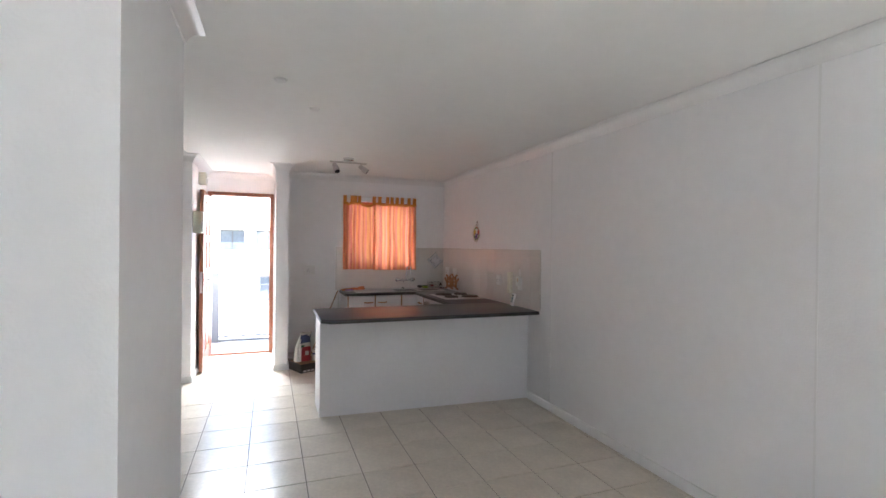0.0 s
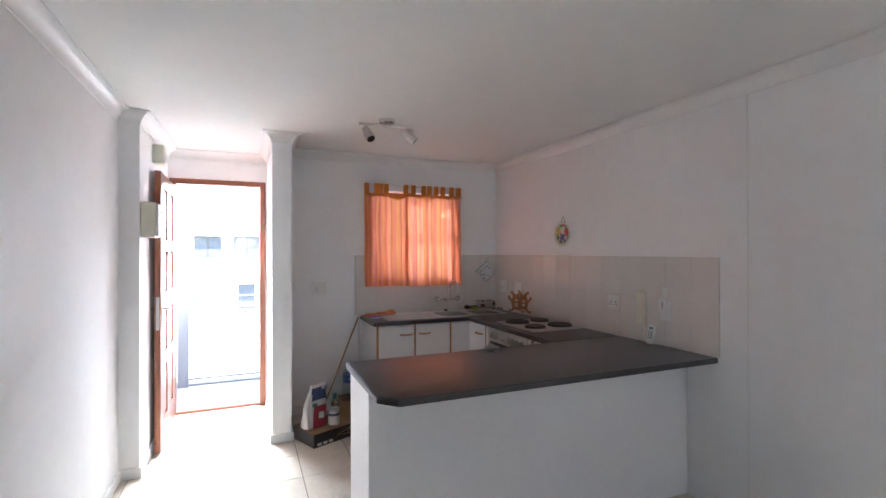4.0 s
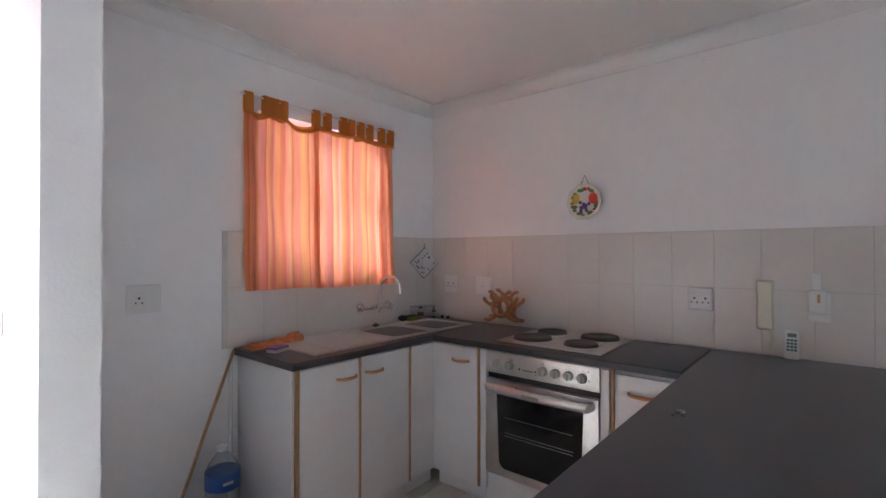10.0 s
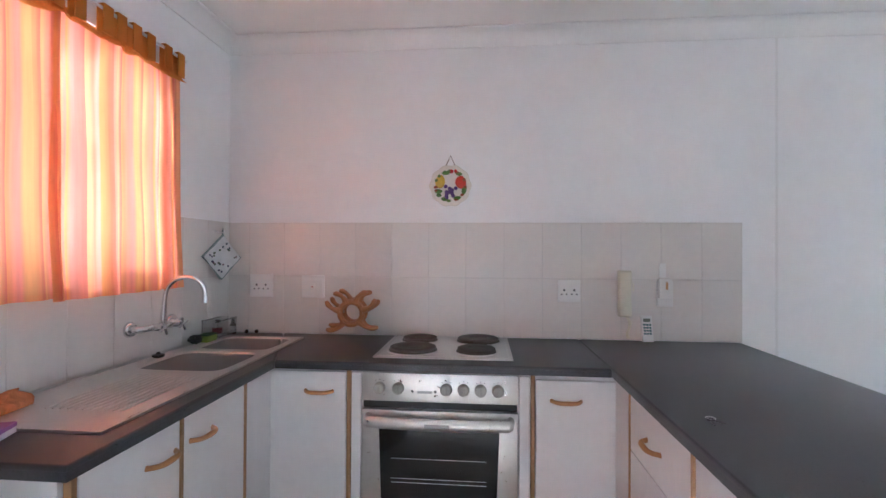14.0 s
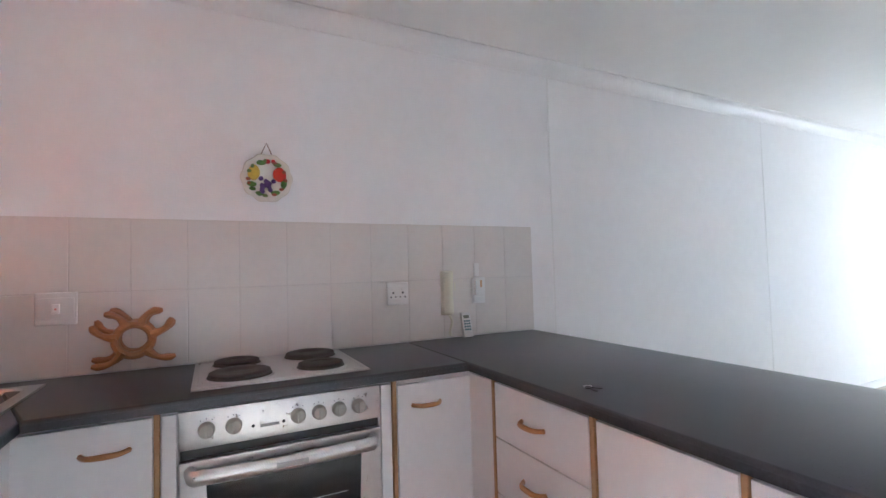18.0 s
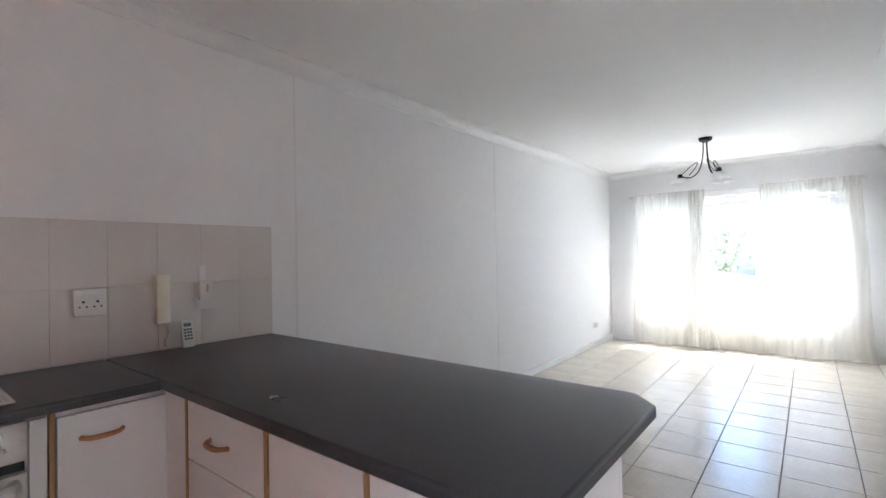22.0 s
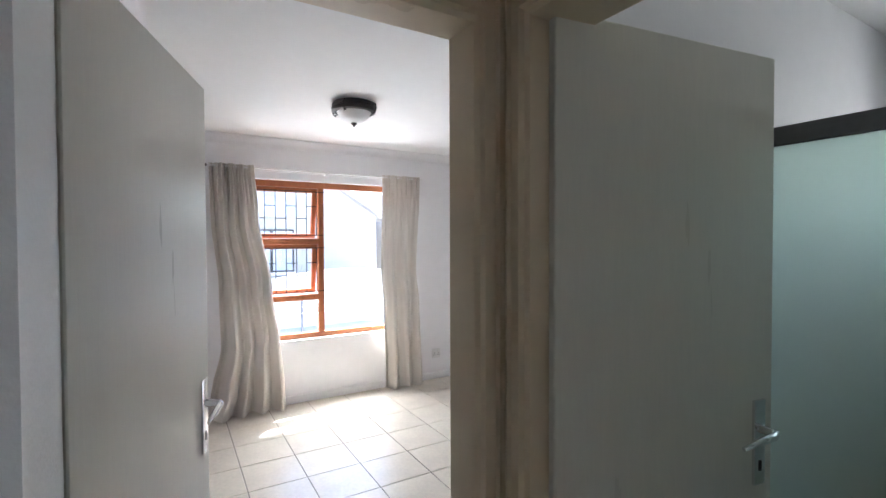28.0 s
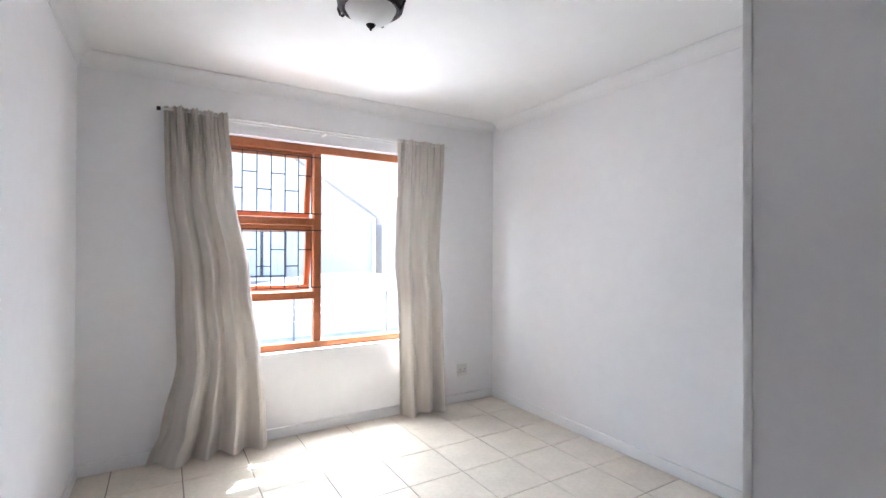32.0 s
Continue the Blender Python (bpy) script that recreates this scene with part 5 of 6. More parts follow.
for k in range(11):
    y = SY0 + 0.06 + k * 0.021
    part("drain_rib", tube(bmesh.new(), [(-1.20, y, TOP_Z + 0.0065), (-1.18, y, TOP_Z + 0.0085), (-0.88, y, TOP_Z + 0.0085), (-0.86, y, TOP_Z + 0.0065)], 0.004, 6), STEEL, t)
part("upstand", boxed(SX0, SX1, SY1, SY1 + 0.008, TOP_Z + 0.0005, TOP_Z + 0.012, bevel=0.003), STEEL, t)

t = thing("sink_plug", "black rubber sink plug on the sink edge", "plug")
part("plug", lathe(bmesh.new(), [(0.018, 0.0), (0.022, 0.004), (0.022, 0.010), (0.008, 0.013), (0.006, 0.02), (0.001, 0.021)], 16, (-0.62, SY1 - 0.03, TOP_Z + 0.0075)), BLACK, t)

t = thing("wall_tap", "chrome wall-mounted kitchen mixer tap with a swan neck", "tap")
TX, TZ = -0.575, 0.985
part("pipe", tube(bmesh.new(), [(TX - 0.115, KY - 0.01, TZ), (TX - 0.115, KY - 0.045, TZ), (TX - 0.10, KY - 0.06, TZ), (TX + 0.10, KY - 0.06, TZ), (TX + 0.115, KY - 0.045, TZ), (TX + 0.115, KY - 0.01, TZ)], 0.013, 12), CHROME, t)
for s in (-1, 1):
    part("flange", lathe(bmesh.new(), [(0.001, -0.018), (0.024, -0.016), (0.030, -0.006), (0.030, 0.0)], 18, (TX + s * 0.115, KY - 0.009, TZ), "y"), CHROME, t)
    va = part("valve", tube(bmesh.new(), [(TX + s * 0.055, KY - 0.06, TZ), (TX + s * 0.055, KY - 0.10, TZ)], [0.016, 0.012], 14), CHROME, t)
    bm = bmesh.new()
    for a in (20, 110):
        r = radians(a)
        tube(bm, [(TX + s * 0.055 - 0.028 * math.cos(r), KY - 0.108, TZ - 0.028 * math.sin(r)), (TX + s * 0.055 + 0.028 * math.cos(r), KY - 0.108, TZ + 0.028 * math.sin(r))], 0.0055, 8)
    part("cross_handle", bm, CHROME, va)
neck = [(TX, KY - 0.06, TZ), (TX, KY - 0.062, TZ + 0.05)]
for k in range(13):
    a = math.pi * k / 12
    neck.append((TX + 0.02 * k / 12, KY - 0.065 - (0.078 - 0.078 * math.cos(a)), TZ + 0.10 + 0.082 * math.sin(a) ** 0.8 + 0.02 * k / 12))
neck += [(neck[-1][0], neck[-1][1], TZ + 0.09)]
part("spout", tube(bmesh.new(), neck, [0.014, 0.011] + [0.009] * 13 + [0.011], 12), CHROME, t)

# ---- things on the worktop ----
t = thing("bottle_rack", "varnished wooden bottle rack of wavy interlocking pieces", "wine rack")
WOOD = material("honey_wood", (0.36, 0.15, 0.05), 0.35, var=0.28, scale=9, stretch=(1, 1, 4), bump=0.08, coat=0.4)
def rack_piece(x, mirror):
    """A flat wooden wheel: a ring with six curled arms that end in rounded knobs, standing on two of them."""
    ring = tube(bmesh.new(), [(x, 0.047 * math.cos(2 * math.pi * k / 28), 0.118 + 0.047 * math.sin(2 * math.pi * k / 28)) for k in range(29)], 0.0125, 8)
    wheel = part("ring", ring, WOOD, t)
    for ang, curl, reach in ((66, -0.5, 0.066), (114, 0.5, 0.066), (14, 0.45, 0.072), (166, -0.45, 0.072), (-48, 0.55, 0.080), (-132, -0.55, 0.080)):
        a0 = radians(ang)
        pts = []
        for s in range(9):
            f = s / 8
            r = 0.045 + reach * f
            a1 = a0 + curl * (f * f * 0.8 - 0.25 * f) + mirror * 0.05
            pts.append((x, r * math.cos(a1), max(0.0115, 0.118 + r * math.sin(a1))))
        part("arm", tube(bmesh.new(), pts, [0.019, 0.0155, 0.0125, 0.0105, 0.009, 0.009, 0.0105, 0.0115, 0.006], 8), WOOD, wheel)


rack_piece(-0.034, -1)
rack_piece(0.034, 1)
part("dowel", tube(bmesh.new(), [(-0.05, 0.046, 0.118), (0.05, 0.046, 0.118)], 0.007, 10), WOOD, t)
part("dowel", tube(bmesh.new(), [(-0.05, -0.046, 0.118), (0.05, -0.046, 0.118)], 0.007, 10), WOOD, t)
t.matrix_world = pose(-0.155, -0.66, TOP_Z + 0.0005, 0, 0, 4) @ Matrix.Scale(1.12, 4)

t = thing("fruit_plate", "round ceramic wall plate painted with fruit, hung by a cord", "wall plate")
CERAMIC = material("glazed_cream_ceramic", (0.74, 0.70, 0.62), 0.15, var=0.05)
PX, PY, PZ = -0.004, -1.112, 1.612
bm = bmesh.new()
n = 64
rows = []
for r, d in ((0.001, 0.010), (0.055, 0.010), (0.066, 0.014), (0.088, 0.022), (0.091, 0.019), (0.062, 0.004), (0.001, 0.003)):
    rows.append([bm.verts.new((PX - d, PY + r * (1 + (0.03 * math.cos(10 * 2 * math.pi * i / n) if r > 0.07 else 0)) * math.cos(2 * math.pi * i / n), PZ + r * (1 + (0.03 * math.cos(10 * 2 * math.pi * i / n) if r > 0.07 else 0)) * math.sin(2 * math.pi * i / n))) for i in range(n)])
for a, b in zip(rows, rows[1:]):
    for i in range(n):
        bm.faces.new((a[i], a[(i + 1) % n], b[(i + 1) % n], b[i]))
bmesh.ops.recalc_face_normals(bm, faces=bm.faces[:])
part("dish", bm, CERAMIC, t)
def fruit(name, u, v, ru, rv, color, d=0.012):
    bm = bmesh.new()
    bmesh.ops.create_uvsphere(bm, u_segments=12, v_segments=8, radius=1)
    for w in bm.verts:
        w.co = Vector((PX - d + w.co.x * 0.006, PY + u + w.co.y * ru, PZ + v + w.co.z * rv))
    part(name, bm, material("glazed_" + name, color, 0.2, var=0.2, scale=40), t)
for nm, u, v, ru, rv, c in (("apple", -0.052, 0.018, 0.026, 0.027, (0.55, 0.05, 0.03)), ("pear", 0.05, 0.022, 0.022, 0.028, (0.62, 0.42, 0.06)), ("leaf", 0.062, -0.025, 0.022, 0.010, (0.12, 0.22, 0.05)),
                            ("leaf", -0.068, -0.022, 0.014, 0.020, (0.12, 0.22, 0.05)), ("leaf", 0.022, 0.062, 0.018, 0.009, (0.14, 0.24, 0.05)), ("leaf", -0.045, 0.058, 0.018, 0.009, (0.14, 0.24, 0.05)),
                            ("leaf", -0.035, -0.058, 0.018, 0.010, (0.12, 0.22, 0.05)), ("cherry", -0.004, 0.070, 0.010, 0.010, (0.5, 0.02, 0.02)), ("cherry", -0.026, 0.072, 0.010, 0.010, (0.5, 0.02, 0.02)),
                            ("leaf", 0.03, -0.062, 0.016, 0.009, (0.14, 0.22, 0.06))):
    fruit(nm, u * 0.95, v * 0.95, ru * 1.08, rv * 1.08, c)
rg = random.Random(3)
for k in range(16):
    a = 2 * math.pi * k / 16 + rg.uniform(-0.15, 0.15)
    fruit("leaf", 0.066 * math.cos(a), 0.066 * math.sin(a), rg.uniform(0.006, 0.013), rg.uniform(0.005, 0.009), rg.choice([(0.10, 0.18, 0.05), (0.16, 0.22, 0.07), (0.30, 0.10, 0.05)]), 0.0135)
rg = random.Random(6)
for k in range(14):
    fruit("grape", 0.004 + rg.uniform(-0.028, 0.028) * (1 - 0.3 * (k // 7)), -0.005 - 0.045 * (k / 13) + rg.uniform(-0.005, 0.005), 0.0085, 0.0085, (0.13, 0.07, 0.22), 0.014)
FRUIT_PLATE = t
part("hanging_cord", tube(bmesh.new(), [(PX - 0.006, PY - 0.022, PZ + 0.085), (PX - 0.008, PY, PZ + 0.135), (PX - 0.006, PY + 0.022, PZ + 0.085)], 0.0022, 6), material("brown_cord", (0.16, 0.08, 0.04), 0.8), t)

FRUIT_PLATE.matrix_world = Matrix.Translation((PX, PY, PZ)) @ Matrix.Scale(1.13, 4) @ Matrix.Translation((-PX, -PY, -PZ))

t = thing("pot_holder", "quilted floral pot holder with grey binding hung by its corner", "pot holder")
QUILT = material("white_floral_cotton", (0.66, 0.66, 0.66), 0.9, var=0.1, scale=30)
bm = bmesh.new()
m = 12
g = [[bm.verts.new(((i / m - 0.5) * 0.15, -0.006 - 0.005 * math.sin(math.pi * i / m * 3) * math.sin(math.pi * j / m * 3), (j / m - 0.5) * 0.15)) for i in range(m + 1)] for j in range(m + 1)]
gb = [[bm.verts.new(((i / m - 0.5) * 0.15, 0.004, (j / m - 0.5) * 0.15)) for i in range(m + 1)] for j in range(m + 1)]
for j in range(m):
    for i in range(m):
        bm.faces.new((g[j][i], g[j][i + 1], g[j + 1][i + 1], g[j + 1][i]))
        bm.faces.new((gb[j][i + 1], gb[j][i], gb[j + 1][i], gb[j + 1][i + 1]))
part("quilt", bm, QUILT, t)
part("binding", tube(bmesh.new(), [(-0.075, 0, -0.075), (0.075, 0, -0.075), (0.075, 0, 0.075), (-0.075, 0, 0.075), (-0.075, 0, -0.07)], 0.007, 8), material("grey_green_binding", (0.25, 0.30, 0.29), 0.9), t)
part("hanging_loop", tube(bmesh.new(), [(0.072, 0, 0.072), (0.09, 0, 0.086), (0.10, 0, 0.10), (0.088, 0, 0.092), (0.074, 0, 0.076)], 0.003, 6), bpy.data.materials["grey_green_binding"], t)
rg = random.Random(9)
for k in range(26):
    u, v = rg.uniform(-0.062, 0.062), rg.uniform(-0.062, 0.062)
    if abs(u) < 0.03 and abs(v) < 0.025:
        continue
    bm = bmesh.new()
    bmesh.ops.create_icosphere(bm, subdivisions=1, radius=1)
    for w in bm.verts:
        w.co = Vector((u + w.co.x * rg.uniform(0.004, 0.009), -0.009 + w.co.y * 0.004, v + w.co.z * 0.006))
    part("printed_leaf" if k % 3 else "printed_flower", bm, material("print", rg.choice([(0.10, 0.13, 0.08), (0.08, 0.07, 0.13), (0.18, 0.10, 0.12), (0.07, 0.10, 0.12)]), 0.9), t)
t.matrix_world = Matrix.Translation((-0.148, KY - 0.050, 1.252)) @ pose(0, 0, 0, 0, 0, -20) @ pose(0, 0, 0, 0, -43, 0)
t2 = thing("wall_hook", "small white wall hook", "hook")
part("hook", tube(bmesh.new(), [(-0.148, KY - 0.001, 1.385), (-0.148, KY - 0.046, 1.371), (-0.148, KY - 0.060, 1.374), (-0.148, KY - 0.062, 1.383)], 0.003, 6), PLASTIC, t2)

# sponge, wire wool, jars in a clear tub by the wall
def rounded(name, label, cat, at, size, mat, bevel=0.006):
    t = thing(name, label, cat)
    part("body", boxed(at[0] - size[0] / 2, at[0] + size[0] / 2, at[1] - size[1] / 2, at[1] + size[1] / 2, at[2], at[2] + size[2], bevel=bevel), mat, t)
    return t
rounded("sponge", "green and yellow washing-up sponge on the sink edge", "sponge", (-0.30, SY1 - 0.03, TOP_Z + 0.0075), (0.075, 0.05, 0.028), material("green_sponge", (0.26, 0.36, 0.06), 0.95, var=0.2, scale=60, bump=0.6, bump_scale=200))
part("scouring_pad", boxed(-0.3375, -0.2625, SY1 - 0.055, SY1 - 0.005, TOP_Z + 0.036, TOP_Z + 0.043, bevel=0.002), material("dark_green_scourer", (0.05, 0.10, 0.04), 0.95, bump=0.6, bump_scale=200), bpy.data.objects["sponge"])
t = thing("steel_wool", "dark ball of steel wool on the sink edge", "steel wool")
bm = bmesh.new()
rg = random.Random(2)
pts = []
for k in range(220):
    a, b = rg.uniform(0, 6.28), rg.uniform(-1, 1)
    r = 0.03 * rg.uniform(0.7, 1)
    pts.append((-0.375 + 1.3 * r * math.cos(a) * math.sqrt(1 - b * b), SY1 - 0.02 + r * math.sin(a) * math.sqrt(1 - b * b), TOP_Z + 0.030 + 0.7 * r * b))
part("wire", tube(bm, pts, 0.0022, 4), DARKMETAL, t)
t = thing("clear_tub", "clear plastic tub by the wall holding small bottles", "tub")
TUBX0, TUBX1, TUBY0, TUBY1 = -0.245, -0.085, KY - 0.042, KY - 0.012
CLEAR = glass("clear_plastic", (0.95, 0.95, 0.95), 0.08)
bm = bmesh.new()
for a, b, c, d2, z0, z1 in ((TUBX0, TUBX1, TUBY0 - 0.05, TUBY0 - 0.048, 0, 0.075), (TUBX0, TUBX1, TUBY1 - 0.002, TUBY1, 0, 0.075), (TUBX0, TUBX0 + 0.002, TUBY0 - 0.048, TUBY1 - 0.002, 0, 0.075), (TUBX1 - 0.002, TUBX1, TUBY0 - 0.048, TUBY1 - 0.002, 0, 0.075)):
    box(bm, a, b, c, d2, TOP_Z + z0 + 0.014, TOP_Z + z1 + 0.014)
box(bm, TUBX0, TUBX1, TUBY0 - 0.05, TUBY1, TOP_Z + 0.0125, TOP_Z + 0.0145)
part("tub_wall", bm, CLEAR, t, soft=False)
part("tub_rim", tube(bmesh.new(), [(TUBX0, TUBY0 - 0.05, TOP_Z + 0.09), (TUBX1, TUBY0 - 0.05, TOP_Z + 0.09), (TUBX1, TUBY1, TOP_Z + 0.09), (TUBX0, TUBY1, TOP_Z + 0.09), (TUBX0, TUBY0 - 0.045, TOP_Z + 0.09)], 0.003, 6), CLEAR, t)
def bottle(name, label, at, r, h, glassm, capm, labelm, lying=False, cat="bottle"):
    t = thing(name, label, cat, "small bottles by the wall")
    b = part("body", lathe(bmesh.new(), [(0.001, 0), (r * 0.95, 0.001), (r, 0.004), (r, h * 0.62), (r * 0.45, h * 0.76), (r * 0.42, h * 0.84)], 16), glassm, t)
    part("cap", lathe(bmesh.new(), [(r * 0.5, h * 0.82), (r * 0.52, h * 0.99), (r * 0.4, h), (0.001, h)], 12), capm, t)
    part("label", lathe(bmesh.new(), [(r * 1.01, h * 0.14), (r * 1.015, h * 0.15), (r * 1.015, h * 0.52), (r * 1.01, h * 0.53)], 16), labelm, t)
    t.matrix_world = Matrix.Translation(at) @ (pose(0, 0, r, 0, 90, 25) if lying else Matrix.Identity(4))
    return t
REDLAB = material("dark_red_label", (0.20, 0.03, 0.04), 0.5)
WHITELAB = material("white_label", (0.6, 0.58, 0.55), 0.6)
BROWNGL = material("brown_bottle", (0.04, 0.018, 0.01), 0.15)
bottle("jar", "small jar with a dark red label in the tub", (-0.19, KY - 0.055, TOP_Z + 0.015), 0.022, 0.075, WHITELAB, BLACK, REDLAB, cat="jar")
bottle("bottle", "small brown bottle with a pale label", (-0.060, KY - 0.060, TOP_Z), 0.016, 0.078, BROWNGL, BLACK, WHITELAB)
bottle("bottle", "tiny brown bottle lying on its side", (-0.045, KY - 0.125, TOP_Z), 0.010, 0.04, BROWNGL, BLACK, WHITELAB, lying=True)
bottle("bottle", "tiny brown bottle lying on its side", (-0.040, KY - 0.175, TOP_Z), 0.010, 0.04, BROWNGL, BLACK, WHITELAB, lying=True)

# orange cloth and a purple packet at the end of the worktop
t = thing("kitchen_cloth", "crumpled orange striped kitchen cloth on the worktop", "cloth")
bm = bmesh.new()
uvl = bm.loops.layers.uv.new("UVMap")
rg = random.Random(12)
n, m = 34, 14
gv = [[bm.verts.new((-1.47 + 0.30 * i / n + 0.012 * math.sin(j * 1.1), -0.115 + 0.12 * j / m * (0.7 + 0.3 * math.sin(i * 0.21)) + 0.035 * i / n,
                     TOP_Z + 0.003 + (0.012 + 0.03 * i / n) * abs(math.sin(math.pi * j / m)) ** 0.6 * (1 + 0.22 * math.sin(0.55 * i + 0.5 * j)) + 0.002 * math.sin(i * 1.7 + j))) for i in range(n + 1)] for j in range(m + 1)]
for j in range(m):
    for i in range(n):
        f = bm.faces.new((gv[j][i], gv[j][i + 1], gv[j + 1][i + 1], gv[j + 1][i]))
        for lp, (a, b) in zip(f.loops, ((i, j), (i + 1, j), (i + 1, j + 1), (i, j + 1))):
            lp[uvl].uv = (a / n * 0.6, b / m)
cl = part("cloth", bm, cloth("rust_check_cotton", (0.62, 0.23, 0.10), (0.5, 0.18, 0.06), 0.1, var=0.3), t)
sol = cl.modifiers.new("thickness", "SOLIDIFY")
sol.thickness = 0.004
t = thing("packet", "small white and purple cardboard packet on the worktop", "packet")
part("box", boxed(-0.045, 0.045, -0.028, 0.028, 0.0, 0.024, bevel=0.0015, seg=1), material("white_card", (0.66, 0.62, 0.66), 0.5), t)
part("printed_band", boxed(-0.0455, 0.0455, -0.0285, 0.0285, 0.014, 0.0245, bevel=0.001, seg=1), material("purple_print", (0.30, 0.10, 0.34), 0.5), t)
t.matrix_world = pose(-1.385, -0.20, TOP_Z + 0.0008, 0, 0, 20)

# keys on the peninsula
t = thing("key_ring", "two small keys on a ring lying on the worktop", "keys")
for k, a in enumerate((20, 65)):
    bm = bmesh.new()
    lathe(bm, [(0.004, 0), (0.010, 0.0), (0.010, 0.002), (0.004, 0.002), (0.004, 0.0005)], 14, (0.0, 0, 0.001 + 0.002 * k))
    box(bm, 0.009, 0.038, -0.0028, 0.0028, 0.001 + 0.002 * k, 0.003 + 0.002 * k)
    box(bm, 0.026, 0.034, -0.006, -0.0028, 0.001 + 0.002 * k, 0.003 + 0.002 * k)
    bmesh.ops.transform(bm, matrix=pose(0, 0, 0, 0, 0, a), verts=bm.verts[:])
    part("key", bm, DARKMETAL, t)
part("ring", tube(bmesh.new(), [(-0.008 + 0.011 * math.cos(radians(k * 20)), 0.011 * math.sin(radians(k * 20)), 0.004) for k in range(19)], 0.0012, 6), STEEL, t)
t.matrix_world = pose(-1.095, -1.845, TOP_Z + 0.0005, 0, 0, 150)

# ---- things on the floor by the kitchen ----
t = thing("cardboard_box", "brown cardboard carton on the kitchen floor", "cardboard box")
CARD = material("brown_cardboard", (0.27, 0.17, 0.09), 0.85, var=0.15, scale=8, bump=0.1)
part("carton", boxed(-1.70, -1.47, -0.24, -0.03, 0.0, 0.155, bevel=0.003), CARD, t)
part("flap", boxed(-1.695, -1.475, -0.235, -0.14, 0.1555, 0.159, bevel=0.001, seg=1), CARD, t)
part("flap", boxed(-1.695, -1.475, -0.132, -0.035, 0.1555, 0.1585, bevel=0.001, seg=1), CARD, t)
part("tape", boxed(-1.705, -1.465, -0.15, -0.12, 0.1592, 0.160), material("parcel_tape", (0.36, 0.26, 0.15), 0.3), t)
t = thing("water_bottle", "large clear plastic water bottle with a blue label on the carton", "bottle")
PET = glass("clear_pet", (0.93, 0.96, 0.97), 0.05)
wb = [(0.001, 0.0), (0.060, 0.002), (0.070, 0.012), (0.071, 0.05), (0.068, 0.06), (0.071, 0.07), (0.071, 0.16), (0.069, 0.20), (0.060, 0.235), (0.035, 0.27), (0.020, 0.285), (0.019, 0.30)]
part("body", lathe(bmesh.new(), wb + [(max(r - 0.0015, 0.001), max(z, 0.002)) for r, z in wb[::-1]], 28, (-1.60, -0.12, 0.160)), PET, t)
part("label", lathe(bmesh.new(), [(0.0722, 0.135), (0.0728, 0.137), (0.0728, 0.205), (0.0722, 0.207)], 28, (-1.60, -0.12, 0.160)), material("blue_bottle_label", (0.04, 0.10, 0.34), 0.4, var=0.1), t)
part("label_mark", boxed(-1.632, -1.588, -0.1935, -0.1925, 0.325, 0.338), WHITELAB, t)
part("cap", lathe(bmesh.new(), [(0.021, 0.292), (0.022, 0.296), (0.022, 0.312), (0.018, 0.316), (0.001, 0.316)], 18, (-1.60, -0.12, 0.160)), material("white_cap", (0.62, 0.64, 0.66), 0.4), t)

t = thing("flat_carton", "flat black and brown printed carton on the floor", "cardboard box")
BLACKCARD = material("black_printed_card", (0.025, 0.023, 0.022), 0.6, var=0.3)
bm = boxed(-0.20, 0.20, -0.15, 0.15, 0.0, 0.10, bevel=0.003)
part("carton", bm, BLACKCARD, t)
part("lid_panel", boxed(-0.198, 0.198, -0.148, 0.148, 0.1005, 0.1035, bevel=0.001, seg=1), CARD, t)
rg = random.Random(5)
nodes = [(rg.uniform(0.0, 0.19), rg.uniform(0.012, 0.092)) for _ in range(9)]
for k in range(14):
    a, b = rg.sample(nodes, 2)
    part("printed_line", tube(bmesh.new(), [(a[0], -0.1508, a[1]), (b[0], -0.1508, b[1])], 0.0016, 4), material("gold_print", (0.40, 0.30, 0.14), 0.5), t)
for k in range(3):
    part("printed_bar", boxed(-0.17 + 0.05 * k, -0.135 + 0.05 * k, -0.1512, -0.1500, 0.012, 0.03), WHITELAB, t)
t.matrix_world = pose(-1.885, -0.535, 0.0, 0, 0, 24)

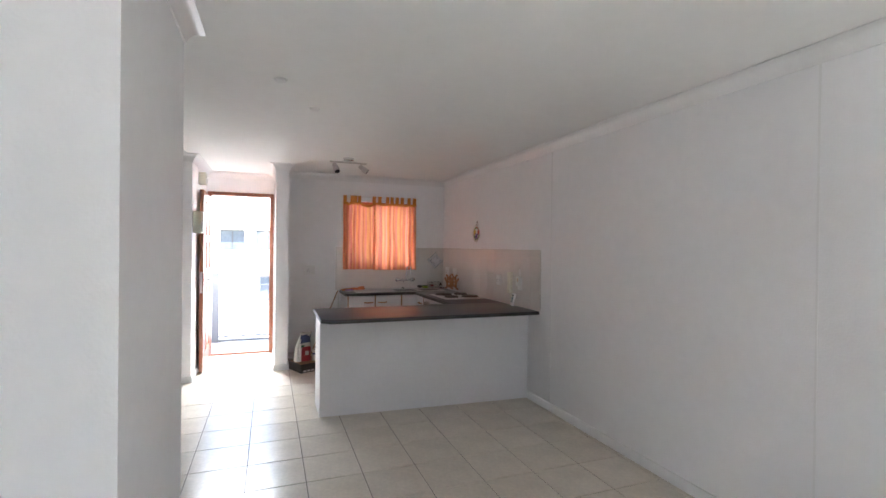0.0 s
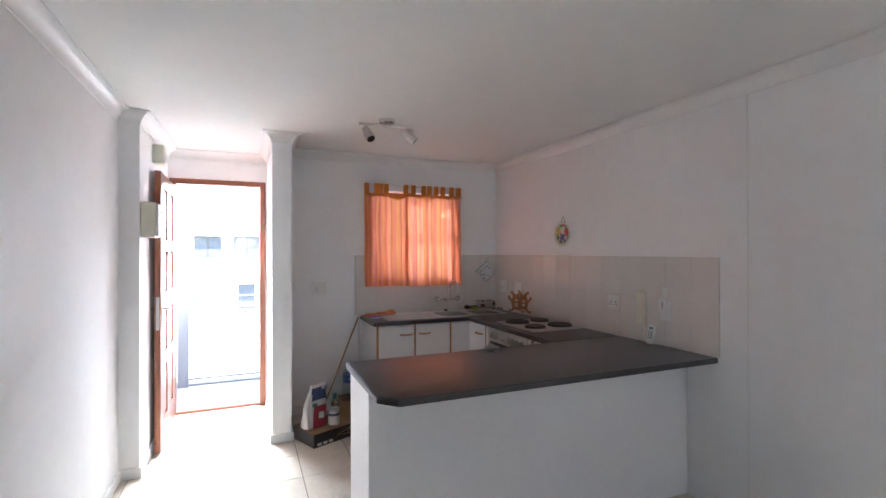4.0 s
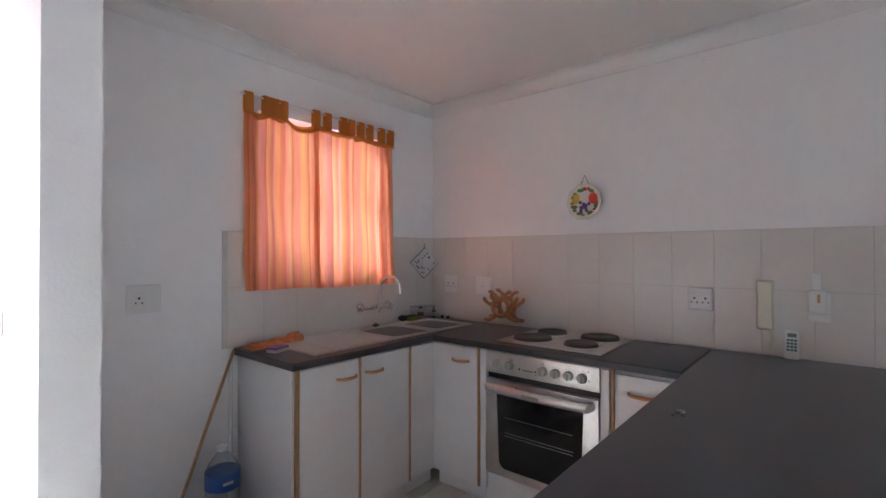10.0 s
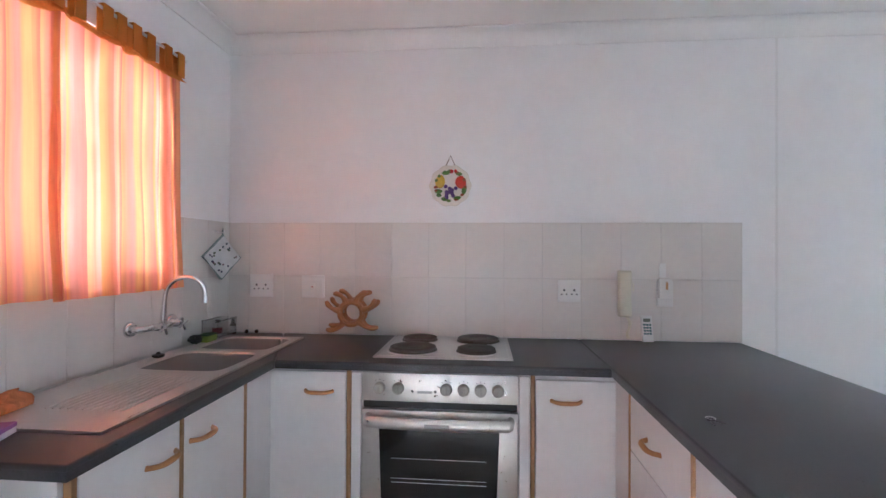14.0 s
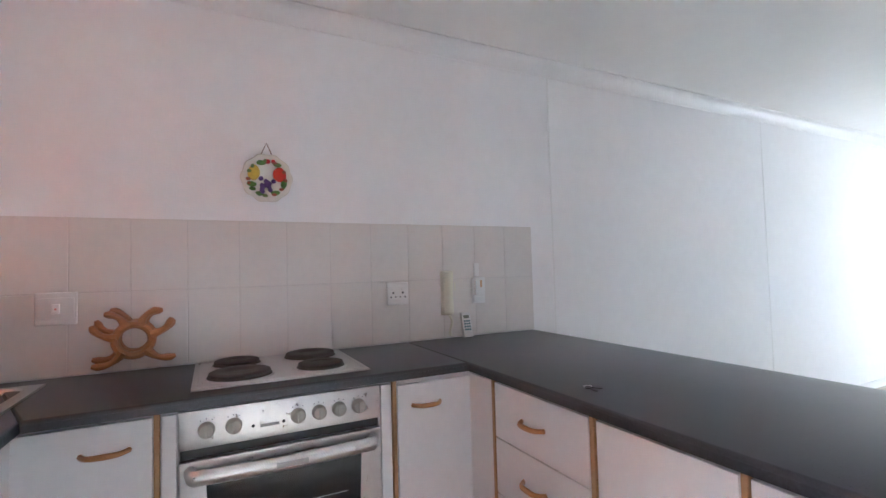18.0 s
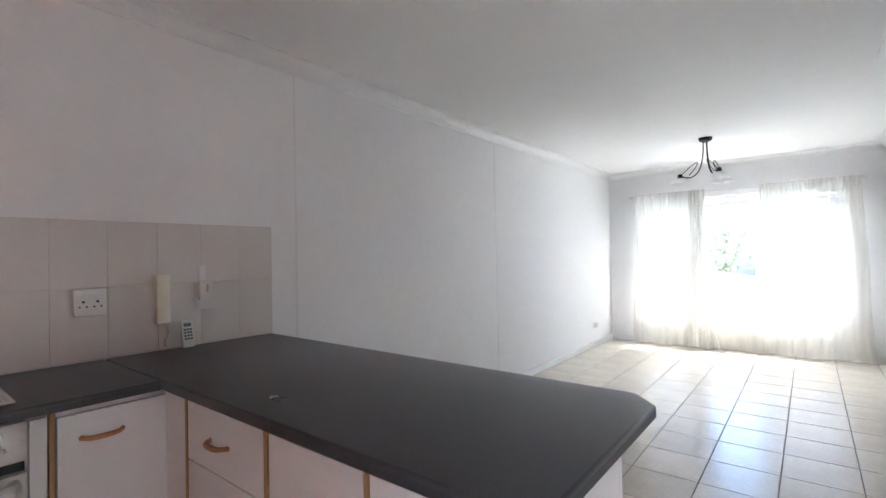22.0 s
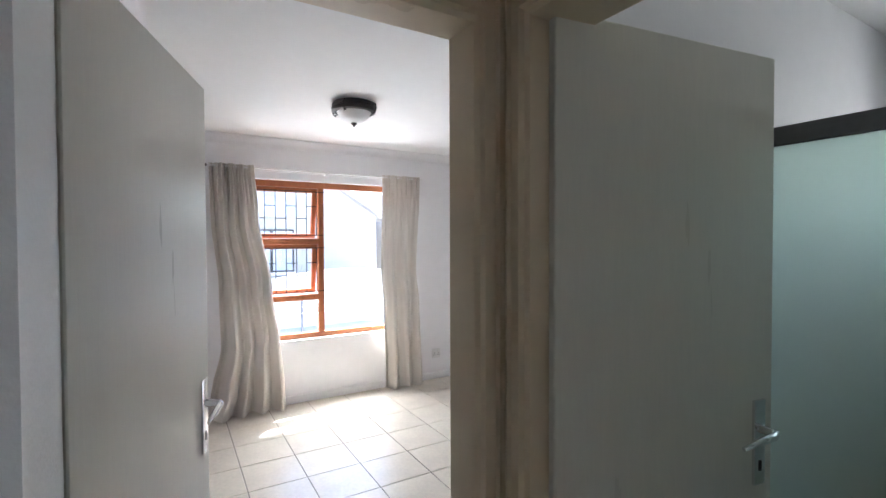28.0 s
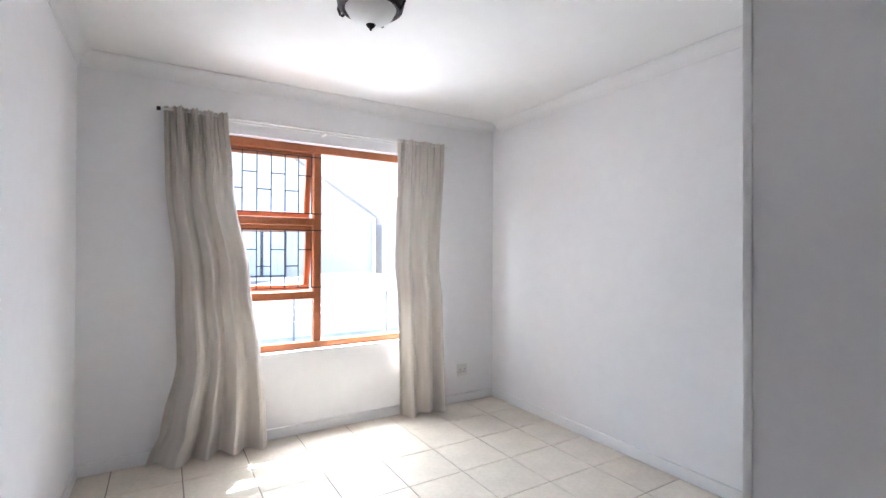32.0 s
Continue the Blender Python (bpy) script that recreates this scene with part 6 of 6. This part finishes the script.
def sack(name, label, at, w, d, h, turn):
    """A half-full paper sack with a crumpled, folded top."""
    t = thing(name, label, "bag")
    bm = bmesh.new()
    rg = random.Random(17)
    rows, n = [], 36
    for k in range(15):
        v = k / 14
        sx = w / 2 * (1 - 0.25 * v + 0.06 * math.sin(6 * v))
        sy = d / 2 * (1 - 0.88 * v ** 1.6)
        ring = []
        for i in range(n):
            a = 2 * math.pi * i / n
            c, s = math.cos(a), math.sin(a)
            jit = 1 + (0.05 + 0.10 * v) * math.sin(5 * a + 9 * v + 2 * math.sin(3 * a))
            ring.append(bm.verts.new((sx * jit * abs(c) ** 0.6 * (1 if c >= 0 else -1) + 0.03 * v * v, sy * jit * abs(s) ** 0.6 * (1 if s >= 0 else -1) - 0.03 * v, h * v * (1 + 0.02 * math.sin(4 * a)))))
        rows.append(ring)
    for a, b in zip(rows, rows[1:]):
        for i in range(n):
            bm.faces.new((a[i], a[(i + 1) % n], b[(i + 1) % n], b[i]))
    bm.faces.new(rows[0])
    bm.faces.new(rows[-1])
    bmesh.ops.recalc_face_normals(bm, faces=bm.faces[:])
    white, red, green, blue = (material("sack_" + c, col, 0.7, var=0.12, bump=0.5, bump_scale=40) for c, col in
                               (("white", (0.50, 0.48, 0.45)), ("red", (0.28, 0.02, 0.035)), ("green", (0.03, 0.12, 0.06)), ("navy", (0.03, 0.045, 0.12))))
    me_ob = part("sack", bm, [white, red, green, blue], t)
    for f in me_ob.data.polygons:
        c = f.center
        if f.normal.y < -0.2 and c.x > -0.03:
            v = c.z / h
            f.material_index = 1 if v < 0.5 else (2 if v < 0.58 and c.x < 0.02 else (3 if 0.62 < v < 0.9 else 0))
    part("printed_mark", boxed(0.015, 0.055, -d / 2 - 0.012, -d / 2 - 0.004, h * 0.22, h * 0.36), white, t)
    t.matrix_world = pose(*at, 0, 0, turn)
    return t
sack("charcoal_bag", "half-empty white and red paper sack with a crumpled top", (-1.985, -0.56, 0.105), 0.18, 0.12, 0.33, 18)
t = thing("paint_tin", "small printed tin beside the paper sack", "tin")
part("tin", lathe(bmesh.new(), [(0.001, 0), (0.042, 0.0), (0.044, 0.003), (0.042, 0.006), (0.042, 0.115), (0.044, 0.118), (0.044, 0.122), (0.038, 0.122), (0.036, 0.116), (0.001, 0.116)], 26, (-1.83, -0.575, 0.1045)), STEEL, t)
part("label", lathe(bmesh.new(), [(0.0425, 0.014), (0.0430, 0.015), (0.0430, 0.104), (0.0425, 0.105)], 26, (-1.83, -0.575, 0.1045)), WHITELAB, t)
part("printed_band", lathe(bmesh.new(), [(0.0432, 0.070), (0.0435, 0.071), (0.0435, 0.088), (0.0432, 0.089)], 26, (-1.83, -0.575, 0.1045)), bpy.data.materials["sack_navy"], t)
bottle("spray_bottle", "small clear bottle with a teal cap behind the tin", (-1.80, -0.45, 0.1045), 0.032, 0.20, PET, material("teal_cap", (0.03, 0.20, 0.24), 0.4), PET)
bpy.data.objects["spray_bottle"]["group"] = "things by the kitchen wall"
t = thing("wooden_stick", "thin wooden stick leaning against the kitchen wall", "stick")
part("stick", tube(bmesh.new(), [(-1.875, -0.11, 0.004), (-1.505, -0.018, 0.86)], 0.007, 8), OAK, t)
t = thing("pipe", "thin white pipe on the wall beside the worktop", "pipe")
part("pipe", tube(bmesh.new(), [(-1.49, KY - 0.012, 0.07), (-1.49, KY - 0.012, TOP_Z - 0.05)], 0.009, 10), PLASTIC, t)

# ---- outside, entrance side ----
structure("balcony_floor", boxed(-9.0, 4.0, DOOR_Y + 0.2, 1.72, -0.22, -0.015, bevel=0.01), CONCRETE, "bare concrete balcony floor outside the door", "balcony floor")
structure("roof_eave", boxed(-9.0, 4.0, DOOR_Y + 0.2, 1.75, 2.60, 2.72), PLASTER, "pale roof overhang above the balcony", "eave")
structure("roof_eave", boxed(-9.0, BED_LEFT + 0.2, EAVE_BED, BED_FACADE - 0.251, 2.52, 2.64), PLASTER, "pale roof overhang above the bedroom window", "eave")
structure("roof_eave", boxed(BED_LEFT + 0.2, 4.0, EAVE_LIVING, FACADE - 0.251, 2.52, 2.64), PLASTER, "pale roof overhang above the living room window", "eave")
structure("outer_wall", boxed(-9.0, BED_RIGHT - 0.2, DOOR_Y + 0.02, DOOR_Y + 0.2, -3.0, 2.6), PLASTER, "pale plastered outer wall", "wall")
rail = thing("balcony_railing", "grey painted steel balcony railing with a square post", "railing")
RY = 1.50
part("post", boxed(-3.155, -3.05, RY - 0.055, RY + 0.055, -0.02, 1.02, bevel=0.006), GREYPAINT, rail, "square grey post")
part("post", boxed(-0.50, -0.39, RY - 0.055, RY + 0.055, -0.02, 1.02, bevel=0.006), GREYPAINT, rail, "square grey post")
for z, r in ((0.96, 0.016), (0.83, 0.010), (0.06, 0.014), (-0.002, 0.012)):
    for a, b in ((-6.0, -3.156), (-3.049, -0.501), (-0.389, 2.0)):
        part("rail", tube(bmesh.new(), [(a, RY, z), (b, RY, z)], r, 8), GREYPAINT, rail)
for k in range(26):
    x = -4.6 + k * 0.125
    if abs(x + 3.1) < 0.09 or abs(x + 0.445) < 0.09:
        continue
    part("baluster", tube(bmesh.new(), [(x, RY, 0.06), (x, RY, 0.83)], 0.006, 6), GREYPAINT, rail)

# one sheet of ground: low on the entrance side, higher on the window side
bm = bmesh.new()
ys = [-900, -300, -120, -60, -30, -16, -11, -9.5, -8.9, 0.9, 1.9, 6, 14, 30, 60, 120, 300, 900]
zs = [-0.6] * 8 + [-0.6] + [-2.95] * 9
xs = [-900, -300, -120, -60, -30, -15, -9, 0, 6, 15, 30, 60, 120, 300, 900]
gv = [[bm.verts.new((x, y, z)) for x in xs] for y, z in zip(ys, zs)]
for j in range(len(ys) - 1):
    for i in range(len(xs) - 1):
        bm.faces.new((gv[j][i], gv[j][i + 1], gv[j + 1][i + 1], gv[j + 1][i]))
structure("ground", bm, PAVING, "pale sandy paving and bare ground", "ground")
t = thing("lawn", "clipped green lawn beside the driveway", "lawn", kind="stuff")
bm = bmesh.new()
rg = random.Random(30)
box(bm, -2.2, 6.0, 11.0, 12.8, -2.95, -2.93)
for k in range(2600):
    x, y = rg.uniform(-2.2, 6.0), rg.uniform(11.0, 12.8)
    h, a = rg.uniform(0.03, 0.07), rg.uniform(0, 6.28)
    p = [bm.verts.new((x + 0.012 * math.cos(a), y + 0.012 * math.sin(a), -2.93)), bm.verts.new((x - 0.012 * math.cos(a), y - 0.012 * math.sin(a), -2.93)), bm.verts.new((x + 0.02 * math.sin(a), y, -2.93 + h))]
    bm.faces.new(p)
part("turf", bm, GRASS, t, soft=False)
FARGLASS = material("shaded_window_glass", (0.09, 0.10, 0.11), 0.1, var=0.2)
# glass on the garden side; haze and glare are put into its pale colour
HAZEGLASS = material("hazed_window_glass", (0.38, 0.41, 0.45), 0.08, var=0.2)
ALU = material("bronze_aluminium", (0.04, 0.035, 0.03), 0.4, var=0.1)


def far_window(house, x, z, w, h, y, way, bars=1):
    win = part("window", boxed(x - w / 2, x + w / 2, min(y, y + way * 0.06), max(y, y + way * 0.06), z, z + h, bevel=0.01, seg=1), ALU, house)
    step = w / (bars + 1)
    for k in range(bars + 1):
        a = x - w / 2 + 0.05 + k * step
        part("pane", boxed(a, a + step - 0.08, min(y + way * 0.06, y + way * 0.07), max(y + way * 0.06, y + way * 0.07), z + 0.05, z + h - 0.05), FARGLASS if y > 0 else HAZEGLASS, win, soft=False)
    part("sill", boxed(x - w / 2 - 0.08, x + w / 2 + 0.08, min(y, y + way * 0.14), max(y, y + way * 0.14), z - 0.08, z), PLASTER, win)
    return win


def block_of_flats(x0, x1, y, depth, eave, label):
    h = thing("apartment_building", label, "building")
    part("wall", boxed(x0, x1, y, y + depth, -3.0, eave), PLASTER, h)
    bm = bmesh.new()
    prism_pts = [(y - 0.5, eave - 0.02), (y + depth / 2, eave + 2.2), (y + depth + 0.5, eave - 0.02)]
    a = [bm.verts.new((x0 - 0.4, p, q)) for p, q in prism_pts]
    b = [bm.verts.new((x1 + 0.4, p, q)) for p, q in prism_pts]
    bm.faces.new(a)
    bm.faces.new(b[::-1])
    for k in range(3):
        bm.faces.new((a[k], a[(k + 1) % 3], b[(k + 1) % 3], b[k]))
    bmesh.ops.recalc_face_normals(bm, faces=bm.faces[:])
    part("roof", bm, ROOF, h, soft=False)
    part("gutter", boxed(x0 - 0.4, x1 + 0.4, y - 0.58, y - 0.46, eave - 0.16, eave - 0.03, bevel=0.02), GREYPAINT, h)
    return h


fl = block_of_flats(-26.0, 22.0, 26.0, 9.0, 2.6, "white two-storey apartment building across the yard")
for k, x in enumerate((-24.5, -20.5, -17.5, -14.5, -11.5, -9.4, -7.2, -4.55, -2.45, 2.5, 6.5, 10.5, 14.5, 18.5)):
    far_window(fl, x, 1.1, 1.4, 1.25, 26.0, -1, 1)
    if k % 3 == 2:
        bal = part("balcony", boxed(x - 1.3, x + 1.3, 25.0, 26.0, 0.05, 0.2), PLASTER, fl)
        for i in range(14):
            part("baluster", boxed(x - 1.25 + i * 0.19, x - 1.21 + i * 0.19, 25.02, 25.06, 0.2, 1.05), TRIM, bal)
        part("handrail", boxed(x - 1.3, x + 1.3, 25.0, 25.08, 1.05, 1.11), TRIM, bal)
        far_window(fl, x, -2.2, 0.9, 1.7, 26.0, -1, 0)
    elif k % 3 == 1:
        part("garage_door", boxed(x - 1.4, x + 1.4, 25.95, 26.0, -2.95, -0.8), TRIM, fl)

# a red hydrant shape standing in for a hose reel, and a gate post, down in the yard
t = thing("hydrant", "red hydrant-shaped stand-in for a hose reel in the yard", "hydrant")
part("barrel", lathe(bmesh.new(), [(0.001, 0.0), (0.17, 0.0), (0.17, 0.05), (0.12, 0.08), (0.12, 0.5), (0.15, 0.53), (0.14, 0.60), (0.08, 0.70), (0.03, 0.74), (0.001, 0.75)], 20, (-2.55, 10.6, -2.95)), material("red_paint", (0.45, 0.02, 0.02), 0.4), t)
part("outlet", tube(bmesh.new(), [(-2.73, 10.6, -2.55), (-2.37, 10.6, -2.55)], 0.05, 12), bpy.data.materials["red_paint"], t)
t = thing("gate_post", "grey steel post with a bracket in the yard", "post")
part("post", boxed(-1.30, -1.22, 9.4, 9.48, -2.95, -1.25, bevel=0.01), GREYPAINT, t)
part("bracket", boxed(-1.22, -0.85, 9.4, 9.48, -1.42, -1.27, bevel=0.01), GREYPAINT, t)

# hill beyond the flats, with the haze put into its pale colour
bm = bmesh.new()
rows = []
for j in range(9):
    r = []
    for i in range(61):
        x = -420 + 14 * i
        f = j / 8
        z = -3 + f ** 0.8 * (62 + 26 * noise.noise((x * 0.006, 1.3, 0)) + 10 * noise.noise((x * 0.03, 2.0, f)))
        r.append(bm.verts.new((x + 6 * noise.noise((x * 0.05, f * 5, 3)), 190 + 130 * f + 10 * noise.noise((x * 0.04, f * 4, 7)), z)))
    rows.append(r)
for a, b in zip(rows, rows[1:]):
    for i in range(60):
        bm.faces.new((a[i], a[i + 1], b[i + 1], b[i]))
structure("backdrop", bm, material("hazy_hillside", (0.42, 0.44, 0.40), 1.0, var=0.25, scale=0.05), "pale hazy hillside", "hill", soft=True)


# ---- outside, window side ----
def gabled_house(x0, x1, y, depth, base, eave, ridge, label, wall_mat):
    h = thing("house", label, "house")
    xm = (x0 + x1) / 2
    bm = bmesh.new()
    out = [(x0, base), (x1, base), (x1, eave), (xm, ridge), (x0, eave)]
    a = [bm.verts.new((x, y, z)) for x, z in out]
    b = [bm.verts.new((x, y - depth, z)) for x, z in out]
    bm.faces.new(a)
    bm.faces.new(b[::-1])
    for k in range(5):
        bm.faces.new((a[k], a[(k + 1) % 5], b[(k + 1) % 5], b[k]))
    bmesh.ops.recalc_face_normals(bm, faces=bm.faces[:])
    part("wall", bm, wall_mat, h, soft=False)
    for s, xe in ((-1, x0), (1, x1)):
        d = Vector((xm - xe, 0, ridge - eave)).normalized()
        n = Vector((-d.z * (1 if d.x > 0 else -1), 0, abs(d.x)))
        p0, p1 = Vector((xe, 0, eave)) - d * 0.35, Vector((xm, 0, ridge))
        bm = bmesh.new()
        vs = [bm.verts.new(p + n * q + Vector((0, yy, 0))) for yy in (y + 0.2, y - depth - 0.2) for p, q in ((p0, 0.02), (p1, 0.02), (p1, 0.14), (p0, 0.14))]
        for f in ((0, 1, 2, 3), (7, 6, 5, 4), (0, 4, 5, 1), (1, 5, 6, 2), (2, 6, 7, 3), (3, 7, 4, 0)):
            bm.faces.new([vs[k] for k in f])
        bmesh.ops.recalc_face_normals(bm, faces=bm.faces[:])
        part("roof", bm, ROOF, h, soft=False)
    return h


hs = gabled_house(-9.0, -2.4, -17.6, 9.0, -0.6, 2.25, 4.3, "grey plastered gabled house next door", GREYPLASTER)
part("downpipe", tube(bmesh.new(), [(-8.93, -17.55, -0.6), (-8.93, -17.55, 2.2)], 0.05, 10), TRIM, hs)
part("chimney", boxed(-10.6, -9.6, -19.5, -18.5, -0.6, 3.0), GREYPLASTER, hs)
part("side_wing", boxed(-14.0, -9.6, -19.0, -24.0, -0.6, 2.1), GREYPLASTER, hs)
far_window(hs, -5.9, 0.6, 1.2, 1.2, -17.6, 1, 1)
arch = bmesh.new()
pts = [(-5.9 + 0.75 * math.cos(math.pi * k / 16), 2.15 + 0.55 * math.sin(math.pi * k / 16)) for k in range(17)]
av = [arch.verts.new((x, -17.5, z)) for x, z in pts]
ab = [arch.verts.new((x, -17.62, z)) for x, z in pts]
arch.faces.new(av)
for k in range(16):
    arch.faces.new((av[k], av[k + 1], ab[k + 1], ab[k]))
bmesh.ops.recalc_face_normals(arch, faces=arch.faces[:])
part("arched_window", arch, HAZEGLASS, hs)
hs2 = gabled_house(-2.6, 5.2, -24.0, 8.0, -0.6, 2.2, 4.4, "grey gabled house beyond the garden", GREYPLASTER)
far_window(hs2, 1.3, 0.3, 1.6, 1.2, -24.0, 1, 1)
# garden wall with a curved top
bm = bmesh.new()
top, bot = [], []
for k in range(61):
    x = -16 + 22 * k / 60
    z = 0.55 + 0.22 * math.sin((x + 9.5) * 0.75)
    for y in (-15.6, -15.42):
        top.append(bm.verts.new((x, y, z)))
        bot.append(bm.verts.new((x, y, -0.6)))
for k in range(60):
    a = 2 * k
    bm.faces.new((top[a], top[a + 2], top[a + 3], top[a + 1]))
    bm.faces.new((bot[a + 1], bot[a + 3], top[a + 3], top[a + 1]))
    bm.faces.new((bot[a + 2], bot[a], top[a], top[a + 2]))
bmesh.ops.recalc_face_normals(bm, faces=bm.faces[:])
structure("garden_wall", bm, PLASTER, "pale plastered garden wall with a wavy top", "wall")
wf = thing("wire_fence", "low wire fence in front of the garden wall", "fence")
for z in (-0.15, 0.0, 0.15, 0.3):
    part("wire", tube(bmesh.new(), [(-12, -14.6, z), (-4, -14.6, z)], 0.006, 5), STEEL, wf)
for k in range(5):
    part("post", tube(bmesh.new(), [(-12 + 2 * k, -14.6, -0.6), (-12 + 2 * k, -14.6, 0.4)], 0.025, 8), GREYPAINT, wf)


# leaf colours are paled to hold the glare round the window
LEAVES = cloth("glare_paled_leaves", (0.28, 0.32, 0.22), (0.52, 0.57, 0.40), 0.6, var=0.3)


def tree(x, y, base, height, spread, seed, label):
    rg = random.Random(seed)
    t = thing("tree", label, "tree", at=(0, 0, 0))
    bark = material("bark", (0.28, 0.24, 0.19), 0.9, var=0.3, scale=12, bump=0.5)
    tips = []
    trunk = [(x + 0.05 * math.sin(k), y + 0.04 * math.cos(2 * k), base + height * 0.55 * k / 5) for k in range(6)]
    part("trunk", tube(bmesh.new(), trunk, [0.12, 0.10, 0.09, 0.08, 0.06, 0.05], 10), bark, t)
    for k in range(9):
        a = k * 2.4 + rg.uniform(-0.3, 0.3)
        s = trunk[1 + k % 4]
        e2 = (x + spread * rg.uniform(0.35, 0.8) * math.cos(a), y + spread * rg.uniform(0.35, 0.8) * math.sin(a), base + height * rg.uniform(0.30, 0.92))
        mid = tuple((p + q) / 2 + rg.uniform(-0.08, 0.08) for p, q in zip(s, e2))
        part("limb", tube(bmesh.new(), [s, mid, e2], [0.05, 0.03, 0.012], 6), bark, t)
        tips += [mid, e2]
    bm = bmesh.new()
    for c in tips:
        for k in range(110):
            v = Vector((rg.gauss(0, 1), rg.gauss(0, 1), rg.gauss(0, 0.8)))
            p = Vector(c) + v.normalized() * spread * 0.42 * rg.random() ** 0.5
            u = Vector((rg.gauss(0, 1), rg.gauss(0, 1), rg.gauss(0, 1))).normalized()
            w = u.orthogonal().normalized() * 0.045
            u = u * rg.uniform(0.06, 0.11)
            bm.faces.new([bm.verts.new(q) for q in (p - u, p + w, p + u, p - w)])
    part("crown", bm, LEAVES, t, soft=False)
    return t


tree(-0.1, -18.6, -0.6, 4.4, 2.0, 5, "small leafy green tree outside the living room")
tree(-2.0, -20.4, -0.6, 4.0, 1.5, 9, "small leafy green tree further back in the garden")
# ---- splashback tiles ----
def tile_mesh(name, w, d, h, mat, bevel):
    return mesh_of(name, boxed(-w / 2, w / 2, -d / 2, d / 2, -h / 2, h / 2, bevel=bevel, seg=1), mat)


sp_e = structure("splashback_east", boxed(-0.0065, -0.0005, TILE_END, KY - 0.0005, TOP_Z + 0.001, TILE_TOP), SPLASH_GROUT, "cream glazed tile splashback on the long wall", "splashback")
sp_n = structure("splashback_north", box(box(boxed(-1.53, -0.0075, KY - 0.0065, KY - 0.0005, TOP_Z + 0.001, KWIN[2] - 0.005), -1.53, KWIN[0] - 0.005, KY - 0.0065, KY - 0.0005, KWIN[2] - 0.005, TILE_TOP),
                                         KWIN[1] + 0.005, -0.0075, KY - 0.0065, KY - 0.0005, KWIN[2] - 0.005, TILE_TOP), SPLASH_GROUT, "cream glazed tile splashback below the window", "splashback")
ROWS = ((TOP_Z + 0.003, 1.155), (1.157, TILE_TOP))
shared = {}


def lay(parent, name, x, y, z, w, d, h, mat, bevel=0.0012):
    key = (round(w, 4), round(d, 4), round(h, 4), mat.name)
    if key not in shared:
        shared[key] = tile_mesh(name, w, d, h, mat, bevel)
    ob = new(name, shared[key])
    ob.parent = parent
    ob.location = (x, y, z)
    return ob


TP = 0.1875
edges_y = [KY - 0.008, -0.067] + [-0.067 - TP * k for k in range(1, 14)]
edges_y[-1] = TILE_END
for z0, z1 in ROWS:
    for a, b in zip(edges_y, edges_y[1:]):
        lay(sp_e, "tile", -0.005, (a + b) / 2, (z0 + z1) / 2, 0.007, a - b - 0.0018, z1 - z0, SPLASH)
edges_x = [-0.009 - TP * k for k in range(9)]
for z0, z1 in ROWS:
    for a, b in zip(edges_x, edges_x[1:]):
        b = max(b, -1.53)
        if z1 > KWIN[2] and b < KWIN[1] and a > KWIN[0]:
            if a > KWIN[1] + 0.03:
                b = KWIN[1] + 0.006
            elif b < KWIN[0] - 0.03:
                a = KWIN[0] - 0.006
            else:
                continue
        lay(sp_n, "tile", (a + b) / 2, KY - 0.005, (z0 + z1) / 2, a - b - 0.0018, 0.007, z1 - z0, SPLASH)

# ---- floor tiles ----
PX_, PY_, GX, GY = 0.3475, 0.3475, -2.4757, -1.16
rest = bmesh.new()
count = 0


def seen_floor(x, y):
    if x > -3.3 and -7.95 < y < -2.2:
        return True
    if -3.2 < x < -1.75 and y >= -2.4:
        return True
    if -1.9 < x < -0.45 and -1.9 < y < -0.4:
        return True
    if -4.2 < x < -3.2 and -5.5 < y < -2.3:
        return True
    return -6.2 < x < -3.3 and -8.5 < y < -5.0


for i in range(-12, 9):
    for j in range(-23, 6):
        x, y = GX + (i + 0.5) * PX_, GY + (j + 0.5) * PY_
        if not (BED_RIGHT - 0.2 < x < 0.17 and BED_FACADE - 0.17 < y < DOOR_Y + 0.17):
            continue
        if seen_floor(x, y) and count < 320:
            lay(floor, "tile", x, y, -0.004, PX_ - 0.005, PY_ - 0.005, 0.008, TILE, bevel=0.0015)
            count += 1
        else:
            box(rest, x - PX_ / 2 + 0.0025, x + PX_ / 2 - 0.0025, y - PY_ / 2 + 0.0025, y + PY_ / 2 - 0.0025, -0.008, 0.0)
tagged(part("floor_tiles", rest, TILE, floor, soft=False), kind="stuff")
